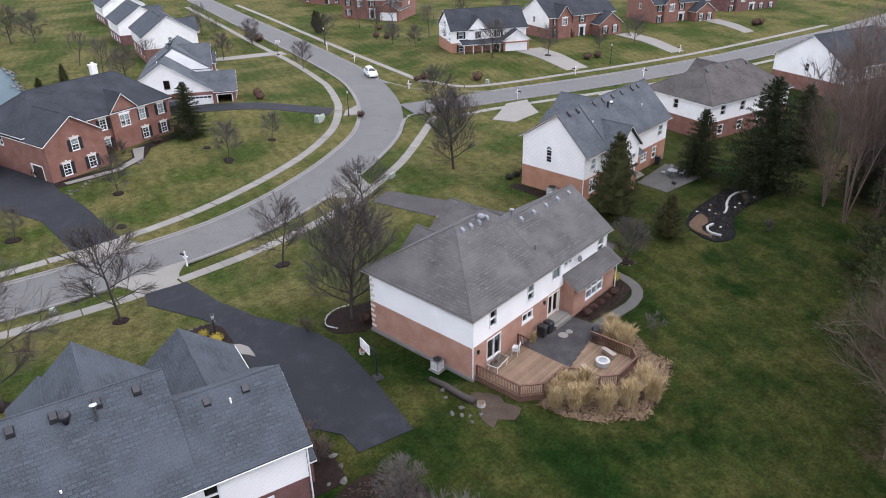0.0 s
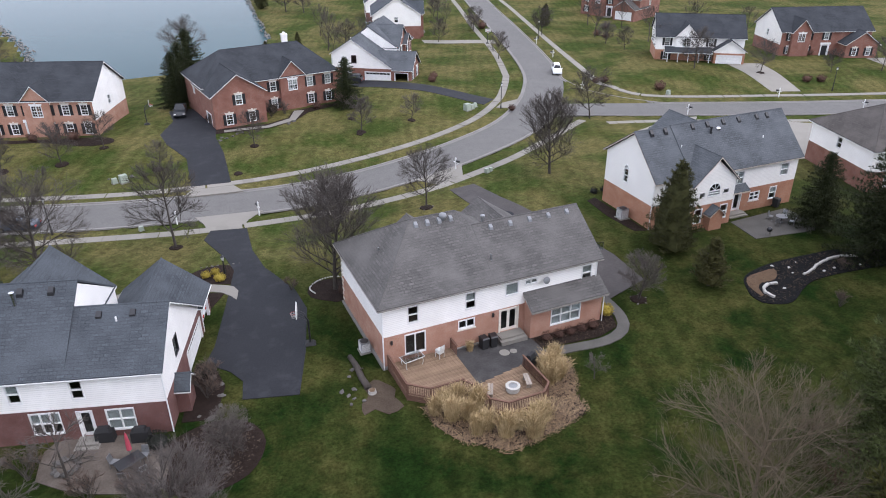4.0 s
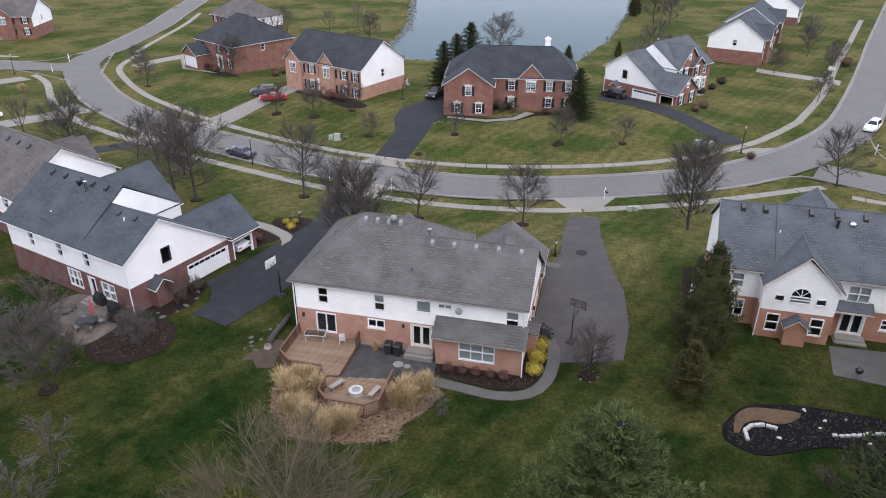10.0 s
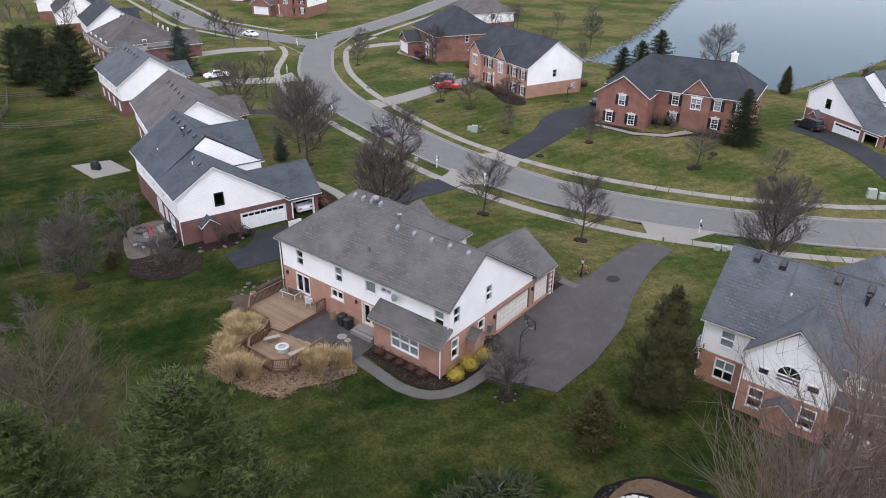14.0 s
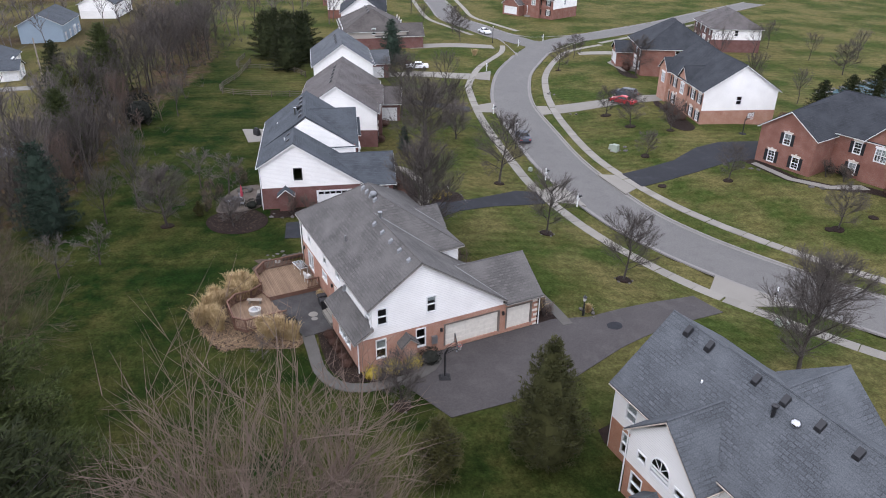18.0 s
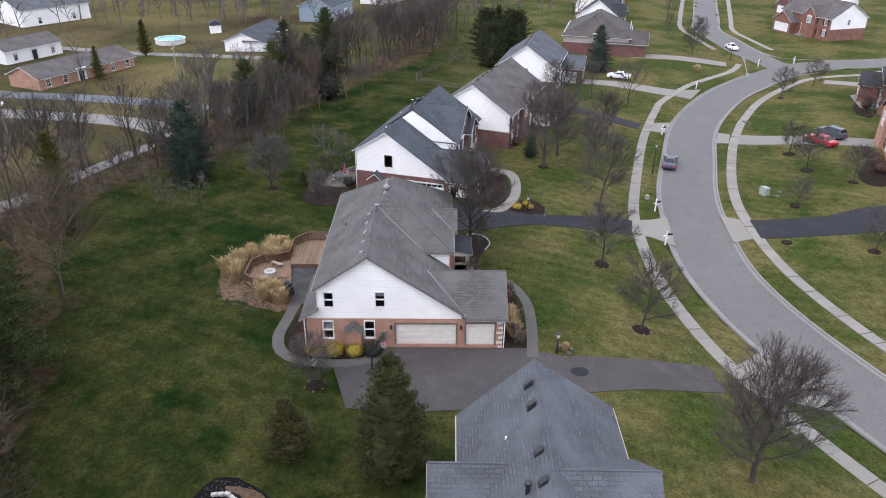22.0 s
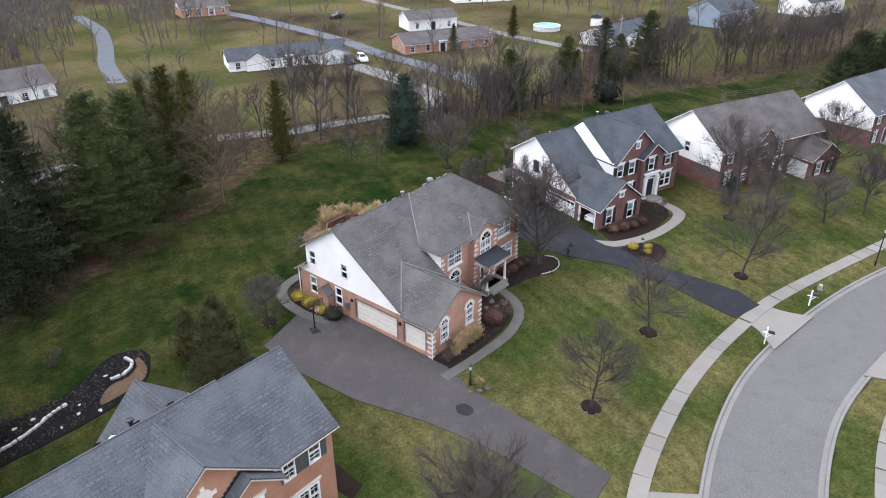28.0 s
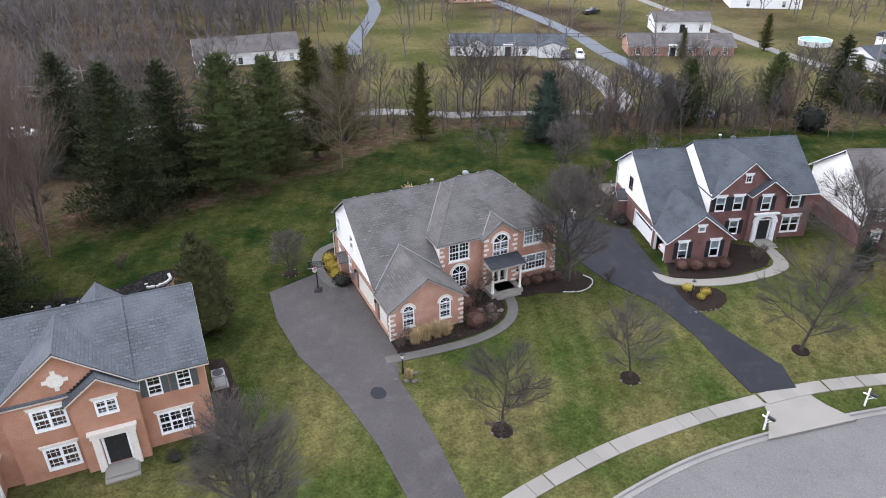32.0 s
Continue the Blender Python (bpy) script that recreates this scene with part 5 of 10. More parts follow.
h.wall((19.2, 15.05), (12.4, 15.05), [(0, 2.65), (3.4, 4.95), (6.8, 2.65)], [ARCH(1.15, 0.65, 1.0, 1.55, cols=3, rows=5, stone=True, sill=True), ARCH(4.55, 0.65, 1.0, 1.55, cols=3, rows=5, stone=True, sill=True)], up=BRICK_TAN, quoins=[(0.0, 2.4), (6.8, 2.4)])
h.wall((12.4, 15.05), (12.4, 10.7), [(0, 2.65), (4.35, 2.65)], up=BRICK_TAN)
h.wall((12.7, 10.7), (0.3, 10.7), [(0, 5.5), (12.4, 5.5)], [
    W(0.95, 3.3, 2.0, 1.75, n=2, cols=3, rows=4, sill=True, blind=False), ARCH(1.2, 0.35, 1.55, 1.6, n=2, cols=2, rows=4, sill=True, stone=True), W(8.75, 3.3, 2.0, 1.75, n=2, cols=3, rows=4, sill=True),
    W(8.0, 0.45, 3.3, 1.7, n=3, cols=3, rows=4, sill=True), DOOR(5.3, 0.15, 1.5, 2.2, n=2, glazed=True, leaf=CREAM, step=1.9)], up=BRICK_TAN, quoins=[(0.0, 5.2), (12.4, 5.2)])
h.wall((12.7, 8.6), (12.7, 10.7), [(0, 5.4), (2.1, 5.4)], z0=2.8, up=SIDING, low=SIDING)
h.wall((0.3, 10.7), (0.3, 0), [(0, 5.2), (10.7, 5.2)], quoins=[(0.0, 5.0)])
h.roof(-0.15, 13.1, -0.4, 11.1, 5.25, 5.4, 5.4, 9.2, hip=(4.9, 4.5), nocap="b")
h.roof(9.5, 19.5, -0.42, 11.9, 5.255, 3.0, 4.1, 8.335, norake="0", cut=(12.76, 8.1))
h.roof(8.7, 15.45, 12.15, 19.5, 2.62, 2.62, 15.83, 5.15, axis="v", vee=3.2)
for p, q in (((15.83, 8.76, 5.16), (19.35, 11.85, 2.98)), ((15.83, 8.76, 5.16), (12.9, 11.35, 3.36)), ((6.75, 9.07, 6.76), (5.0, 10.95, 5.47)), ((6.75, 9.07, 6.76), (8.5, 10.95, 5.47)), ((9.62, 4.12, 8.33), (12.95, 8.4, 5.42))):
    bm = bm_new()
    tube(bm, [p, q], [0.06, 0.06], 6)
    h.add("valley_flashing", bm, FLASHING)
# brick entry bay with its own small gable
h.wall((8.5, 11.25), (5.0, 11.25), [(0, 5.3), (1.75, 6.55), (3.5, 5.3)], [ARCH(0.95, 2.85, 1.6, 1.75, n=2, cols=2, rows=5, stone=True), DOOR(1.0, 0.15, 1.5, 2.15, n=2, glazed=True, leaf=CREAM, step=1.6)], up=BRICK_TAN, quoins=[(0.0, 5.2), (3.5, 5.2)])
h.wall((8.5, 10.7), (8.5, 11.25), [(0, 5.3), (0.55, 5.3)], up=BRICK_TAN)
h.wall((5.0, 11.25), (5.0, 10.7), [(0, 5.3), (0.55, 5.3)], up=BRICK_TAN)
h.roof(8.2, 11.5, 4.75, 8.75, 5.25, 5.25, 6.75, 6.75, axis="v", gutter=False)
# porch
bm = bm_new()
box(bm, 5.1, 8.4, 11.3, 12.9, -0.7, 0.1)
box(bm, 5.5, 8.0, 12.9, 13.3, -0.7, -0.1)
h.add("porch_floor", bm, CONCRETE)
for u in (5.3, 8.2):
    bm = bm_new()
    lathe(bm, [(0.17, 0.1), (0.17, 0.25), (0.12, 0.3), (0.11, 2.35), (0.17, 2.45), (0.17, 2.55)], 12, u, 12.6)
    h.add("column", bm, CREAM)
bm = bm_new()
box(bm, 5.05, 8.45, 11.3, 12.85, 2.55, 2.85)
h.add("porch_beam", bm, CREAM)
h.shed([(4.95, 11.28, 3.25), (8.55, 11.28, 3.25), (8.55, 13.0, 2.9), (4.95, 13.0, 2.9)], mat=ROOF_DARK, name="porch_roof")
# sunroom lean-to
h.wall((12.4, -1.1), (19.2, -1.1), [(0, 2.6), (6.8, 2.6)], [W(1.9, 0.45, 2.8, 1.75, n=3, blind=True, drop=1.0)], up=BRICK_TAN)
h.wall((12.4, 0), (12.4, -1.1), [(0, 3.3), (1.1, 2.6)], up=BRICK_TAN)
h.wall((19.2, -1.1), (19.2, 0), [(0, 2.6), (1.1, 3.3)], up=SIDING)
h.shed([(12.2, 0.02, 3.55), (19.5, 0.02, 3.55), (19.5, -1.6, 2.55), (12.2, -1.6, 2.55)])
# little gabled brick bay for the side hearth
h.wall((20.0, 2.2), (20.0, 3.4), [(0, 1.6), (0.6, 2.15), (1.2, 1.6)], up=BRICK_TAN)
h.wall((19.2, 2.2), (20.0, 2.2), [(0, 1.7), (0.8, 1.7)], up=BRICK_TAN)
h.wall((20.0, 3.4), (19.2, 3.4), [(0, 1.7), (0.8, 1.7)], up=BRICK_TAN)
h.roof(19.22, 20.15, 2.0, 3.6, 1.6, 1.6, 2.8, 2.3, axis="u", gutter=False, fascia=True)
h.slab(0.55, 18.95, 0.25, 10.4, 0.1)
h.slab(0.55, 18.95, 0.25, 10.4, 2.9)
h.slab(12.7, 18.9, 10.7, 14.8, 0.0)
bm = bm_new()
for a, b in (((0.1, 0.0), (0.3, 10.7)), ((0.1, -0.16), (19.2, 0.0))):
    box(bm, min(a[0], b[0]), max(a[0], b[0]), min(a[1], b[1]), max(a[1], b[1]) if b[0] < 1 else -0.02, -0.9, -0.12)
h.add("foundation", bm, KERB_MAT)
for u in (5.0, 6.0, 7.0, 8.0):
    h.vent(u, 4.8, 8.78, 0.68, VENT_GREY, 0.36)
for u in (11.0, 12.8, 14.6, 16.4, 18.2):
    h.vent(u, 3.55, 7.93, 0.68, VENT_GREY, 0.36)
h.pipe(10.6, 4.25, 8.2, 0.55, 0.12, GREY_METAL, 0.2)
h.pipe(9.9, 1.3, 6.35, 0.55, 0.07, GREY_METAL)
h.pipe(2.0, 5.3, 6.95, 0.35, 0.06, GREY_METAL)
h.turbine(7.35, 4.9, 8.8, VENT_GREY)
for u, v in ((0.22, -0.12), (19.12, -0.08)):
    h.spout(u, v, -0.5, 5.1)
h.spout(19.3, -1.25, -0.4, 2.5)
h.spout(19.3, 15.2, -0.4, 2.5)
bm = bm_new()
lathe(bm, [(0.05, 0.0), (0.28, 0.12), (0.3, 0.2), (0.05, 0.22)], 14)
bmesh.ops.transform(bm, matrix=pose(14.1, -0.25, 4.35, 70, 0, 0), verts=bm.verts)
h.add("dish_aerial", bm, GREY_METAL)
for u, v, z in ((0.9, -0.08, 1.8), (9.5, -0.08, 2.0)):
    bm = bm_new()
    box(bm, u - 0.08, u + 0.08, v - 0.1, v + 0.05, z, z + 0.3)
    h.add("wall_lamp", bm, BLACK)
for v in (5.85, 11.62):
    bm = bm_new()
    box(bm, 19.22, 19.4, v - 0.08, v + 0.08, 1.55, 1.85)
    h.add("wall_lamp", bm, BLACK)
bm = bm_new()
box(bm, 19.23, 19.45, 5.0, 5.45, 0.6, 1.3)
h.add("meter_box", bm, GREY_METAL)

# ---- western neighbour: same builder's plan, dark brick ----
def gabled_plan(name, label, x, y, z, rot, brick, roof):
    """A two-storey house with a lower garage end, brick in front and siding behind."""
    w = House(name, label, x, y, z, rot, brick, SIDING, roof)
    SH = dict(shut=SHUT_BLACK, head="flat", blind=True, drop=0.5)
    w.wall((-17.4, 0), (0, 0), [(0, 5.15), (17.4, 5.15)], [W(11.6, 3.22, 0.8, 1.5), W(7.7, 3.22, 0.8, 1.5), W(3.4, 3.22, 0.8, 1.5), W(8.6, 0.5, 1.9, 1.8, n=3), DOOR(11.6, 0.1, 0.9, 2.1, glazed=True), W(13.4, 0.45, 1.8, 1.75, n=2, blind=True, drop=1.0)])
    w.wall((0, 0), (0, 15.2), [(0, 5.2), (4.0, 7.75), (11.3, 2.85), (11.9, 2.45), (15.2, 2.45)], [W(3.75, 3.4, 0.95, 1.4, trim=BLACK, blind=False, rail=False), GARAGE(6.3, -0.35, 4.95, 2.2, leaf=WHITE, lights=True), GARAGE(12.1, -0.35, 2.5, 2.2, open=True)])
    w.wall((0, 15.2), (-6.6, 15.2), [(0, 2.5), (3.3, 5.0), (6.6, 2.5)], [W(1.15, 0.35, 0.95, 1.85, **SH), W(4.5, 0.35, 0.95, 1.85, **SH), W(2.95, 3.25, 0.7, 0.6, trim=WHITE, rail=False, head="flat", blind=True, drop=1.0)], up=brick)
    w.wall((-6.6, 15.2), (-6.6, 11.2), [(0, 2.5), (4.0, 2.5)], up=brick)
    w.wall((-5.9, 11.2), (-17.4, 11.2), [(0, 5.2), (3.95, 8.75), (7.9, 5.2), (11.5, 5.1)], [W(0.65, 3.4, 1.0, 1.6, **SH), W(2.6, 3.4, 1.0, 1.6, **SH), W(9.05, 3.3, 1.0, 1.6, **SH), W(3.45, 6.5, 0.65, 0.8, head="flat", rail=False, cols=2, rows=2), W(2.6, 0.6, 1.0, 1.6, **SH), W(8.5, 0.4, 2.0, 1.9, n=2, rows=2, head="flat", blind=True, f=0.12)], up=brick)
    w.wall((-17.4, 11.2), (-17.4, 0), [(0, 5.2), (5.7, 8.75), (11.2, 5.2)])
    w.wall((-5.9, 3.9), (-5.9, 11.2), [(0, 7.8), (1.5, 8.9), (7.3, 5.2)], z0=2.6, low=SIDING)
    w.roof(-17.75, -5.84, -0.38, 11.6, 5.15, 5.05, 5.4, 9.2, norake="1", gap=(-14.0, 11.0))
    w.roof(-6.9, 0.3, -0.4, 11.7, 5.155, 2.75, 3.95, 7.9, norake="0", noeave="1", cut=(-5.88, 5.6))
    w.roof(7.9, 15.6, -6.95, 0.3, 2.45, 2.45, -3.3, 5.25, axis="v", vee=3.75)
    w.roof(5.7, 11.6, -14.1, -5.86, 5.15, 5.15, -9.85, 8.92, axis="v", gutter=False)
    w.wall((-10.3, 11.7), (-13.9, 11.7), [(0, 5.3), (1.8, 6.75), (3.6, 5.3)], [W(1.05, 3.45, 1.0, 1.6, **SH), DOOR(1.1, 0.0, 1.4, 2.35, leaf=BLACK, step=1.5)], z0=-0.6, up=brick)
    w.wall((-10.3, 11.2), (-10.3, 11.7), [(0, 5.3), (0.5, 5.3)], up=brick)
    w.wall((-13.9, 11.7), (-13.9, 11.2), [(0, 5.3), (0.5, 5.3)], up=brick)
    w.roof(9.0, 12.1, -14.3, -9.9, 5.3, 5.3, -12.1, 6.95, axis="v", gutter=False)
    bm = bm_new()
    for s in (-13.15, -11.05):
        box(bm, s - 0.2, s + 0.2, 11.72, 11.98, -0.3, 2.3)
        box(bm, s - 0.26, s + 0.26, 11.72, 12.02, 2.05, 2.3)
    K = 10
    for k in range(K):
        a0, a1 = math.pi * k / K, math.pi * (k + 1) / K
        pr = [(-12.1 + 0.85 * math.cos(a), 2.3 + 0.45 * math.sin(a)) for a in (a0, a1)] + [(-12.1 + 1.3 * math.cos(a), 2.3 + 0.9 * math.sin(a)) for a in (a1, a0)]
        prism(bm, [(u, 11.72, z) for u, z in pr], [(u, 11.97, z) for u, z in pr])
    box(bm, -13.5, -10.7, 11.72, 12.05, 3.02, 3.16)
    w.add("door_surround", bm, WHITE)
    w.wall((0.9, 1.9), (0.9, 3.5), [(0, 1.9), (0.8, 2.6), (1.6, 1.9)], up=brick)
    w.wall((0, 1.9), (0.9, 1.9), [(0, 2.0), (0.9, 2.0)], up=brick)
    w.wall((0.9, 3.5), (0, 3.5), [(0, 2.0), (0.9, 2.0)], up=brick)
    w.roof(0.02, 1.1, 1.7, 3.7, 1.9, 1.9, 2.7, 2.75, gutter=False)
    w.slab(-17.1, -0.3, 0.3, 10.9, 0.0)
    w.slab(-17.1, -0.3, 0.3, 10.9, 2.8)
    w.slab(-6.3, -0.3, 10.9, 14.9, -0.2)
    for u in (-15.5, -13.5, -11.5, -9.4, -7.4):
        w.vent(u, 4.7, 8.72, 0.70)
    for u in (-4.2, -2.0):
        w.vent(u, 3.3, 7.4, 0.68)
    w.turbine(-11.0, 4.4, 8.5, BLACK)
    w.pipe(-9.6, 4.1, 8.2, 0.9, 0.12, STEEL, 0.2)
    w.pipe(-3.0, 2.9, 7.1, 0.45, 0.06)
    w.pipe(-12.0, 1.6, 6.2, 0.45, 0.06)
    w.spout(0.06, -0.08, -0.6, 5.0)


gabled_plan("west_house", "two-storey house of dark red brick and white siding, slate-grey roof", -15.2, -0.4, -0.35, -17, BRICK_DARK, ROOF_BLUE)

# ---- eastern neighbour: orange brick front, cream siding behind ----
e = House("east_house", "two-storey house, orange brick front and cream siding, pale grey roof", 34.2, 11.2, -0.2, -1, BRICK_ORANGE, SIDING_CREAM, ROOF_LIGHT)
e.edging = plain_mat("beige_gutter_paint", (0.52, 0.45, 0.38), 0.5)
GS = dict(shut=SHUT_GREY, blind=False, cols=2, rows=4)
e.wall((0, 0), (19.8, 0), [(0, 5.3), (19.8, 5.3)], [W(1.2, 3.3, 1.0, 1.4, blind=True, drop=1.0), W(1.2, 0.5, 1.4, 1.7, n=2), W(10.3, 3.2, 1.7, 1.55, n=2), W(17.3, 3.25, 1.2, 1.5), W(13.4, 0.9, 1.4, 1.0, n=2, sill=True), W(16.3, 0.6, 1.0, 1.5), DOOR(10.3, 0.05, 1.8, 2.1, n=2, glazed=True)])
e.wall((19.8, 0), (19.8, 8.75), [(0, 5.3), (4.1, 9.2), (8.75, 6.1)])
e.wall((19.8, 8.75), (0, 8.75), [(0, 6.1), (19.8, 6.1)], [W(16.05, 4.2, 0.85, 1.5, **GS), W(17.95, 4.2, 0.85, 1.5, **GS), W(16.2, 0.7, 2.25, 1.85, n=3, cols=2, rows=4, head="flat", headmat=STONE, f=0.13)], up=BRICK_ORANGE)
e.wall((0, 8.75), (0, 0), [(0, 6.1), (4.65, 9.3), (8.75, 5.4)], [ARCH(3.4, 3.5, 0.8, 1.6, rows=4, blind=False)])
e.roof(-0.3, 4.5, -0.4, 9.15, 5.25, 6.08, 4.1, 9.55, norake="1")
e.roof(4.3, 20.1, -0.42, 9.17, 5.33, 6.16, 4.1, 9.68, norake="0")
# back wing with the half-round window
e.wall((3.6, -1.7), (9.2, -1.7), [(0, 5.0), (2.8, 7.35), (5.6, 5.0)], [W(0.85, 3.35, 0.75, 0.65, rail=False, blind=False), ARCH(2.0, 3.35, 1.6, 0.65, n=1, blind=False), W(4.0, 3.35, 0.8, 0.65, rail=False, blind=False), W(0.6, 0.5, 1.0, 1.65, blind=False), W(4.0, 0.5, 1.0, 1.65, blind=False)])
e.wall((3.6, 0), (3.6, -1.7), [(0, 5.0), (1.7, 5.0)])
e.wall((9.2, -1.7), (9.2, 0), [(0, 5.0), (1.7, 5.0)])
e.roof(-2.0, 4.0, 3.3, 9.5, 4.9, 4.9, 6.4, 7.85, axis="v")
e.wall((5.6, -2.6), (7.3, -2.6), [(0, 1.6), (0.85, 2.3), (1.7, 1.6)], up=BRICK_ORANGE)
e.wall((5.6, -1.7), (5.6, -2.6), [(0, 1.7), (0.9, 1.7)], up=BRICK_ORANGE)
e.wall((7.3, -2.6), (7.3, -1.7), [(0, 1.7), (0.9, 1.7)], up=BRICK_ORANGE)
e.roof(-2.8, -1.72, 5.4, 7.5, 1.6, 1.6, 6.45, 2.45, axis="v", gutter=False)
e.shed([(9.3, 0.02, 3.3), (12.4, 0.02, 3.3), (12.4, -0.95, 2.75), (9.3, -0.95, 2.75)])
# front bays
e.wall((12.3, 9.05), (4.6, 9.05), [(0, 6.1), (3.85, 9.25), (7.7, 6.1)], [W(1.6, 3.75, 2.0, 1.7, n=2, cols=3, rows=4, head="flat", headmat=STONE, f=0.16), W(1.6, 0.45, 2.0, 1.85, n=2, cols=3, rows=4, head="flat", headmat=STONE, f=0.16)], up=BRICK_ORANGE)
e.wall((12.3, 8.75), (12.3, 9.05), [(0, 6), (0.3, 6)], up=BRICK_ORANGE)
e.roof(4.3, 9.35, 4.2, 12.7, 6.15, 6.15, 8.45, 9.5, axis="v", gutter=False)
e.wall((8.4, 9.55), (4.45, 9.55), [(0, 5.8), (1.98, 7.3), (3.95, 5.8)], [W(1.45, 4.25, 1.3, 1.2, n=2, cols=2, rows=4, head="flat", headmat=STONE, f=0.13), DOOR(1.3, 0.1, 1.5, 2.45, leaf=BLACK, step=1.3)], up=BRICK_ORANGE)
e.wall((4.45, 9.55), (4.45, 8.75), [(0, 5.8), (0.8, 5.8)], up=BRICK_ORANGE)
e.wall((8.4, 9.05), (8.4, 9.55), [(0, 5.8), (0.5, 5.8)], up=BRICK_ORANGE)
e.roof(6.5, 9.9, 4.15, 8.7, 5.75, 5.75, 6.42, 7.45, axis="v", gutter=False)
# stepped metal flashing where the small gable's roof meets the brick
for k in range(9):
    bm = bm_new()
    u = 8.6 - 0.235 * k
    box(bm, u - 0.26, u, 9.08, 9.11, 5.78 + 0.178 * k, 6.12 + 0.178 * k)
    e.add("step_flashing", bm, BLACK)
bm = bm_new()
box(bm, 5.05, 5.5, 9.57, 9.85, -0.2, 2.65)
box(bm, 7.25, 7.7, 9.57, 9.85, -0.2, 2.65)
box(bm, 4.95, 7.8, 9.57, 9.9, 2.65, 3.05)
box(bm, 4.85, 7.9, 9.57, 10.0, 3.05, 3.17)
e.add("door_surround", bm, STONE)
bm = bm_new()
lathe(bm, [(0.5, 0.0), (0.5, 0.09), (0.38, 0.1), (0.38, 0.06)], 20)
for k in range(4):
    a = k * math.pi / 2
    box(bm, 0.42, 0.75, -0.13, 0.13, 0.0, 0.08, lambda x, y, z, a=a: (x * math.cos(a) - y * math.sin(a), x * math.sin(a) + y * math.cos(a), z))
bmesh.ops.transform(bm, matrix=pose(8.75, 9.06, 7.35, -90, 0, 0), verts=bm.verts)
e.add("round_vent", bm, STONE)
# garage wing at the far end
e.wall((19.8, 8.75), (19.8, 14.5), [(0, 2.7), (5.75, 2.7)], [], up=BRICK_ORANGE)
e.wall((19.8, 14.5), (13.4, 14.5), [(0, 2.7), (3.2, 5.2), (6.4, 2.7)], up=BRICK_ORANGE)
e.wall((13.4, 14.5), (13.4, 8.75), [(0, 2.7), (5.75, 2.7)], [GARAGE(0.4, -0.2, 4.2, 2.1)], up=BRICK_ORANGE)
e.roof(6.5, 14.9, 13.1, 20.1, 2.65, 2.65, 16.6, 5.3, axis="v")
e.slab(0.3, 19.5, 0.3, 8.4, 0.0)
e.slab(0.3, 19.5, 0.3, 8.4, 2.8)
for u in (1.6, 3.4, 7.0, 9.0, 11.2, 13.4, 16.0, 17.5):
    e.vent(u, 3.6, 9.18, 0.95)
e.turbine(10.2, 3.2, 8.4)
e.pipe(9.0, 2.9, 8.1, 1.0, 0.12, BLACK, 0.2)
e.pipe(4.6, 2.2, 7.5, 0.5, 0.06)
e.pipe(15.6, 1.8, 7.2, 0.5, 0.06)
e.spout(-0.08, 0.06, -0.6, 5.2)
e.spout(3.5, -1.75, -0.6, 4.8)


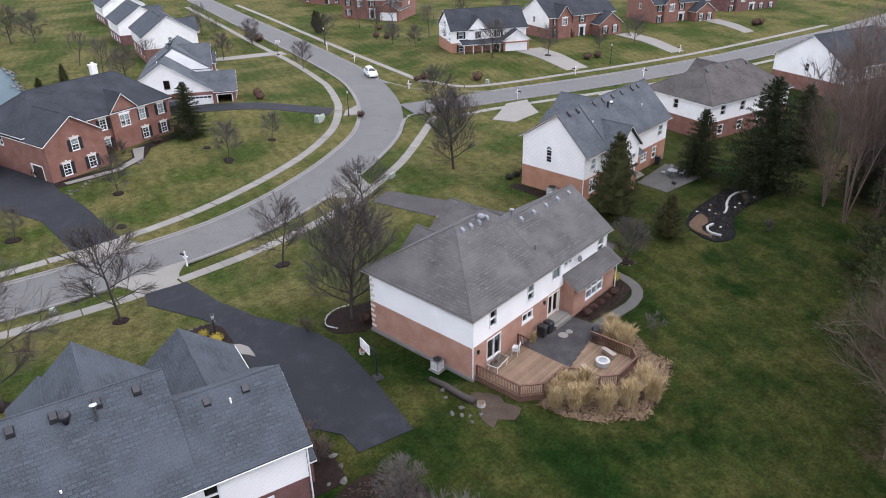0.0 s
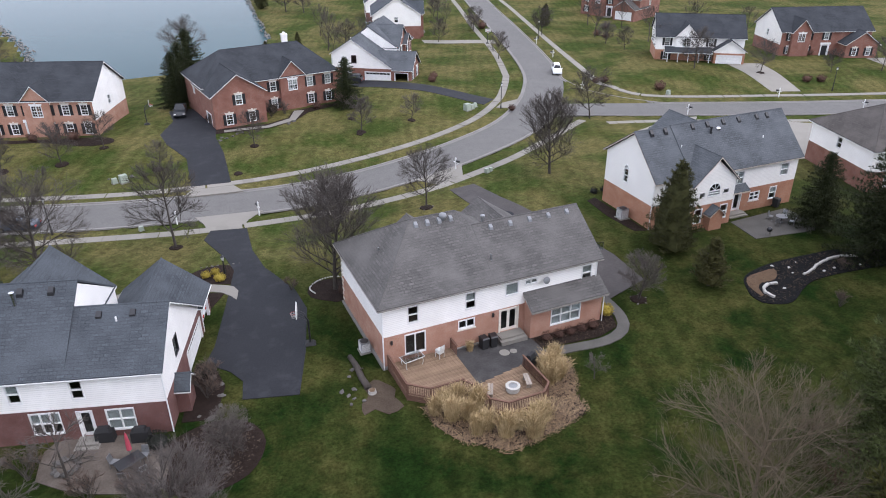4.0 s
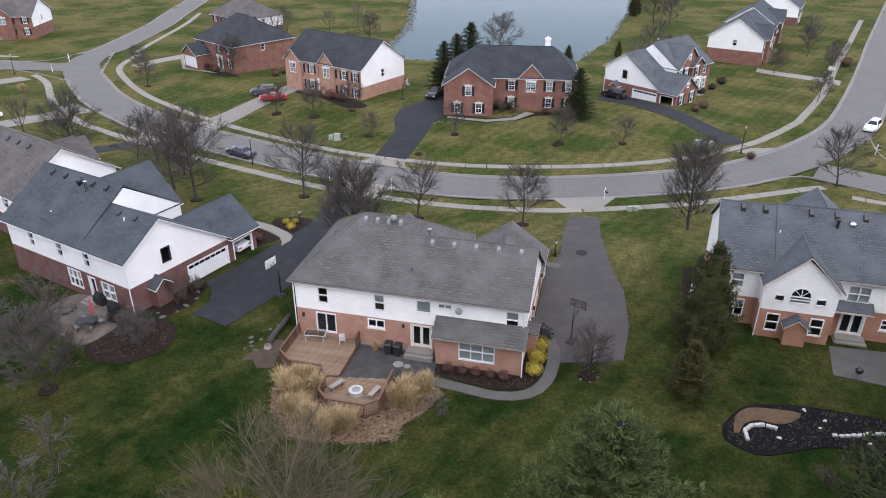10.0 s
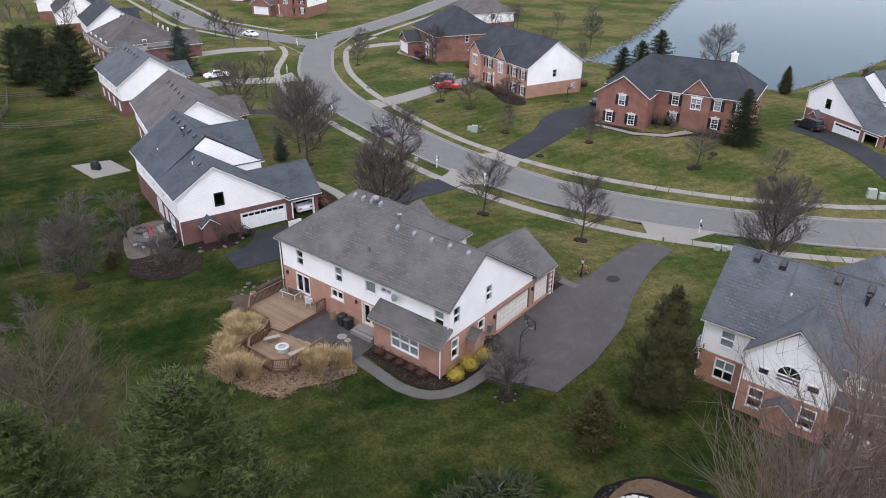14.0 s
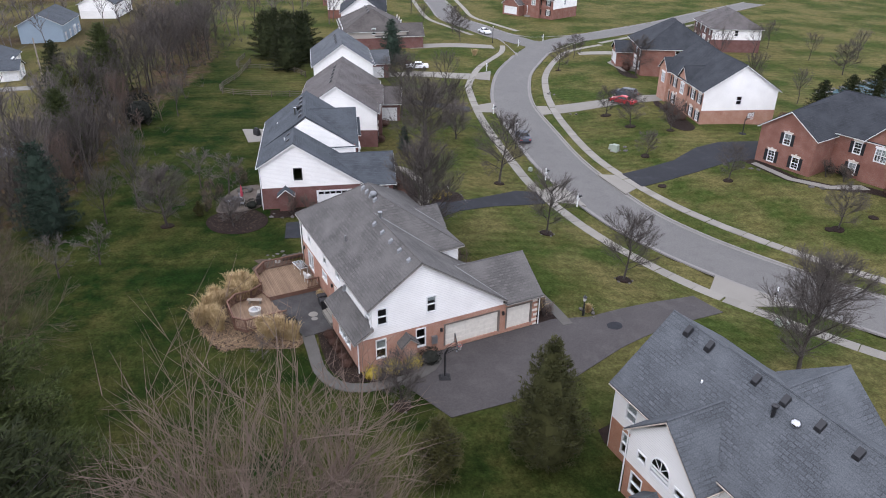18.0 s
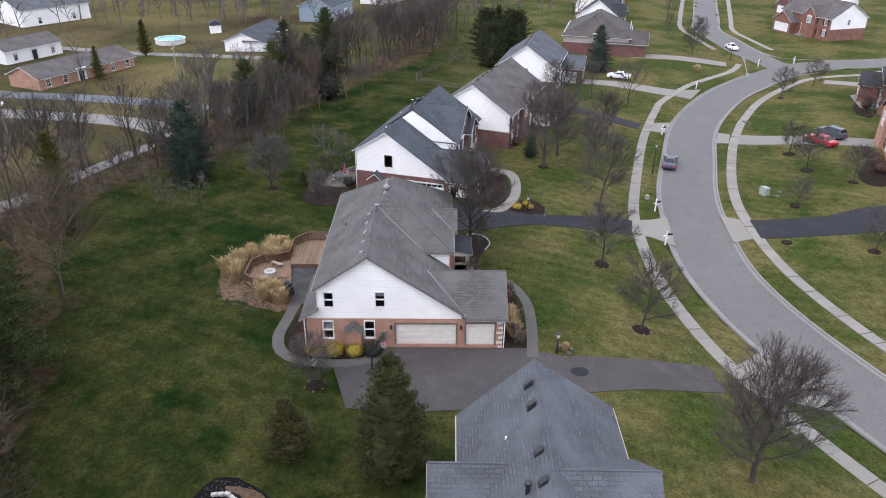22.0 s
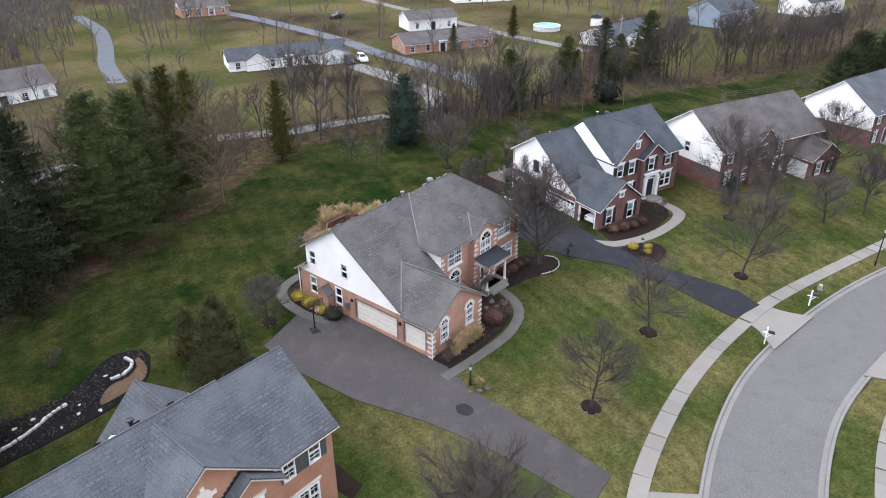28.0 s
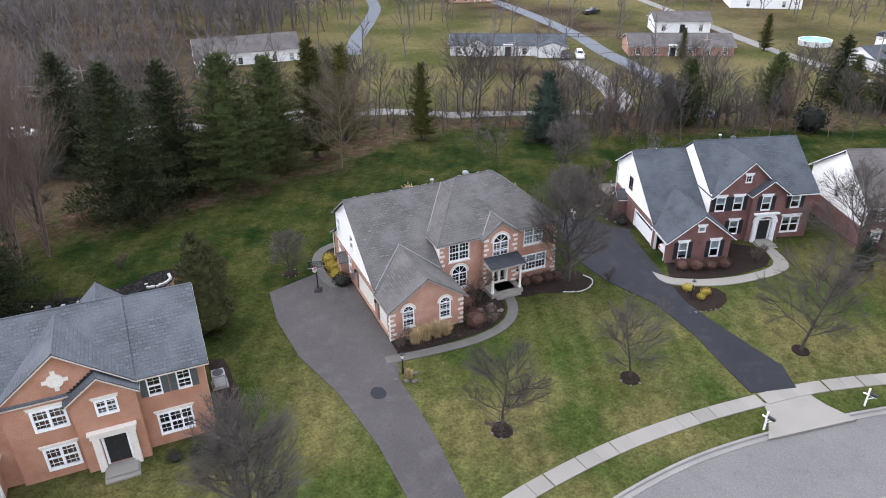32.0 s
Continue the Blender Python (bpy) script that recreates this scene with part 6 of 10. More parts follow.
# ---- the other houses of the street ----
def colonial(name, label, x, y, z, rot, L, D, brick, siding, roof, eave=5.3, rise=3.9, hip=(0, 0), gables=(), wing=None, door=0.5, cols=5, shut=SHUT_BLACK, storeys=2, front=None, garage_end=None, porch=False, chim=None, vents=4, ends="siding", door_leaf=WHITE):
    """Front along v=0, facing -v; (x, y) is the corner at u=0. wing: (u0, u1, depth, eave, garage)."""
    q = House(name, label, x, y, z, rot, brick, siding, roof)
    front = front or brick
    mid = D / 2
    zs = [0.55, 3.35][:storeys]
    wz = 1.55
    ops = []
    blocked = (wing[0] - 0.3, wing[1] + 0.3) if wing else (99, 99)
    for c in range(cols):
        u = L * (c + 0.5) / cols
        if blocked[0] < u < blocked[1]:
            continue
        for k, zz in enumerate(zs):
            if k == 0 and abs(u / L - door) < 0.5 / cols:
                ops.append(DOOR(u - 0.7, 0.0, 1.4, 2.25, leaf=BLACK, step=1.2))
            else:
                ops.append(W(u - 0.5, zz, 1.0, wz, shut=shut, head="key" if shut else "flat", headmat=STONE, cols=2, rows=4))
    ops = [o for o in ops if o["s"] > 0.2 and o["s"] + o["w"] < L - 0.2]
    q.wall((0, 0), (L, 0), [(0, eave), (L, eave)], ops, up=front)
    end_top = lambda hp: [(0, eave), (D, eave)] if hp else [(0, eave), (mid, eave + rise - 0.25), (D, eave)]
    upside = brick if ends == "brick" else siding
    e_ops = [GARAGE(0.9, -0.1, 4.9, 2.15)] if garage_end == "right" else [W(D * 0.45, 3.4, 0.9, 1.4)] if storeys == 2 else []
    q.wall((L, 0), (L, D), end_top(hip[1]), e_ops, up=upside)
    q.wall((L, D), (0, D), [(0, eave), (L, eave)], [W(L * f, zz, 1.1, 1.4) for f in (0.12, 0.36, 0.6, 0.84) for zz in zs], up=upside)
    e_ops = [GARAGE(D - 5.8, -0.1, 4.9, 2.15)] if garage_end == "left" else [W(D * 0.45, 3.4, 0.9, 1.4)] if storeys == 2 else []
    q.wall((0, D), (0, 0), end_top(hip[0]), e_ops, up=upside)
    q.roof(-0.35, L + 0.35, -0.4, D + 0.4, eave - 0.1, eave - 0.1, mid, eave + rise, hip=hip)
    for uc, gw, gh, out in gables:
        zt = eave + gh
        q.wall((uc - gw / 2, -out), (uc + gw / 2, -out), [(0, eave), (gw / 2, zt - 0.25), (gw, eave)],
               [W(gw / 2 - 0.75, 3.2, 1.5, 1.7, n=2, cols=2, rows=4, head="key", headmat=WHITE)] if gw > 3 and storeys == 2 else [], up=front)
        for a, b in (((uc - gw / 2, 0), (uc - gw / 2, -out)), ((uc + gw / 2, -out), (uc + gw / 2, 0))):
            q.wall(a, b, [(0, eave), (out, eave)], up=front)
        q.roof(-out - 0.3, mid * 0.8, uc - gw / 2 - 0.3, uc + gw / 2 + 0.3, eave - 0.15, eave - 0.15, uc, zt, axis="v", gutter=False)
    if wing:
        u0, u1, dep, we, gar = wing
        c, gw = (u0 + u1) / 2, u1 - u0
        wr = min(we + gw * 0.36, eave + rise - 0.6)
        fo = [GARAGE(gw / 2 - 2.45, -0.1, 4.9, 2.15, leaf=door_leaf)] if gar == "front" else [W(gw * f - 0.5, zz, 1.0, 1.6, shut=shut, head="key", headmat=STONE, cols=2, rows=4) for f in (0.28, 0.72) for zz in zs[:1]]
        if we > 4.5:
            fo.append(W(gw / 2 - 0.5, 3.4, 1.0, 1.55, shut=shut, head="key", headmat=STONE, cols=2, rows=4))
        q.wall((u0, -dep), (u1, -dep), [(0, we), (gw / 2, wr - 0.25), (gw, we)], fo, up=front)
        q.wall((u0, 0), (u0, -dep), [(0, we), (dep, we)], [GARAGE(0.3, -0.1, min(2.6, dep - 0.6), 2.1, leaf=door_leaf)] if gar == "left" else [], up=front)
        q.wall((u1, -dep), (u1, 0), [(0, we), (dep, we)], [GARAGE(0.3, -0.1, min(2.6, dep - 0.6), 2.1)] if gar == "right" else [], up=front)
        q.roof(-dep - 0.35, mid, u0 - 0.35, u1 + 0.35, we - 0.1, we - 0.1, c, wr, axis="v")
        q.slab(u0 + 0.3, u1 - 0.3, -dep + 0.3, 0.3, 0.0)
    if porch:
        bm = bm_new()
        box(bm, L * 0.12, L * 0.62, -2.2, -0.02, -0.8, 0.0)
        q.add("porch_floor", bm, CONCRETE)
        for k in range(5):
            bm = bm_new()
            box(bm, L * 0.13 + k * L * 0.118, L * 0.13 + k * L * 0.118 + 0.16, -2.1, -1.94, 0.0, 2.4)
            q.add("column", bm, WHITE)
        q.shed([(L * 0.1, -0.02, 3.2), (L * 0.64, -0.02, 3.2), (L * 0.64, -2.4, 2.5), (L * 0.1, -2.4, 2.5)], name="porch_roof")
    elif door:
        bm = bm_new()
        u = L * (math.floor(door * cols) + 0.5) / cols
        for s in (u - 0.95, u + 0.75):
            box(bm, s, s + 0.2, -0.2, -0.02, 0.0, 2.4)
        box(bm, u - 1.1, u + 1.1, -0.26, -0.02, 2.4, 2.8)
        q.add("door_surround", bm, WHITE)
    q.slab(0.3, L - 0.3, 0.3, D - 0.3, 0.0)
    if storeys == 2:
        q.slab(0.3, L - 0.3, 0.3, D - 0.3, 2.8)
    sl = (rise + 0.1) / (mid + 0.4)
    for k in range(vents):
        u = L * (0.25 + 0.5 * k / max(1, vents - 1))
        q.vent(u, mid + 1.0, eave + rise - sl, -sl)
    if chim:
        q.chimney(chim[0], chim[1], 0, eave + rise + 0.5, mat=SIDING_CREAM)
    return q


colonial("brick_manor", "broad red brick house with black shutters and dark hipped roof", -3.6, 70.3, -0.45, 8, 22, 11.5, BRICK_RED, BRICK_RED, ROOF_DARK, eave=5.6, rise=4.0, hip=(5.2, 4.6),
         gables=[(14.2, 4.2, 2.4, 0.35)], wing=(0, 8.0, 4.6, 5.2, "left"), door=0.65, cols=7, chim=(17.0, 9.4), vents=0, door_leaf=DOOR_BROWN)
colonial("brick_colonial", "two-storey orange-pink brick house, white siding end, dark grey roof", -36.4, 77.9, -0.75, -21.7, 18.6, 12.2, BRICK_TAN, SIDING, ROOF_DARK, eave=5.7, rise=4.1,
         gables=[(10.6, 3.8, 2.2, 0.3), (2.4, 4.0, 1.9, 0.6)], door=0.57, cols=7, vents=0)
colonial("brick_corner_house", "red brick house with steep charcoal roof and low front wing", -64.5, 93.6, -1.0, -29, 14, 15, BRICK_RED, BRICK_RED, ROOF_DARK, eave=5.2, rise=4.8, hip=(5.5, 5.5),
         wing=(0, 5.2, 3.5, 2.8, "front"), door=0.6, cols=4, vents=2, ends="brick")
colonial("taupe_roof_house", "white-sided house with a taupe hipped roof above the lake", -82, 130, -2.2, -28, 15, 12, BRICK_DARK, SIDING, ROOF_BROWN, eave=5.2, rise=3.6, hip=(4, 4), cols=4, vents=2)
gabled_plan("corner_gabled_house", "two-storey house, white siding gable over brick, grey roof", 22.3, 90.2, -1.1, -125, BRICK_RED, ROOF_LIGHT)
colonial("tan_sided_house", "two-storey tan-sided house with dark slate roof and brick base", 55.5, 127, -2.0, 72, 16, 12, BRICK_RED, SIDING_CREAM, ROOF_BLUE, rise=4.2, gables=[(5, 5, 2.6, 0.8)], cols=5)
colonial("far_sided_house", "two-storey pale-sided house with a grey roof", 62, 152, -2.6, 74, 15, 12, BRICK_DARK, SIDING, ROOF_BLUE, rise=4.0, gables=[(9, 5, 2.6, 0.8)], cols=5)
colonial("far_sided_house", "two-storey white-sided house by the side road", 74, 186, -2.9, 74, 15, 12, BRICK_DARK, SIDING, ROOF_BLUE, rise=4.0, cols=5)
colonial("porch_house", "white-sided house with grey roof, front porch and cream garage", 88.6, 78.0, -1.4, -34, 17.5, 11, BRICK_ORANGE, SIDING, ROOF_DARK, rise=3.7, front=SIDING, porch=True, gables=[(6, 4.4, 2.6, 0.3)], wing=(11.5, 17.5, 2.0, 3.0, "front"), door=0.4, cols=4)
colonial("brick_bay_house", "brick and cream two-storey house with black shutters", 115.4, 70.2, -1.4, -20, 20, 12, BRICK_RED, SIDING_CREAM, ROOF_DARK, rise=4.0, gables=[(4, 4, 2.6, 0.9)], wing=(13, 20, 3, 3.0, "right"), door=0.45, cols=5)
colonial("red_brick_house", "red brick two-storey house with dark roof", 151.5, 60.8, -1.9, -25, 18, 12, BRICK_RED, BRICK_RED, ROOF_DARK, rise=4.0, gables=[(5, 4.5, 2.6, 0.8)], wing=(11.5, 18, 3, 3.0, "right"), cols=5)
colonial("red_brick_house", "red brick two-storey house with a dark roof further along", 181, 53, -2.2, -28, 18, 12, BRICK_DARK, BRICK_DARK, ROOF_UMBER, rise=4.0, gables=[(5, 4.5, 2.6, 0.8)], cols=5)
colonial("roadside_brick_house", "red brick house with white garage beside the rising road", 113, 142, -2.4, -66, 19, 12, BRICK_RED, BRICK_RED, ROOF_UMBER, rise=4.0, gables=[(6, 5, 2.6, 0.8)], wing=(12.5, 19, 3, 3.0, "front"), cols=5)
colonial("roadside_brick_house", "red brick house with shuttered windows up the rising road", 125, 176, -2.6, -68, 18, 12, BRICK_RED, SIDING, ROOF_BLUE, rise=4.0, gables=[(6, 5, 2.6, 0.8)], cols=5)
colonial("brown_roof_house", "white gabled house over brick with a brown shingle roof", -30.9, 20.1, -0.6, 158, 18.5, 11.4, BRICK_DARK, SIDING, ROOF_BROWN, eave=5.2, rise=3.9, gables=[(7, 4, 2.2, 0.6)], wing=(13, 18.5, 3.5, 2.9, "left"), door=0.5, cols=6, vents=5)
colonial("grey_gabled_house", "white-sided gabled house with a blue-grey roof", -61.2, 31.2, -0.9, 164, 15.5, 10.8, BRICK_DARK, SIDING, ROOF_LIGHT, eave=5.1, rise=3.9, wing=(11, 16.5, 4.0, 2.9, "left"), door=0.4, cols=5, vents=5)
colonial("taupe_house", "taupe-sided house with a broad brown hipped roof and brick garage", -97, 53.5, -1.3, 165, 18, 15, BRICK_DARK, SIDING_TAUPE, ROOF_UMBER, eave=4.2, rise=4.2, hip=(6, 6), front=SIDING_TAUPE, wing=(0, 6.5, 4, 3.0, "right"), door=0.6, cols=5)
colonial("white_gable_house", "white gabled house with slate roof and brick front", -118, 56, -1.5, 160, 16, 11, BRICK_RED, SIDING, ROOF_DARK, rise=4.2, gables=[(5, 4.5, 2.6, 0.8)], cols=5)
colonial("white_gable_house", "white gabled house with slate roof far down the street", -142, 60, -1.6, 158, 16, 11, BRICK_RED, SIDING, ROOF_DARK, rise=4.2, gables=[(9, 4.5, 2.6, 0.8)], cols=5)
colonial("white_gable_house", "white gabled house with brown roof at the end of the street", -166, 66, -1.6, 155, 16, 11, BRICK_RED, SIDING, ROOF_UMBER, rise=4.2, gables=[(9, 4.5, 2.6, 0.8)], cols=5)
colonial("far_corner_house", "red brick house with a white garage beyond the junction", -141, 108, -2.2, 18, 18, 12, BRICK_RED, SIDING, ROOF_BROWN, rise=3.8, gables=[(11, 4.5, 2.4, 0.8)], wing=(0, 6.6, 2.5, 3.0, "front"), cols=5)
colonial("far_corner_house", "brick and siding house further beyond the junction", -172, 122, -2.4, 20, 18, 12, BRICK_DARK, SIDING, ROOF_UMBER, rise=3.8, gables=[(11, 4.5, 2.4, 0.8)], wing=(0, 6.6, 2.5, 3.0, "front"), cols=5)
colonial("hipped_brown_house", "white-sided house over brick with a dark brown hipped roof", 85.1, 15.9, -0.6, 164, 18, 12, BRICK_RED, SIDING, ROOF_UMBER, rise=3.6, hip=(5, 5), gables=[(6, 5, 2.6, 0.8)], cols=5, vents=3)
colonial("white_end_house", "white gabled house with dark roof near the woods", 121, 8.5, -1.0, 160, 17, 14, BRICK_RED, SIDING, ROOF_DARK, rise=4.4, cols=5, vents=0)
# low houses across the tree belt
colonial("ranch_house", "long low white ranch house with a grey roof and garage", -32.6, -85.6, -2.85, 153, 26, 8.5, SIDING, SIDING, ROOF_BLUE, eave=2.6, rise=1.7, gables=[(6, 5, 1.5, 1.0)], wing=(19.5, 26, 2.2, 2.7, "front"), door=0.45, cols=7, shut=None, storeys=1, vents=0)
colonial("brown_ranch_house", "low brick ranch house with a brown roof", -68, -67, -2.75, 153, 23, 9, BRICK_TAN, SIDING_CREAM, ROOF_BROWN, eave=2.6, rise=1.8, door=0.45, cols=6, shut=None, storeys=1, vents=0, ends="brick")
colonial("brown_outbuilding", "tall brown-roofed garage building behind a ranch house", -89.5, -85, -2.75, 153, 14, 8, SIDING_CREAM, SIDING_CREAM, ROOF_BROWN, eave=3.1, rise=1.7, door=0.5, cols=3, shut=None, storeys=1, vents=0)
colonial("blue_grey_ranch", "low pale ranch house with a blue-grey roof", -101, -31.5, -2.0, 172, 19, 9, SIDING, SIDING, ROOF_BLUE, eave=2.6, rise=1.9, wing=(0, 6, 3, 2.6, "left"), door=0.6, cols=6, shut=None, storeys=1, vents=0)
colonial("blue_house", "blue-grey sided house far beyond the trees", -139, -20, -1.9, 165, 16, 10, SIDING_BLUE, SIDING_BLUE, ROOF_BLUE, eave=4.5, rise=2.6, cols=4, shut=None, storeys=1, vents=0)
colonial("blue_house", "pale blue-grey house far beyond the trees", -170, -6, -1.9, 160, 16, 10, SIDING_CREAM, SIDING, ROOF_BLUE, eave=4.5, rise=2.6, cols=4, shut=None, storeys=1, vents=0)
colonial("white_barn", "tall white metal barn in a tawny field", -133, -104, -2.8, 145, 20, 13, SIDING, SIDING, ROOF_LIGHT, eave=4.8, rise=2.2, door=0, cols=2, shut=None, storeys=1, vents=0)
colonial("grey_ranch", "long grey-roofed ranch house with a red garage door", 21.5, -97, -2.75, 176, 22, 9, SIDING_CREAM, SIDING_TAUPE, ROOF_BROWN, eave=3.2, rise=2.6, wing=(0, 6.5, 5, 3.0, "front"), door=0.6, cols=6, shut=None, storeys=1, vents=0, door_leaf=DOOR_RED)
colonial("low_house", "low dark-roofed house among bare trees", 66, -92, -2.7, 170, 20, 9, SIDING_TAUPE, SIDING_TAUPE, ROOF_DARK, eave=2.7, rise=1.8, cols=6, shut=None, storeys=1, vents=0)
colonial("brick_low_house", "low pinkish house with white roofline in a far field", -62, -150, -2.8, 160, 14, 9, BRICK_TAN, SIDING_CREAM, ROOF_BROWN, eave=2.8, rise=2.0, cols=4, shut=None, storeys=1, vents=0)


# ---- trees ----
def branch(rng, V, F, p, d, length, r0, r1, segs, sides, wander, lift, tip=False):
    """A tapering, wandering limb appended to V, F; gives the points along it."""
    pts, q, d = [p.copy()], p.copy(), d.normalized()
    for k in range(segs):
        d = (d + Vector((rng.gauss(0, wander), rng.gauss(0, wander), rng.gauss(0, wander) + lift))).normalized()
        q = q + d * (length / segs)
        pts.append(q.copy())
    a = d.orthogonal().normalized()
    b = d.cross(a)
    base = len(V)
    body = segs - 1 if tip else segs
    for k, q in enumerate(pts[:body + 1]):
        r = r0 + (r1 - r0) * k / segs
        for j in range(sides):
            an = j * 2 * math.pi / sides
            V.append(q + a * (r * math.cos(an)) + b * (r * math.sin(an)))
    if tip:
        V.append(pts[-1])
        F.extend((base + body * sides + j, base + body * sides + (j + 1) % sides, len(V) - 1) for j in range(sides))
    for k in range(body):
        for j in range(sides):
            i0, i1 = base + k * sides + j, base + k * sides + (j + 1) % sides
            F.append((i0, i1, i1 + sides, i0 + sides))
    return pts, d


def bare_tree(seed, height, trunk_r=0.14, fork=0.22, limbs=7, n2=6, n3=5, n4=4, spread=0.75, lift=0.05, stems=1, lean=0.05, twig_r=0.0105, wide=0.42):
    """Trunk and limbs in one part, the fine twigs in another; the crown fills a rounded dome, wide times the height across its half."""
    rng = random.Random(seed)
    V, F, TV, TF = [], [], [], []
    tops = []
    low = fork * height * 0.6
    mid_z, half_z, half_w = (height + low) / 2, (height - low) / 2, height * wide

    def room(p, d):
        """How far one can go from p along d inside the crown's dome."""
        q = Vector((p.x / half_w, p.y / half_w, (p.z - mid_z) / half_z))
        e = Vector((d.x / half_w, d.y / half_w, d.z / half_z))
        a, b, c = e.dot(e), 2 * q.dot(e), q.dot(q) - 1
        disc = b * b - 4 * a * c
        return max(0.0, (-b + math.sqrt(disc)) / (2 * a)) if disc > 0 else 0.0

    for s in range(stems):
        a = rng.uniform(0, 6.28)
        out = 0.0 if stems == 1 else rng.uniform(0.3, 0.9) * wide
        d = Vector((math.cos(a) * (lean + out), math.sin(a) * (lean + out), 1))
        pts, dd = branch(rng, V, F, Vector((0, 0, -0.15)), d, height * (0.8 if stems == 1 else 0.66), trunk_r, trunk_r * 0.2, 7, 6, 0.05, 0.03)
        tops.append((pts, dd))

    def along(pts, f):
        x = f * (len(pts) - 1)
        i = min(int(x), len(pts) - 2)
        return pts[i].lerp(pts[i + 1], x - i)

    per = max(2, limbs // stems)
    for pts, dd in tops:
        for i in range(per):
            f = fork + (1 - fork) * (i + rng.random() * 0.6) / per
            f = min(f, 0.98)
            p = along(pts, f)
            a = i * 2.4 + rng.uniform(-0.4, 0.4)
            tilt = spread * (1.15 - 0.45 * f)
            d = Vector((math.cos(a) * tilt, math.sin(a) * tilt, 1 - 0.35 * tilt)).normalized()
            L1 = max(0.12 * height, room(p, d) * rng.uniform(0.72, 0.95))
            p1, d1 = branch(rng, V, F, p, d, L1, trunk_r * 0.42 * (1.1 - 0.5 * f), 0.016, 5, 5, 0.06, lift)
            for j in range(n2):
                g = 0.18 + 0.8 * (j + rng.random()) / n2
                b2 = (d1 + Vector((rng.gauss(0, 0.6), rng.gauss(0, 0.6), rng.gauss(0.08, 0.36)))).normalized()
                q2 = along(p1, min(g, 0.97))
                L2 = min(L1 * rng.uniform(0.4, 0.6) * (1.15 - 0.4 * g), room(q2, b2) * rng.uniform(0.85, 1.0) + 0.04 * height)
                p2, d2 = branch(rng, V, F, q2, b2, L2, twig_r * 2.8, twig_r * 1.2, 3, 3, 0.10, lift)
                for k in range(n3):
                    gg = 0.15 + 0.85 * (k + rng.random()) / n3
                    b3 = (d2 + Vector((rng.gauss(0, 0.5), rng.gauss(0, 0.5), rng.gauss(0.1, 0.34)))).normalized()
                    q3 = along(p2, min(gg, 0.98))
                    L3 = min(max(L2, 0.07 * height) * rng.uniform(0.5, 0.85), room(q3, b3) + 0.05 * height)
                    p3, d3 = branch(rng, TV, TF, q3, b3, L3, twig_r * 1.3, twig_r * 0.8, 2, 3, 0.10, lift, True)
                    for m in range(n4):
                        b4 = (d3 + Vector((rng.gauss(0, 0.5), rng.gauss(0, 0.5), rng.gauss(0.1, 0.35)))).normalized()
                        p4 = along(p3, 0.2 + 0.78 * rng.random())
                        branch(rng, TV, TF, p4, b4, L3 * rng.uniform(0.45, 0.8), twig_r, twig_r * 0.6, 1, 3, 0.1, lift, True)
    return V, F, TV, TF


def tree_thing(name, label, meshes, bark=None, twig=None, group=""):
    V, F, TV, TF = meshes
    t = thing(name, Matrix(), label, "tree", group)
    raw("trunk", V, F, bark or BARK, t, smooth=True)
    raw("crown", TV, TF, twig or TWIG, t)
    return t


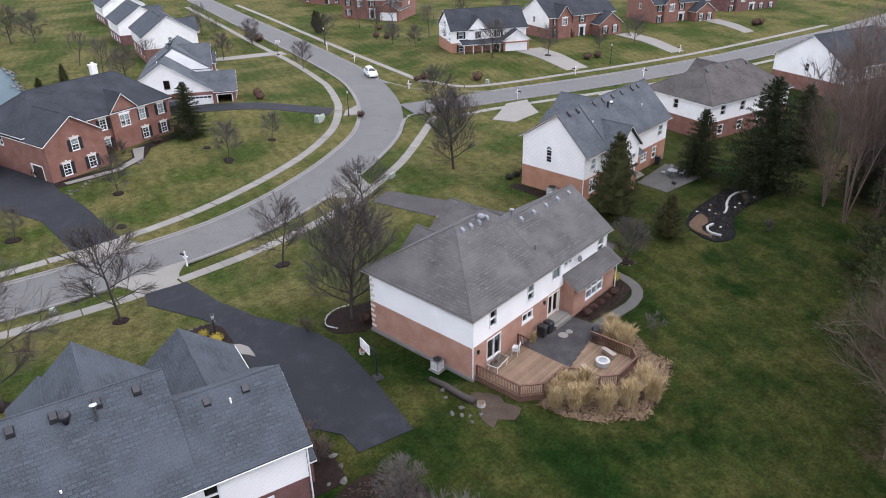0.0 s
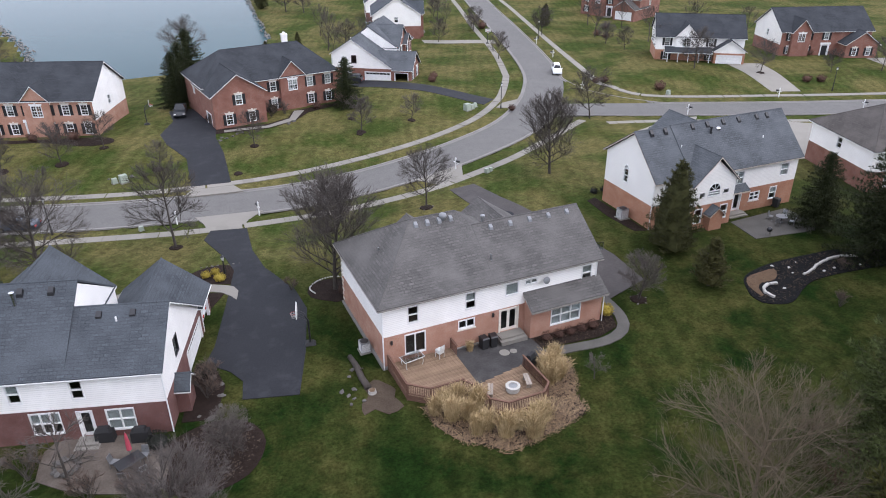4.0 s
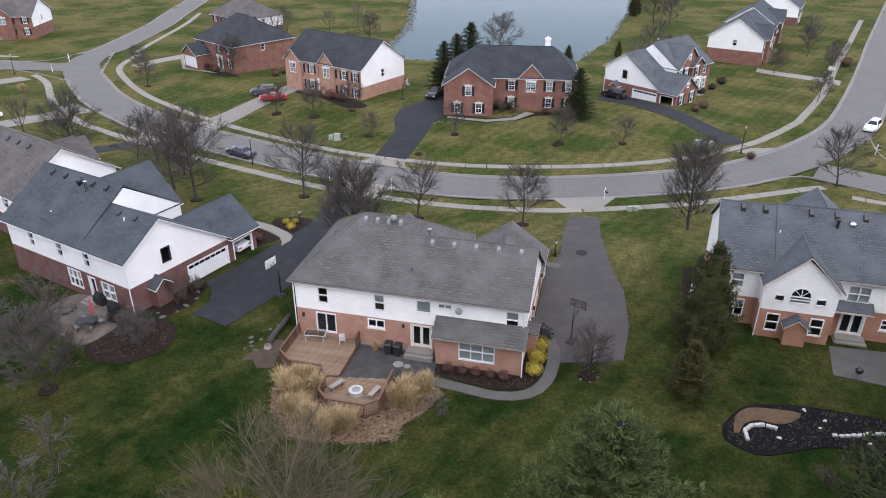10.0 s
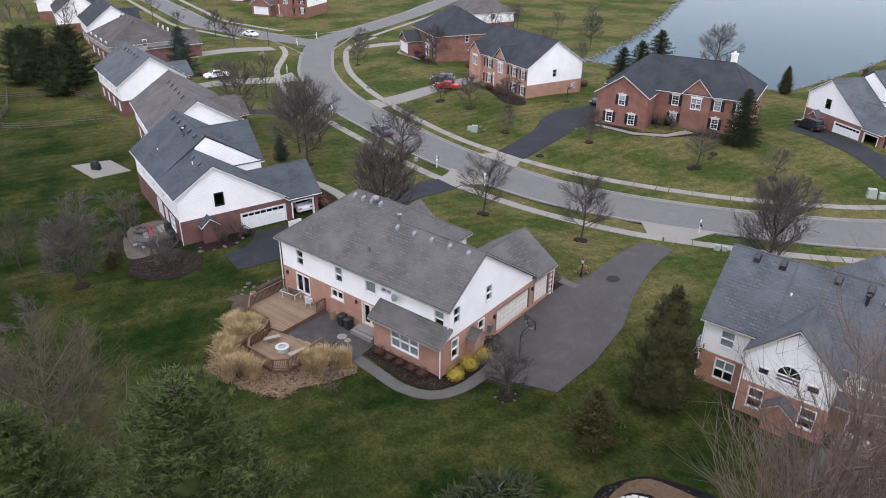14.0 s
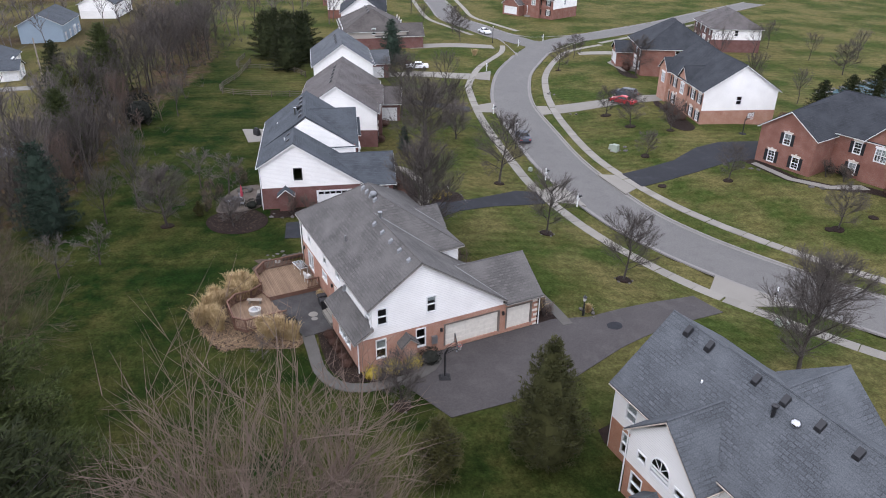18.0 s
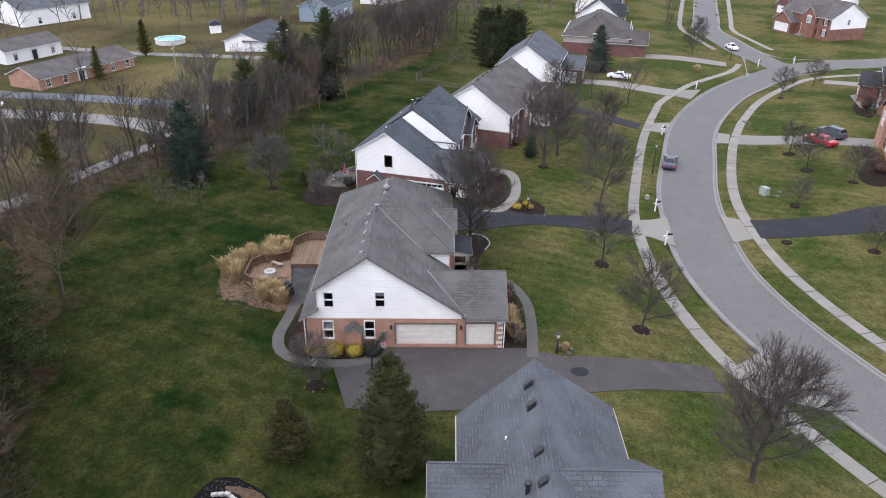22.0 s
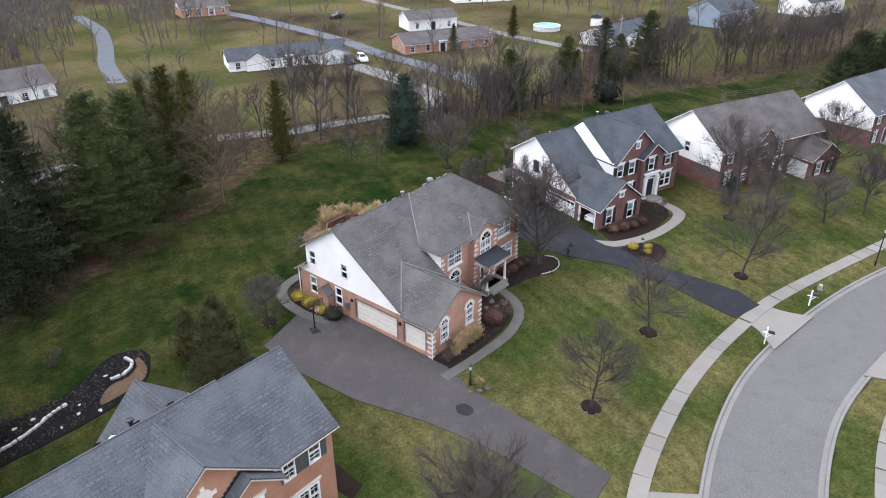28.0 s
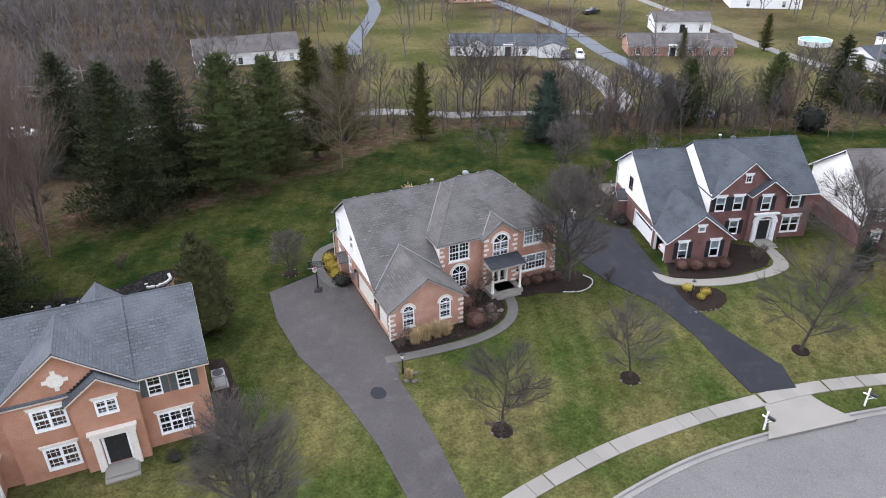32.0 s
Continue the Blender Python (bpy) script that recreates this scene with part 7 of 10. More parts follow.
def conifer(seed, h, r, tier=0.5, per=9, step=0.34, blades=8, blade=0.42, wide=0.09, droop=-0.12, bottom=0.05, power=0.85, gap=0.1, core=0.4, rise=0.5):
    """A tapered trunk and tiers of boughs; each bough is a plate of side sprays set with small upturned needle tufts."""
    rng = random.Random(seed)
    V, F, NV, NF = [], [], [], []
    branch(rng, V, F, Vector((0, 0, -0.2)), Vector((0, 0, 1)), h, 0.02 * h + 0.04, 0.02, 6, 7, 0.004, 0.0)
    z = h * bottom
    k = 0
    while z < h * 0.985:
        R = r * max(0.03, (1 - z / h)) ** power * min(1.0, 0.72 + 2.2 * z / h)
        n = max(4, int(per * (0.5 + 0.6 * R / r)))
        for i in range(n):
            if rng.random() < gap:
                continue
            a = (i + 0.5 * (k % 2)) * 2 * math.pi / n + rng.uniform(-0.3, 0.3)
            L = R * rng.uniform(0.66, 1.14)
            d = Vector((math.cos(a), math.sin(a), droop + rise * (z / h) + rng.uniform(-0.12, 0.12)))
            pts, _ = branch(rng, V, F, Vector((0, 0, z + rng.uniform(-0.2, 0.2))), d, L, 0.03, 0.008, 2, 3, 0.04, 0.02)
            out = Vector((math.cos(a), math.sin(a), 0))
            across = Vector((-out.y, out.x, 0))
            steps = max(3, int(L / step))
            for q in range(steps):
                f = 0.15 + 0.85 * (q + rng.random() * 0.8) / steps
                c = pts[0].lerp(pts[-1], min(1, f))
                half = (0.22 + 0.3 * L * min(f, 1.15 - f)) * rng.uniform(0.6, 1.1)
                for b in range(blades):
                    p = c + across * rng.uniform(-half, half) + Vector((0, 0, rng.uniform(-0.12, 0.08)))
                    w = (out * rng.uniform(0.1, 1.0) + across * rng.gauss(0, 0.6) + Vector((0, 0, rng.gauss(0.35, 0.35)))).normalized()
                    side = w.cross(Vector((rng.gauss(0, 0.7), rng.gauss(0, 0.7), 1))).normalized() * (wide * 0.5)
                    i0 = len(NV)
                    NV += [p - side, p + side, p + w * (blade * rng.uniform(0.6, 1.2))]
                    NF.append((i0, i0 + 1, i0 + 2))
        z += tier * (0.75 + 0.5 * rng.random()) * (0.55 + 0.5 * R / r)
        k += 1
    if core:
        i0, K = len(NV), 9
        levels = [max(0.1, bottom + 0.05), 0.3, 0.5, 0.7, 0.93]
        for lv in levels:
            for j in range(K):
                an, rr_ = j * 2 * math.pi / K, r * core * max(0.03, 1 - lv) ** power * rng.uniform(0.75, 1.15)
                NV.append(Vector((math.cos(an) * rr_, math.sin(an) * rr_, h * lv + rng.uniform(-0.15, 0.15))))
        for u in range(len(levels) - 1):
            for j in range(K):
                NF.append((i0 + u * K + j, i0 + u * K + (j + 1) % K, i0 + (u + 1) * K + (j + 1) % K, i0 + (u + 1) * K + j))
    return V, F, NV, NF


def shrub(seed, r, h, leaves=420, leaf=0.11, lump=0.16):
    """A dense twiggy mound: lumpy heart under a coat of small leaves."""
    rng = random.Random(seed)
    bm = bmesh.new()
    bmesh.ops.create_icosphere(bm, subdivisions=2, radius=1)
    off = Vector((rng.uniform(0, 50),) * 3)
    for v in bm.verts:
        s = 0.8 + lump * noise.noise(v.co * 1.7 + off)
        v.co = Vector((v.co.x * r * s, v.co.y * r * s, max(0.0, (v.co.z * 0.5 + 0.5)) * h * s))
    V, F = [v.co.copy() for v in bm.verts], [[v.index for v in f.verts] for f in bm.faces]
    bm.free()
    for _ in range(leaves):
        u = Vector((rng.gauss(0, 1), rng.gauss(0, 1), rng.gauss(0.25, 1))).normalized()
        s = 0.82 + lump * noise.noise(u * 1.7 + off) + rng.uniform(0.0, 0.22)
        p = Vector((u.x * r * s, u.y * r * s, max(0.03, (u.z * 0.5 + 0.5)) * h * s))
        q = (u + Vector((rng.gauss(0, 0.6), rng.gauss(0, 0.6), rng.gauss(0.2, 0.6)))).normalized()
        side = q.orthogonal().normalized()
        side = (side * math.cos(rng.uniform(0, 6.28)) + q.cross(side) * math.sin(rng.uniform(0, 6.28)))
        L = leaf * rng.uniform(0.6, 1.3)
        i0 = len(V)
        V += [p, p + q * L * 0.5 + side * L * 0.3, p + q * L, p + q * L * 0.5 - side * L * 0.3]
        F.append((i0, i0 + 1, i0 + 2, i0 + 3))
    return V, F


def plant(t, spots, first=True):
    """Stand copies of a tree at (x, y, turn, scale); the tree itself takes the first spot."""
    for i, (x, y, a, s) in enumerate(spots):
        m = pose(x, y, lie(x, y), 0, 0, a) @ Matrix.Scale(s, 4)
        if i == 0 and first:
            t.matrix_world = m
        else:
            c = copy_thing(t, pose(x, y, lie(x, y), 0, 0, a))
            c.scale = (s, s, s)


street_a = tree_thing("street_tree", "bare young street tree in a mulch ring on the lawn", bare_tree(1, 7.4, 0.12, 0.22, 14, 8, 7, 5, 1.08, 0.03, twig_r=0.0085), group="street trees")
street_b = tree_thing("street_tree", "bare young street tree in a mulch ring on the lawn", bare_tree(2, 7.4, 0.12, 0.20, 15, 8, 7, 5, 1.02, 0.035, twig_r=0.0085), group="street trees")
street_c = tree_thing("street_tree", "tall bare spreading tree on the front lawn", bare_tree(3, 10.6, 0.2, 0.18, 16, 9, 8, 5, 1.1, 0.03, twig_r=0.0095), group="street trees")
plant(street_a, [(3.2, 26.9, 20, 1.0), (-12.3, 29.8, 140, 1.3), (-39.8, 35.5, 60, 0.95), (54.1, 51.2, 200, 1.15), (26.2, 59.7, 30, 0.6), (-12.0, 54.1, 80, 0.55), (1.0, 56.7, 120, 0.7), (-31.3, 61.9, 20, 0.7), (92, 80, 40, 1.0), (100, 60, 40, 0.9)])
plant(street_b, [(15.4, 27.9, 70, 1.0), (17.0, 57.1, 10, 0.75), (-24.0, 61.1, 240, 0.8), (-18.6, 64.6, 140, 0.7), (-65.4, 75.6, 50, 0.8), (-118, 76.4, 90, 0.95), (61, 96, 30, 0.8), (84, 116, 120, 0.95), (124, 52, 10, 0.9), (-101, 70, 200, 0.9), (-74.5, 86.2, 30, 0.75), (71.5, 129.6, 80, 0.8), (57.6, 120.9, 10, 0.8), (113.5, 55.1, 60, 0.6), (91, 91.4, 150, 0.7)])
plant(street_c, [(-23.9, 24.3, 0, 1.12), (-28.6, 27.0, 100, 0.92), (48, -24, 0, 1.0), (-53, 86.5, 130, 0.75), (-45, 30, 10, 0.95), (-2, 118, 40, 1.0), (90.5, 68, 20, 0.75), (33.5, 181, 70, 0.9), (38, 177, 10, 0.8), (-38.5, 132, 140, 0.7), (34.2, 121.2, 60, 0.65)])
dense = tree_thing("dense_bare_tree", "large dense bare tree with upswept limbs", bare_tree(4, 11.2, 0.21, 0.14, 24, 9, 8, 5, 0.95, 0.07, wide=0.38))
plant(dense, [(0.2, 13.1, 0, 1.02), (33.7, 30.5, 130, 0.95)])
edge_tree = tree_thing("lawn_edge_tree", "bare tree with pale spreading twigs at the lawn's edge", bare_tree(8, 11.6, 0.18, 0.24, 17, 9, 8, 5, 1.05, 0.03, twig_r=0.0068), bark=TWIG_TAN, twig=TWIG_TAN)
plant(edge_tree, [(11.3, -25.2, 40, 1.12)])
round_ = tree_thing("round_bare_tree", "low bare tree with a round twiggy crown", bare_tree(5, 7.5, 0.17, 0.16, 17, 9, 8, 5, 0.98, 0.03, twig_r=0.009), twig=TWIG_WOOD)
plant(round_, [(-15.2, -11.2, 0, 0.95), (24.3, 0.2, 90, 0.62), (-11.9, -4.6, 30, 0.5), (-31, 33, 60, 0.8)])
multi = tree_thing("many_stemmed_tree", "big bare many-stemmed tree with a broad grey-brown crown", bare_tree(6, 12.0, 0.14, 0.12, 24, 8, 7, 4, 1.0, 0.04, stems=6, lean=0.1, twig_r=0.0105, wide=0.46))
plant(multi, [(53.5, -17.5, 40, 1.2), (60, -15, 200, 1.1), (38, -47, 30, 1.0)])
reddish = tree_thing("reddish_bare_tree", "bare tree with reddish twigs near the woods", bare_tree(16, 12.0, 0.055, 0.2, 26, 8, 6, 3, 0.42, 0.10, stems=6, lean=0.02, twig_r=0.0048, wide=0.20), bark=TWIG_RED, twig=TWIG_RED)
plant(reddish, [(46.4, -13.4, 10, 1.95), (49.6, -15.8, 250, 1.8), (48.6, -10.6, 90, 1.55), (54.5, -20.5, 140, 1.3), (62.5, -18.5, 190, 1.1), (-29, -21, 50, 0.75), (-56, -12.5, 20, 0.8)])
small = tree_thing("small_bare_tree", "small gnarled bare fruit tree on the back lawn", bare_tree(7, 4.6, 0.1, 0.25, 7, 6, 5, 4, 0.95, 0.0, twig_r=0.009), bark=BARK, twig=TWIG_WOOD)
plant(small, [(-8.6, -18.4, 0, 1.0), (-7.4, -22.1, 100, 1.0), (-21.5, -3.2, 40, 1.2), (-25, -6, 80, 1.2), (14.2, -7.6, 30, 0.5)])

white_pine = thing("pine_tree", Matrix(), "tall full green pine over brown needle litter", "tree", "pines by the woods")
cv = conifer(11, 17.6, 7.2, 0.6, 12, 0.30, 22, 0.34, 0.075, 0.0, 0.07, 0.55, 0.08, 0.35)
raw("trunk", cv[0], cv[1], BARK, white_pine)
raw("crown", cv[2], cv[3], PINE, white_pine)
plant(white_pine, [(25.4, -24.6, 0, 0.96), (19.2, -28.8, 90, 0.86), (-80, -13, 20, 0.72), (-74, -16, 70, 0.5), (-43, -20.5, 140, 0.58), (-61, -20, 20, 0.55)])
broad = thing("broad_pine", Matrix(), "broad dark green pine behind the houses", "tree", "broad pines")
cv = conifer(19, 10.5, 5.6, 0.5, 12, 0.32, 14, 0.36, 0.09, 0.1, 0.03, 0.42, 0.06, 0.5)
raw("trunk", cv[0], cv[1], BARK, broad)
raw("crown", cv[2], cv[3], SPRUCE, broad)
plant(broad, [(-92.5, 27, 60, 1.0), (-99.5, 21, 10, 0.95), (-86, 21.5, 40, 0.85), (-106, 27, 140, 0.85)])
dark_spruce = thing("spruce_tree", Matrix(), "tall dark green spruce with drooping boughs", "tree", "spruces by the woods")
cv = conifer(12, 14.5, 6.0, 0.52, 12, 0.34, 11, 0.40, 0.105, -0.2, 0.02, 0.62, 0.06, 0.22)
raw("trunk", cv[0], cv[1], BARK, dark_spruce)
raw("crown", cv[2], cv[3], SPRUCE, dark_spruce)
plant(dark_spruce, [(37.9, -21.8, 0, 1.22), (32.0, -27.2, 90, 1.12), (50.6, -2.9, 30, 0.92), (51.2, 4.8, 140, 0.58), (18.6, 69.4, 0, 0.56), (-3.5, 90.0, 60, 0.8), (-6.9, 82.4, 10, 0.62), (-5.4, 86.6, 170, 0.68), (-77, -21, 60, 0.75), (56, -14, 70, 0.8), (44, -42, 20, 1.1), (64, -3, 10, 0.7), (-104, 24, 50, 0.7)])
olive = thing("cedar_tree", Matrix(), "olive-green narrow cedar with loose sprays", "tree", "cedars")
cv = conifer(13, 11.0, 2.8, 0.46, 9, 0.26, 11, 0.36, 0.08, 0.2, 0.06, 0.52, 0.2, 0.4)
raw("trunk", cv[0], cv[1], BARK, olive)
raw("crown", cv[2], cv[3], CEDAR, olive)
plant(olive, [(13.2, -31.0, 0, 1.5), (7.2, -36.5, 60, 1.3), (-3.0, -31.4, 20, 1.05), (-44, -26, 80, 0.6), (8.5, -46, 10, 1.1), (-61, -18, 70, 0.7), (-99, -58, 40, 0.75), (-76, -59, 10, 0.62)])
cone = thing("conical_evergreen", Matrix(), "dense dark conical evergreen near the house", "tree", "evergreens")
cv = conifer(14, 9.4, 3.3, 0.38, 12, 0.22, 12, 0.28, 0.075, 0.25, 0.02, 0.6, 0.04, 0.66)
raw("trunk", cv[0], cv[1], BARK, cone)
raw("crown", cv[2], cv[3], BOX, cone)
plant(cone, [(33.2, 6.7, 0, 1.0), (-39.5, 21.5, 20, 0.5), (-52, 27, 80, 0.45), (13.8, 111.3, 30, 0.55), (28, 190, 60, 0.9), (92, 128, 20, 0.6), (97, 135.6, 60, 0.5), (24.3, 127.5, 10, 0.4)])
blue = thing("blue_spruce", Matrix(), "blue-green spruce at the lawn's edge", "tree", "blue spruces")
cv = conifer(15, 10.4, 4.0, 0.46, 11, 0.28, 13, 0.32, 0.08, -0.05, 0.02, 0.55, 0.05, 0.5)
raw("trunk", cv[0], cv[1], BARK, blue)
raw("crown", cv[2], cv[3], BLUE_SPRUCE, blue)
plant(blue, [(-19.0, -22.6, 0, 1.0), (-82, 43.6, 40, 0.92), (-27.8, 23.0, 10, 0.35)])
low_ever = thing("spreading_juniper", Matrix(), "low spreading dark evergreen on the lawn", "shrub")
cv = conifer(17, 3.7, 1.9, 0.3, 11, 0.2, 10, 0.26, 0.06, 0.35, 0.02, 0.75, 0.1)
raw("trunk", cv[0], cv[1], BARK, low_ever)
raw("crown", cv[2], cv[3], JUNIPER, low_ever)
plant(low_ever, [(31.7, -0.4, 0, 1.3), (-16.5, -7.5, 20, 0.5)])
sv, sf = shrub(21, 2.6, 4.8, 900, 0.3)
holly = thing("dark_evergreen_bush", Matrix(), "large blackish evergreen bush at the woods' edge", "shrub")
raw("leaves", sv, sf, HOLLY, holly)
plant(holly, [(-58.2, -10.0, 0, 1.0)])

# woods beyond the back lawns
wood_kinds = []
for k in range(5):
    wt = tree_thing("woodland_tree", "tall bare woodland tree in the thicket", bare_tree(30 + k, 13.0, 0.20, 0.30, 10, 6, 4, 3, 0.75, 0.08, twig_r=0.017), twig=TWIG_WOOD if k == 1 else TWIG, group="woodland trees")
    wood_kinds.append((wt, []))
rw = random.Random(77)
BELT = [(88, -12), (74, -24), (60, -34), (48, -48), (30, -50), (14, -47), (-2, -43), (-14, -36), (-26, -28), (-40, -22), (-52, -17), (-66, -12), (-82, -6), (-98, 0), (-116, 8), (-140, 18)]
belt = smooth_line(BELT, 1.0)
for i in range(120):
    p = belt[int(rw.random() * (len(belt) - 1))]
    x, y = p.x + rw.gauss(0, 3.5), p.y + rw.gauss(-2, 4.6)
    if road_dist(x, y) < 12:
        continue
    wood_kinds[rw.randrange(5)][1].append((x, y, rw.uniform(0, 360), rw.uniform(0.5, 0.98)))
for x, y in ((-70, 118), (-60, 128), (-56, 112), (-66, 140), (-48, 150), (-52, 138), (30, 122), (38, 118), (33, 140), (28, 110), (68, 140), (70, 150), (-30, 95), (-24, 100), (103, 98), (96, 110), (110, 118), (118, 100), (104, 125), (128, 92), (-60, 38), (-37, 36), (-57, 44), (-128, 72), (-150, 78)):
    wood_kinds[rw.randrange(5)][1].append((x, y, rw.uniform(0, 360), rw.uniform(0.45, 0.7)))
for x, y, q in ((-22, -13.5, 0.5), (-30, -13, 0.55), (-38, -18, 0.7), (-46, -13.5, 0.6), (-33, -18.5, 0.75), (-18.8, -17.2, 0.5), (-60, -4, 0.5)):
    wood_kinds[rw.randrange(5)][1].append((x, y, rw.uniform(0, 360), q))
for wt, spots in wood_kinds:
    plant(wt, spots)


def saplings(V, F, x, y, h, limbs=11, twigs=5, k=1.0):
    """One slight woodland tree: trunk, limbs and twigs as tapering spikes."""
    z0 = lie(x, y, 99) - 0.1
    pts, d = branch(rw, V, F, Vector((x, y, z0)), Vector((rw.gauss(0, 0.08), rw.gauss(0, 0.08), 1)), h * 0.85, 0.012 * h + 0.02, 0.02, 3, 4, 0.05, 0.02, True)
    for i in range(limbs):
        f = 0.25 + 0.72 * (i + rw.random()) / limbs
        u = f * 3
        q = pts[min(int(u), 2)].lerp(pts[min(int(u), 2) + 1], u - min(int(u), 2))
        a = rw.uniform(0, 6.28)
        L = h * 0.36 * (1.2 - 0.75 * f)
        p2, d2 = branch(rw, V, F, q, Vector((math.cos(a) * 0.75, math.sin(a) * 0.75, 0.8)), L, 0.035 * k, 0.02, 2, 3, 0.12, 0.05, True)
        for m in range(twigs):
            branch(rw, V, F, p2[0].lerp(p2[2], 0.25 + 0.7 * rw.random()), d2 + Vector((rw.gauss(0, 0.5), rw.gauss(0, 0.5), rw.gauss(0.2, 0.4))), L * rw.uniform(0.35, 0.7), 0.026 * k, 0.01, 1, 3, 0.1, 0.0, True)


for name, label, n, mat in (("thicket", "grey-brown bare thicket along the tree belt", 190, TWIG), ("thicket", "reddish bare saplings along the tree belt", 110, TWIG_RED)):
    V, F = [], []
    for i in range(n):
        p = belt[int(rw.random() * (len(belt) - 1))]
        x, y = p.x + rw.gauss(0, 4), p.y + rw.gauss(-3, 5.5)
        if road_dist(x, y) > 12 and noise.noise(Vector((x * 0.07, y * 0.07, 3))) > -0.12:
            saplings(V, F, x, y, rw.uniform(3.5, 9.0))
    tagged(raw(name, V, F, mat), label, "thicket", kind="stuff")
V, F = [], []
for i in range(85):
    along = rw.random()
    saplings(V, F, -25 - 32 * along + rw.gauss(0, 2), -28 + 15 * along + rw.gauss(0, 2.4), rw.uniform(2.6, 6.2), 13, 7, 1.1)
tagged(raw("thicket", V, F, TWIG), "dense dark leafless thicket round the blue-green spruce", "thicket", kind="stuff")
V, F = [], []
for i in range(1050):
    x, y = rw.uniform(-190, 190), rw.uniform(-300, -58)
    if -135 < x < -14 and y > -150 and rw.random() < 0.72 or -20 < x < 40 and -122 < y < -70 and rw.random() < 0.5:
        continue
    saplings(V, F, x, y, rw.uniform(9, 16), 9, 4, 2.4)
for i in range(150):
    saplings(V, F, rw.uniform(64, 190), rw.uniform(-58, 2), rw.uniform(8, 15), 11, 5, 2.2)
for i in range(160):
    saplings(V, F, rw.uniform(-260, -128), rw.uniform(-90, 55), rw.uniform(7, 13), 11, 5, 2.2)
for i in range(70):
    saplings(V, F, rw.uniform(18, 74), rw.uniform(-92, -48), rw.uniform(10, 16), 11, 5, 1.8)
for i in range(420):
    saplings(V, F, rw.uniform(-12, 130), rw.uniform(-210, -112), rw.uniform(13, 19), 11, 4, 2.4)
for i in range(130):
    x, y = rw.uniform(-48, 14), rw.uniform(-185, -122)
    if abs(x + 17 - 0.444 * (y + 102.6)) > 7:
        saplings(V, F, x, y, rw.uniform(10, 17), 11, 5, 2.2)
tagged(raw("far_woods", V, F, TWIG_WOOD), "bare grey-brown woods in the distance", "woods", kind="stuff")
# underbrush of the belt: uncountable thicket stems
V, F = [], []
for i in range(2600):
    p = belt[int(rw.random() * (len(belt) - 1))]
    x, y = p.x + rw.gauss(0, 4.0), p.y + rw.gauss(-2, 4.6)
    if noise.noise(Vector((x * 0.07, y * 0.07, 3))) < -0.05:
        continue
    h_ = rw.uniform(0.6, 2.6)
    for k in range(5):
        branch(rw, V, F, Vector((x, y, lie(x, y, 99) - 0.1)), Vector((rw.gauss(0, 0.6), rw.gauss(0, 0.6), 1)), h_ * rw.uniform(0.6, 1.1), 0.035, 0.01, 2, 3, 0.25, 0.0, True)
tagged(raw("underbrush", V, F, TWIG), "tangled brown leafless underbrush along the tree belt", "underbrush", kind="stuff")


# ---- deck, patio and garden things round the main house ----
WOOD = rough_mat("worn_deck_stain", (0.155, 0.107, 0.070), (0.225, 0.155, 0.104), s1=0.8, s2=12, vary=0.22)
RAIL_WOOD = rough_mat("red_brown_stain", (0.105, 0.058, 0.042), (0.15, 0.085, 0.062), s1=1.2, s2=12, vary=0.15)
GREY_WOOD = rough_mat("weathered_timber", (0.22, 0.185, 0.15), (0.30, 0.26, 0.22), s1=1.2, s2=10, vary=0.15)
FENCE_WOOD = rough_mat("dark_weathered_rail", (0.075, 0.062, 0.05), (0.11, 0.095, 0.078), s1=1.2, s2=10, vary=0.15)
CABINET = plain_mat("grey_green_cabinet_paint", (0.27, 0.31, 0.25), 0.5)
PLASTIC = plain_mat("white_resin", (0.66, 0.66, 0.64), 0.5)
RUBBER = plain_mat("black_rubber", (0.016, 0.016, 0.017), 0.8)
RED_CLOTH = plain_mat("faded_red_cloth", (0.42, 0.06, 0.09), 0.85)
TEAL = plain_mat("pool_blue", (0.10, 0.36, 0.40), 0.2)


def row_span(poly, y):
    xs_ = sorted(x0 + (x1 - x0) * (y - y0) / (y1 - y0) for (x0, y0), (x1, y1) in zip(poly, poly[1:] + poly[:1]) if (y0 > y) != (y1 > y))
    return (xs_[0], xs_[-1]) if len(xs_) > 1 else None


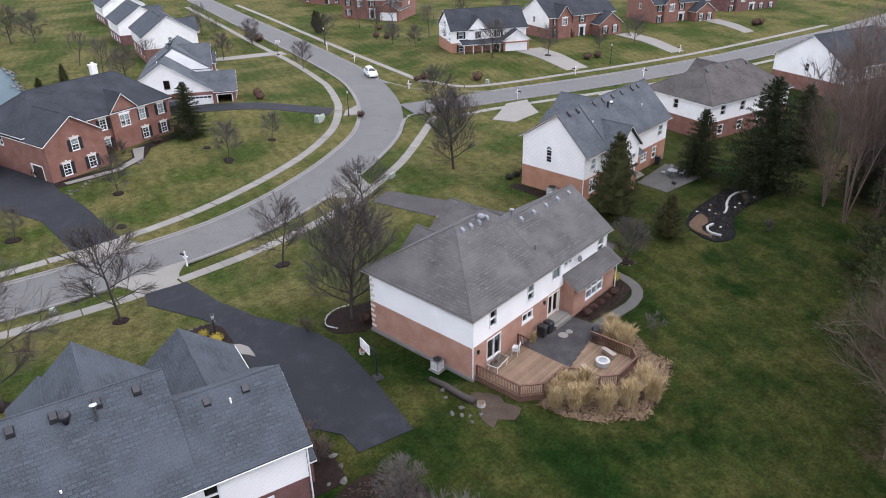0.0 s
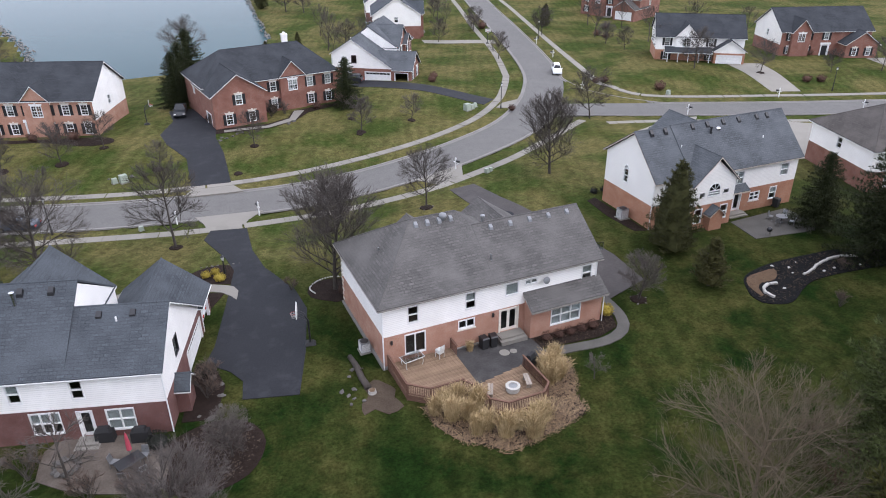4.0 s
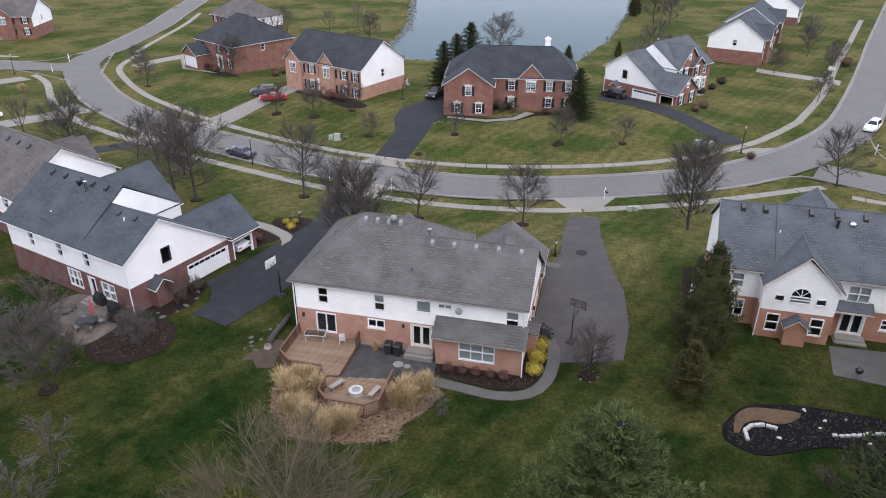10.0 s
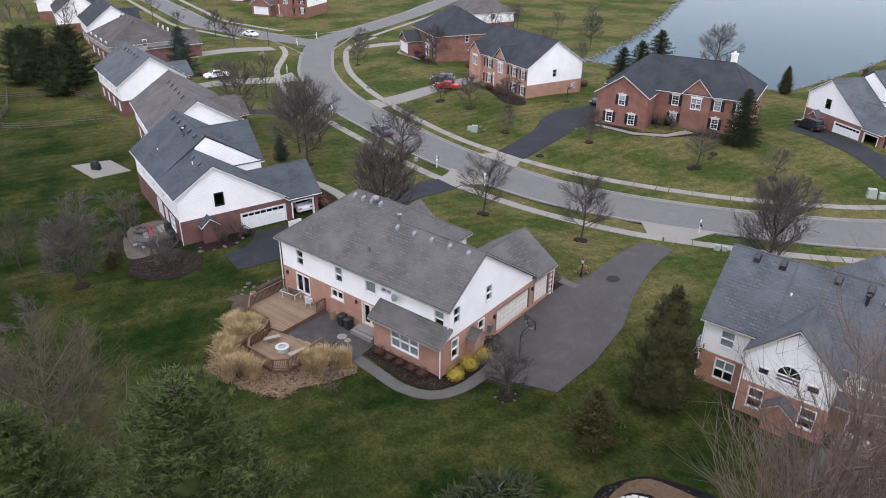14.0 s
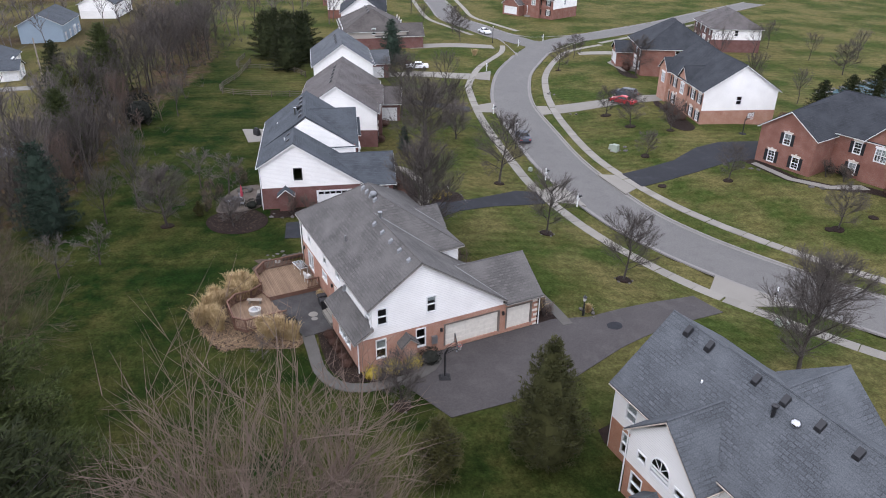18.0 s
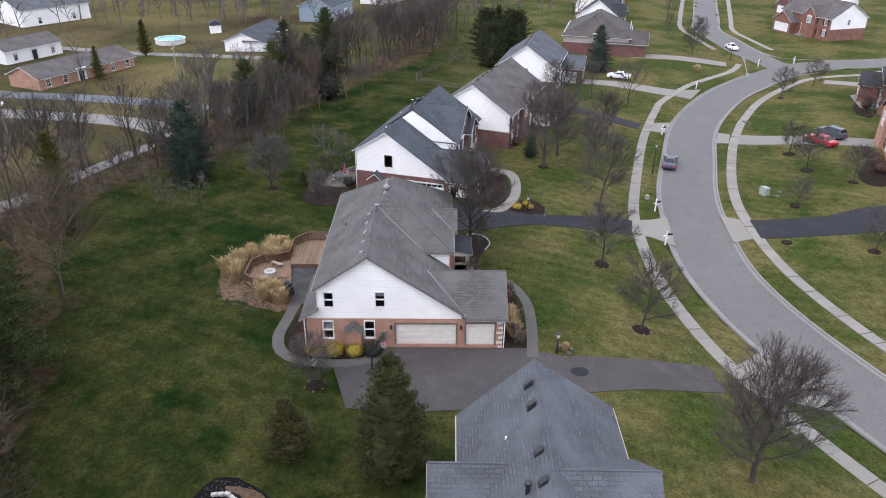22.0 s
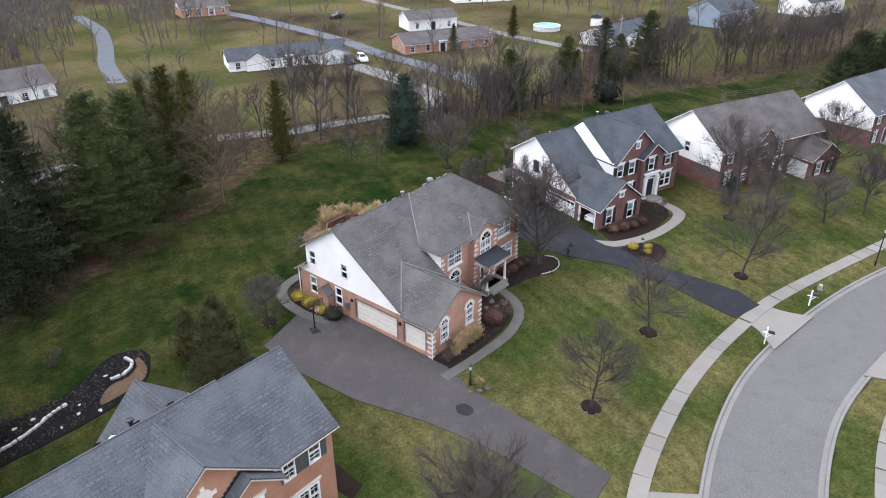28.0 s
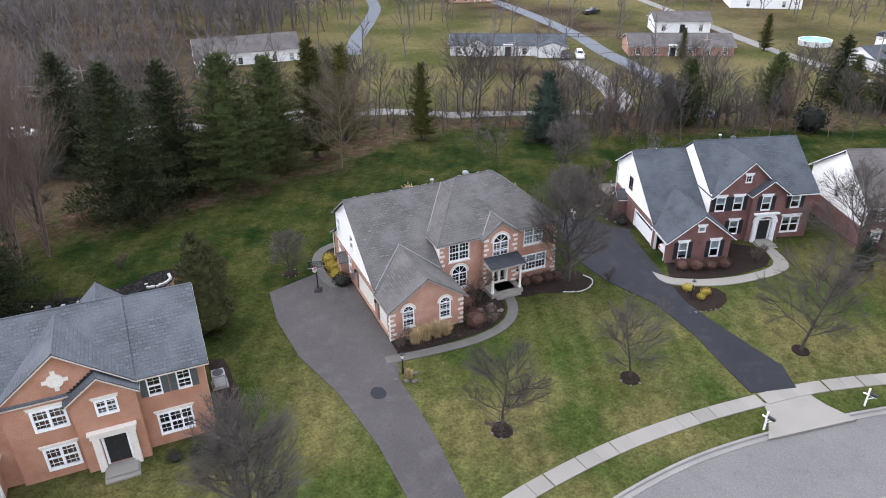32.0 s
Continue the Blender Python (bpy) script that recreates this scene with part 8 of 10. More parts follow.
def deck():
    d = thing("deck", Matrix(), "two-level timber deck with red-brown railings behind the house", "deck")
    upper = [(0.5, -0.2), (5.75, -0.2), (5.75, -4.95), (4.5, -5.25), (1.9, -5.25), (0.55, -4.1)]
    lower = [(4.6, -5.2), (9.85, -4.25), (9.95, -7.9), (9.1, -8.7), (6.3, -8.7), (5.3, -7.8), (5.25, -6.4)]
    for poly, z, step in ((upper, 0.16, 0.145), (lower, 0.02, 0.145)):
        y = min(p[1] for p in poly) + 0.07
        while y < max(p[1] for p in poly):
            s = row_span(poly, y)
            if s and s[1] - s[0] > 0.15:
                bm = bm_new()
                x0, x1, b = s[0], s[1], 0.008
                low = [(x0, y - 0.067, z - 0.035), (x1, y - 0.067, z - 0.035), (x1, y + 0.067, z - 0.035), (x0, y + 0.067, z - 0.035)]
                prism(bm, low, [(x0, y - 0.067 + b, z), (x1, y - 0.067 + b, z), (x1, y + 0.067 - b, z), (x0, y + 0.067 - b, z)])
                part("board", bm, WOOD, d)
            y += step
        bm = bm_new()
        ring = [Vector((x, y, 0)) for x, y in poly]
        prism(bm, [q + Vector((0, 0, -0.45)) for q in ring], [q + Vector((0, 0, z - 0.045)) for q in ring])
        part("deck_frame", bm, RAIL_WOOD, d)
    me = None
    runs = [([(0.5, -0.25), (0.55, -4.1), (1.9, -5.25), (4.5, -5.25)], 0.16), ([(4.5, -5.25), (5.25, -6.4), (5.3, -7.8), (6.3, -8.7), (9.1, -8.7), (9.95, -7.9), (9.88, -4.3)], 0.02), ([(5.75, -0.2), (5.75, -1.35)], 0.16)]
    for line, z in runs:
        for (x0, y0), (x1, y1) in zip(line, line[1:]):
            L = math.hypot(x1 - x0, y1 - y0)
            ux, uy = (x1 - x0) / L, (y1 - y0) / L
            P = lambda s, o, zz: (x0 + ux * s - uy * o, y0 + uy * s + ux * o, zz)
            for name, h0, h1, w in (("top_rail", 0.94, 0.98, 0.07), ("under_rail", 0.86, 0.93, 0.02), ("foot_rail", 0.08, 0.15, 0.02)):
                bm = bm_new()
                box(bm, 0, L, -w, w, z + h0, z + h1, P)
                part(name, bm, RAIL_WOOD, d)
            bm = bm_new()
            box(bm, -0.05, 0.05, -0.05, 0.05, -0.4, z + 0.94, P)
            part("post", bm, RAIL_WOOD, d)
            n = int(L / 0.135)
            for k in range(n):
                if me is None:
                    bm = bm_new()
                    box(bm, -0.018, 0.018, -0.018, 0.018, 0.1, 0.9)
                    me = bpy.data.meshes.new("baluster")
                    bm.to_mesh(me)
                    bm.free()
                    me.materials.append(RAIL_WOOD)
                b = new("baluster", me)
                b.parent = d
                b.matrix_basis = pose(*P((k + 0.6) * 0.135, 0.045, z), 0, 0, math.degrees(math.atan2(uy, ux)))
    return d


deck()


def bench(x, y, z, rot, L=1.3):
    b = thing("bench", pose(x, y, z, 0, 0, rot), "low weathered timber bench on the deck", "bench", "deck benches")
    for k in range(2):
        bm = bm_new()
        box(bm, -L / 2, L / 2, -0.2 + k * 0.21, -0.01 + k * 0.21, 0.40, 0.44)
        part("seat_plank", bm, GREY_WOOD, b)
    for s in (-L / 2 + 0.15, L / 2 - 0.2):
        bm = bm_new()
        box(bm, s, s + 0.06, -0.18, 0.18, 0.0, 0.40)
        part("leg", bm, GREY_WOOD, b)


bench(9.1, -6.4, 0.02, 75)
bench(6.1, -6.3, 0.02, 62)
fp = thing("fire_pit", pose(7.75, -6.65, 0.02), "round white stone-clad fire pit on the deck", "fire pit")
bm = bm_new()
lathe(bm, [(0.46, 0.0), (0.5, 0.05), (0.5, 0.36), (0.54, 0.38), (0.54, 0.46), (0.34, 0.47), (0.33, 0.40)], 22)
part("drum", bm, LIMEROCK, fp)
bm = bm_new()
lathe(bm, [(0.3, 0.40), (0.3, 0.43), (0.12, 0.46)], 18)
part("bowl", bm, GREY_METAL, fp)


def patio_table(x, y, z, rot, L, Wd, top, frame, label):
    t = thing("patio_table", pose(x, y, z, 0, 0, rot), label, "table")
    bm = bm_new()
    box(bm, -L / 2, L / 2, -Wd / 2, Wd / 2, 0.70, 0.725)
    part("tabletop", bm, top, t)
    bm = bm_new()
    for a, b in (((-L / 2, -Wd / 2), (L / 2, -Wd / 2)), ((L / 2, -Wd / 2), (L / 2, Wd / 2)), ((L / 2, Wd / 2), (-L / 2, Wd / 2)), ((-L / 2, Wd / 2), (-L / 2, -Wd / 2))):
        tube(bm, [(*a, 0.70), (*b, 0.70)], [0.025, 0.025], 6)
    part("rim", bm, frame, t)
    for sx in (-1, 1):
        for sy in (-1, 1):
            bm = bm_new()
            tube(bm, [(sx * L * 0.4, sy * Wd * 0.38, 0.69), (sx * L * 0.44, sy * Wd * 0.42, 0.3), (sx * L * 0.4, sy * Wd * 0.4, 0.0)], [0.022] * 3, 6)
            part("leg", bm, frame, t)


def patio_chair(x, y, z, rot, mat, label):
    c = thing("patio_chair", pose(x, y, z, 0, 0, rot), label, "chair", "patio chairs")
    bm = bm_new()
    box(bm, -0.24, 0.24, -0.24, 0.24, 0.40, 0.44)
    part("seat", bm, mat, c)
    bm = bm_new()
    prism(bm, [(-0.24, 0.2, 0.46), (0.24, 0.2, 0.46), (0.24, 0.24, 0.46), (-0.24, 0.24, 0.46)], [(-0.22, 0.32, 0.92), (0.22, 0.32, 0.92), (0.22, 0.35, 0.92), (-0.22, 0.35, 0.92)])
    part("backrest", bm, mat, c)
    for sx in (-0.22, 0.22):
        for sy in (-0.22, 0.22):
            bm = bm_new()
            tube(bm, [(sx, sy, 0.41), (sx * 1.08, sy * 1.08, 0)], [0.02, 0.02], 6)
            part("leg", bm, mat, c)


patio_table(2.2, -0.95, 0.16, 8, 1.7, 0.9, GLASS, PLASTIC, "glass-topped white metal table on the deck")
for k in range(3):
    patio_chair(4.5, -0.9, 0.16 + 0.13 * k, 200, PLASTIC, "white resin chair in a stack on the deck")


def wheelie_bin(x, y, rot, z=None):
    b = thing("wheelie_bin", pose(x, y, (lie(x, y) + 0.09) if z is None else z, 0, 0, rot), "black wheeled rubbish bin beside the back wall", "bin", "wheeled bins")
    bm = bm_new()
    prism(bm, [(-0.24, -0.28, 0.03), (0.24, -0.28, 0.03), (0.24, 0.28, 0.03), (-0.24, 0.28, 0.03)], [(-0.3, -0.36, 0.98), (0.3, -0.36, 0.98), (0.3, 0.36, 0.98), (-0.3, 0.36, 0.98)])
    part("body", bm, RUBBER, b)
    bm = bm_new()
    prism(bm, [(-0.32, -0.38, 0.985), (0.32, -0.38, 0.985), (0.32, 0.40, 0.985), (-0.32, 0.40, 0.985)], [(-0.26, -0.3, 1.08), (0.26, -0.3, 1.08), (0.26, 0.34, 1.05), (-0.26, 0.34, 1.05)])
    part("lid", bm, BLACK, b)
    for s in (-0.27, 0.27):
        bm = bm_new()
        lathe(bm, [(0.02, -0.03), (0.11, -0.03), (0.11, 0.03), (0.02, 0.03)], 12)
        bmesh.ops.transform(bm, matrix=pose(s, 0.3, 0.11, 0, 90, 0), verts=bm.verts)
        part("wheel", bm, RUBBER, b)


wheelie_bin(8.4, -0.75, 4)
wheelie_bin(9.2, -0.8, -6)
wheelie_bin(51.3, 10.3, 10)


def covered_grill(x, y, rot, z, label):
    g = thing("covered_grill", pose(x, y, z, 0, 0, rot), label, "grill")
    bm = bm_new()
    prism(bm, [(-0.6, -0.3, 0.02), (0.6, -0.3, 0.02), (0.62, 0.3, 0.02), (-0.62, 0.3, 0.02)], [(-0.58, -0.28, 0.85), (0.58, -0.28, 0.85), (0.58, 0.28, 0.85), (-0.58, 0.28, 0.85)])
    part("cover", bm, RUBBER, g)
    bm = bm_new()
    prism(bm, [(-0.4, -0.27, 0.85), (0.4, -0.27, 0.85), (0.4, 0.27, 0.85), (-0.4, 0.27, 0.85)], [(-0.36, -0.12, 1.13), (0.36, -0.12, 1.13), (0.36, 0.16, 1.13), (-0.36, 0.16, 1.13)])
    part("hood", bm, RUBBER, g)


covered_grill(10.6, -4.3, 30, -0.27, "gas grill under a black cover on the patio")
wt = thing("well_cover", pose(9.6, -2.0, -0.255), "pale worn concrete patch on the patio", "patch")
for x, y, s in ((0, 0, 1), (0.75, -0.1, 0.7)):
    bm = bm_new()
    lathe(bm, [(0.42 * s, 0.0), (0.42 * s, 0.015), (0.3 * s, 0.02)], 14, x, y)
    part("stain", bm, CONCRETE, wt)

log_ = thing("felled_log", pose(-1.75, 1.6, lie(-1.75, 0) + 0.2, 0, 0, 0), "grey felled log lying on the lawn", "log")
bm = bm_new()
tube(bm, [(0.0, 0.8, 0), (0.1, -0.6, 0.02), (0.02, -2.2, 0), (0.1, -3.4, 0.0)], [0.2, 0.23, 0.25, 0.27], 12)
part("trunk", bm, BARK, log_, smooth=True)
bm = bm_new()
tube(bm, [(0.05, -1.2, 0.1), (0.35, -1.5, 0.35)], [0.07, 0.05], 7)
part("branch_stub", bm, BARK, log_)
st = thing("tree_stump", pose(-1.5, -2.3, lie(-1.5, -2.3)), "freshly cut pale tree stump", "stump")
bm = bm_new()
lathe(bm, [(0.36, -0.05), (0.3, 0.1), (0.27, 0.28)], 14)
part("bark", bm, BIRCH, st)
bm = bm_new()
lathe(bm, [(0.24, 0.282), (0.24, 0.292)], 14)
part("cut_face", bm, STRAW_BED, st)


def rock_mesh(seed, s):
    rng = random.Random(seed)
    bm = bmesh.new()
    bmesh.ops.create_icosphere(bm, subdivisions=2, radius=1)
    o = Vector((rng.uniform(0, 90), rng.uniform(0, 90), 0))
    for v in bm.verts:
        k = 0.85 + 0.45 * noise.noise(v.co * 1.1 + o)
        v.co = Vector((v.co.x * s[0] * k, v.co.y * s[1] * k, v.co.z * s[2] * k))
    me = bpy.data.meshes.new("rock")
    bm.to_mesh(me)
    bm.free()
    return me


ROCKS = [rock_mesh(k, (0.3 + 0.06 * k, 0.24 + 0.03 * k, 0.17 + 0.02 * k)) for k in range(5)]
PALE_ROCKS = [rock_mesh(k + 20, (0.3 + 0.06 * k, 0.24 + 0.03 * k, 0.17 + 0.02 * k)) for k in range(4)]
for me in ROCKS:
    me.materials.append(ROCK)
for me in PALE_ROCKS:
    me.materials.append(LIMEROCK)
rr = random.Random(5)


def rocks(spots, pale, label, scale=1.0):
    for x, y in spots:
        ob = new("rock", rr.choice(PALE_ROCKS if pale else ROCKS))
        s = scale * rr.uniform(0.7, 1.25)
        ob.matrix_world = pose(x, y, lie(x, y) + 0.06 * s, rr.uniform(-10, 10), rr.uniform(-10, 10), rr.uniform(0, 360)) @ Matrix.Scale(s, 4)
        tagged(ob, label, "rock", "garden rocks")


rocks([(-2.6, -1.4), (-3.2, -1.9), (-2.9, -2.4), (-3.5, -1.3), (-2.3, -2.9), (-3.3, -2.9), (-2.0, 0.9), (-2.5, 0.2)], False, "rough grey fieldstone by the felled log", 0.65)
rocks([(41.1, -1.0), (40.6, -1.9), (42.6, -0.5), (37.6, -3.7), (43.6, -2.9), (44.9, -2.9), (47.5, -3.6), (39.9, -0.1)], True, "pale limestone boulder in the black bed", 0.6)
rocks([(-7.0 - 0.5 * k, 22.2 + 0.1 * k) for k in range(8)], False, "pale edging stone beside the mulch bed", 0.34)
rocks([(-12.6, -0.2), (-11.9, 0.9), (-11.6, 2.0), (-11.4, 3.3), (-11.9, 4.4), (-13.4, 0.3)], False, "tan boulder beside the brick wall", 0.6)
rocks([(-0.5, 62.4), (-1.2, 61.6), (-2.2, 61.0), (-3.2, 60.4), (0.3, 62.9), (-2.8, 61.6), (8.6, 65.0), (7.6, 64.2)], False, "grey boulder in a front bed", 0.9)
rocks([(-15.6, 53.4), (-16.4, 52.8), (-17.6, 53.2), (-18.4, 53.9), (-17.0, 54.4), (-35.2, 58.6), (-36.0, 58.0), (-48.4, 63.0), (-49.4, 62.4), (-50.2, 63.2)], False, "tan boulder on a front lawn", 0.9)
rocks([(9.4, 14.6), (9.0, 13.8), (10.2, 14.0), (10.6, 15.4), (8.6, 14.9), (20.0, 20.6), (19.4, 20.9), (20.6, 20.2), (19.0, 20.0)], False, "tan fieldstone in the front bed", 0.8)


def block_mesh(seed):
    """A squared walling stone with worn corners."""
    rng = random.Random(seed)
    bm = bm_new()
    box(bm, -0.2, 0.2, -0.13, 0.13, -0.1, 0.12)
    for v in bm.verts:
        v.co += Vector((rng.gauss(0, 0.018), rng.gauss(0, 0.018), rng.gauss(0, 0.01)))
    bmesh.ops.bevel(bm, geom=bm.edges[:], offset=0.025, segments=1, affect="EDGES")
    bmesh.ops.recalc_face_normals(bm, faces=bm.faces)
    me = bpy.data.meshes.new("stone")
    bm.to_mesh(me)
    bm.free()
    me.materials.append(LIMEROCK)
    return me


BLOCKS = [block_mesh(k) for k in range(4)]


def stone_arc(pts, label, size=1.0):
    """A low dry wall of pale squared stones along a curve."""
    t = thing("stone_edging", Matrix(), label, "stone edging")
    line = smooth_line(pts, 0.12)
    last = None
    for p, q in zip(line, line[1:]):
        if last is not None and (p - last).length < 0.34 * size:
            continue
        last = p
        ob = new("stone", rr.choice(BLOCKS))
        ob.parent = t
        a = math.degrees(math.atan2(q.y - p.y, q.x - p.x)) + rr.gauss(0, 4)
        ob.matrix_basis = pose(p.x + rr.gauss(0, 0.02), p.y + rr.gauss(0, 0.02), lie(p.x, p.y) + 0.15, 0, 0, a) @ Matrix.Scale(size * rr.uniform(0.9, 1.06), 4)


stone_arc([(35.4, -4.4), (35.35, -3.7), (35.8, -3.05), (36.6, -2.7), (37.3, -2.75), (37.8, -3.0)], "crescent wall of white stones in the black bed")
stone_arc([(41.4, -2.6), (42.5, -2.4), (43.5, -1.95), (44.6, -1.65), (46.0, -1.4), (47.6, -1.5), (49.0, -2.2)], "winding line of pale stones in the black bed", 0.9)
stone_arc([(-1.7, 13.0), (-2.0, 13.9), (-1.2, 14.9), (0.2, 15.3), (1.8, 14.7)], "pale stone edging round a tree bed", 0.42)


def hoop(x, y, rot, z, dark=True, glass=False, label="freestanding basketball hoop on a black pole beside the driveway"):
    g = thing("basketball_hoop", pose(x, y, z, 0, 0, rot), label, "basketball hoop", "basketball hoops")
    bm = bm_new()
    prism(bm, [(-0.35, -0.55, 0), (0.35, -0.55, 0), (0.4, 0.35, 0), (-0.4, 0.35, 0)], [(-0.22, -0.4, 0.22), (0.22, -0.4, 0.22), (0.25, 0.2, 0.22), (-0.25, 0.2, 0.22)])
    part("base", bm, RUBBER, g)
    bm = bm_new()
    tube(bm, [(0, -0.1, 0.2), (0, -0.1, 2.3), (0, 0.15, 2.75)], [0.07, 0.07, 0.06], 8)
    part("pole", bm, BLACK, g)
    bm = bm_new()
    for z0, z1 in ((2.3, 2.75), (2.75, 3.2)):
        for s in (-0.2, 0.2):
            tube(bm, [(s * 0.4, 0.0, z0), (s, 0.66, z1)], [0.025, 0.025], 6)
    part("arm", bm, BLACK, g)
    bm = bm_new()
    box(bm, -0.66, 0.66, 0.68, 0.72, 2.85, 3.6)
    part("backboard", bm, GLASS if glass else PLASTIC, g)
    bm = bm_new()
    for a, b in (((-0.68, 2.83), (0.68, 2.83)), ((0.68, 2.83), (0.68, 3.62)), ((0.68, 3.62), (-0.68, 3.62)), ((-0.68, 3.62), (-0.68, 2.83)), ((-0.3, 3.0), (0.3, 3.0)), ((-0.3, 3.0), (-0.3, 3.4)), ((0.3, 3.0), (0.3, 3.4)), ((-0.3, 3.4), (0.3, 3.4))):
        tube(bm, [(a[0], 0.735, a[1]), (b[0], 0.735, b[1])], [0.022, 0.022], 5)
    part("board_frame", bm, BLACK if dark else WHITE, g)
    bm = bm_new()
    pts = [(0.23 * math.cos(k * math.pi / 8), 0.98 + 0.23 * math.sin(k * math.pi / 8), 3.0) for k in range(17)]
    tube(bm, pts, [0.016] * 17, 5, cap=False)
    part("rim", bm, RED_PAINT, g)
    bm = bm_new()
    for k in range(10):
        a, b = k * math.pi / 5, (k + 1) * math.pi / 5
        tube(bm, [(0.23 * math.cos(a), 0.98 + 0.23 * math.sin(a), 2.99), (0.14 * math.cos(b), 0.98 + 0.14 * math.sin(b), 2.6)], [0.008, 0.008], 4)
        tube(bm, [(0.23 * math.cos(b), 0.98 + 0.23 * math.sin(b), 2.99), (0.14 * math.cos(a), 0.98 + 0.14 * math.sin(a), 2.6)], [0.008, 0.008], 4)
    part("net", bm, PLASTIC, g)


RED_PAINT = plain_mat("red_paint", (0.45, 0.03, 0.025), 0.4)
hoop(-4.15, 5.7, 75, lie(-4.1, 5.7), dark=False)
hoop(22.7, 4.6, -20, lie(22.7, 4.6) + 0.05, glass=True)
hoop(-12.2, 73.4, -90, lie(-12.2, 73.4))
hoop(66.5, 112, 160, lie(66.5, 112))


def ac_unit(x, y, rot, s=1.0):
    a = thing("air_conditioner", pose(x, y, lie(x, y), 0, 0, rot) @ Matrix.Scale(s, 4), "grey outdoor air conditioner beside the wall", "air conditioner", "air conditioners")
    bm = bm_new()
    box(bm, -0.5, 0.5, -0.5, 0.5, -0.1, 0.06)
    part("pad", bm, CONCRETE, a)
    bm = bm_new()
    box(bm, -0.38, 0.38, -0.38, 0.38, 0.06, 0.95)
    part("case", bm, GREY_METAL, a)
    bm = bm_new()
    for z in range(12):
        for sx, sy, wx, wy in ((0.385, 0, 0.012, 0.34), (-0.385, 0, 0.012, 0.34), (0, 0.385, 0.34, 0.012), (0, -0.385, 0.34, 0.012)):
            box(bm, sx - wx, sx + wx, sy - wy, sy + wy, 0.14 + z * 0.062, 0.165 + z * 0.062)
    part("louvres", bm, PLASTIC, a)
    bm = bm_new()
    lathe(bm, [(0.33, 0.95), (0.33, 0.985), (0.1, 0.99)], 16)
    part("fan_grille", bm, BLACK, a)


ac_unit(-0.35, 2.9, 0)
ac_unit(33.4, 14.9, 0, 1.25)


def mailbox(x, y, rot, two=False):
    m = thing("mailbox", pose(x, y, lie(x, y), 0, 0, rot), "white-posted mailbox with a black box at the kerb", "mailbox", "mailboxes")
    bm = bm_new()
    box(bm, -0.06, 0.06, -0.06, 0.06, -0.2, 1.55)
    prism(bm, [(-0.08, -0.08, 1.55), (0.08, -0.08, 1.55), (0.08, 0.08, 1.55), (-0.08, 0.08, 1.55)], [(-0.01, -0.01, 1.68), (0.01, -0.01, 1.68), (0.01, 0.01, 1.68), (-0.01, 0.01, 1.68)])
    part("post", bm, WHITE, m)
    bm = bm_new()
    box(bm, -0.05, 0.05, -0.62, 0.35, 1.0, 1.08)
    prism(bm, [(-0.03, -0.06, 0.6), (0.03, -0.06, 0.6), (0.03, 0.0, 0.6), (-0.03, 0.0, 0.6)], [(-0.03, -0.48, 1.0), (0.03, -0.48, 1.0), (0.03, -0.4, 1.0), (-0.03, -0.4, 1.0)])
    part("arm", bm, WHITE, m)
    bm = bm_new()
    ring = [(-0.11, 0.0), (0.11, 0.0), (0.11, 0.14)] + [(0.11 * math.cos(k * math.pi / 6), 0.14 + 0.11 * math.sin(k * math.pi / 6)) for k in range(1, 6)] + [(-0.11, 0.14)]
    prism(bm, [(x_, -0.64, 1.085 + z_) for x_, z_ in ring], [(x_, -0.1, 1.085 + z_) for x_, z_ in ring])
    part("box", bm, BLACK, m)


for x, y, rot in ((-2.6, 35.3, 10), (-11.6, 36.6, 20), (24.3, 38.95, 205), (-42.4, 46.2, 25), (-72.3, 61.6, 35), (-93.2, 82.6, 30), (62.9, 66.6, 240), (70.8, 47.0, 200), (93.0, 48.6, 20), (100.6, 37.4, 200), (77.4, 107.5, 75), (125.5, 41.2, 20), (-97, 92.5, 100), (73, 93, 75)):
    mailbox(x, y, rot + 180)


def street_lamp(x, y, h=4.3):
    l = thing("street_lamp", pose(x, y, lie(x, y)), "black street lamp post with a white lantern", "street lamp", "street lamps")
    bm = bm_new()
    lathe(bm, [(0.12, -0.2), (0.12, 0.5), (0.075, 0.6), (0.055, h - 0.45), (0.09, h - 0.42)], 10)
    part("pole", bm, BLACK, l)
    bm = bm_new()
    lathe(bm, [(0.09, h - 0.418), (0.17, h - 0.05)], 8)
    part("lantern", bm, PLASTIC, l)
    bm = bm_new()
    lathe(bm, [(0.21, h - 0.048), (0.19, h), (0.05, h + 0.12), (0.015, h + 0.22)], 8)
    part("cap", bm, BLACK, l)


for x, y in ((-24.5, 39.8), (43.4, 61.9), (105.0, 47.4), (80.8, 112.4), (-99, 78.4)):
    street_lamp(x, y)
for x, y in ((19.9, 19.6), (-8.6, 20.4)):
    street_lamp(x, y, 1.9)


def utility_box(x, y, rot, s=1.0):
    u = thing("utility_box", pose(x, y, lie(x, y), 0, 0, rot) @ Matrix.Scale(s, 4), "pale grey-green utility cabinet on the lawn", "utility box", "utility boxes")
    bm = bm_new()
    box(bm, -0.45, 0.45, -0.4, 0.4, -0.1, 0.08)
    part("plinth", bm, CONCRETE, u)
    bm = bm_new()
    prism(bm, [(-0.4, -0.35, 0.08), (0.4, -0.35, 0.08), (0.4, 0.35, 0.08), (-0.4, 0.35, 0.08)], [(-0.38, -0.2, 0.85), (0.38, -0.2, 0.85), (0.38, 0.33, 0.85), (-0.38, 0.33, 0.85)])
    part("cabinet", bm, CABINET, u)


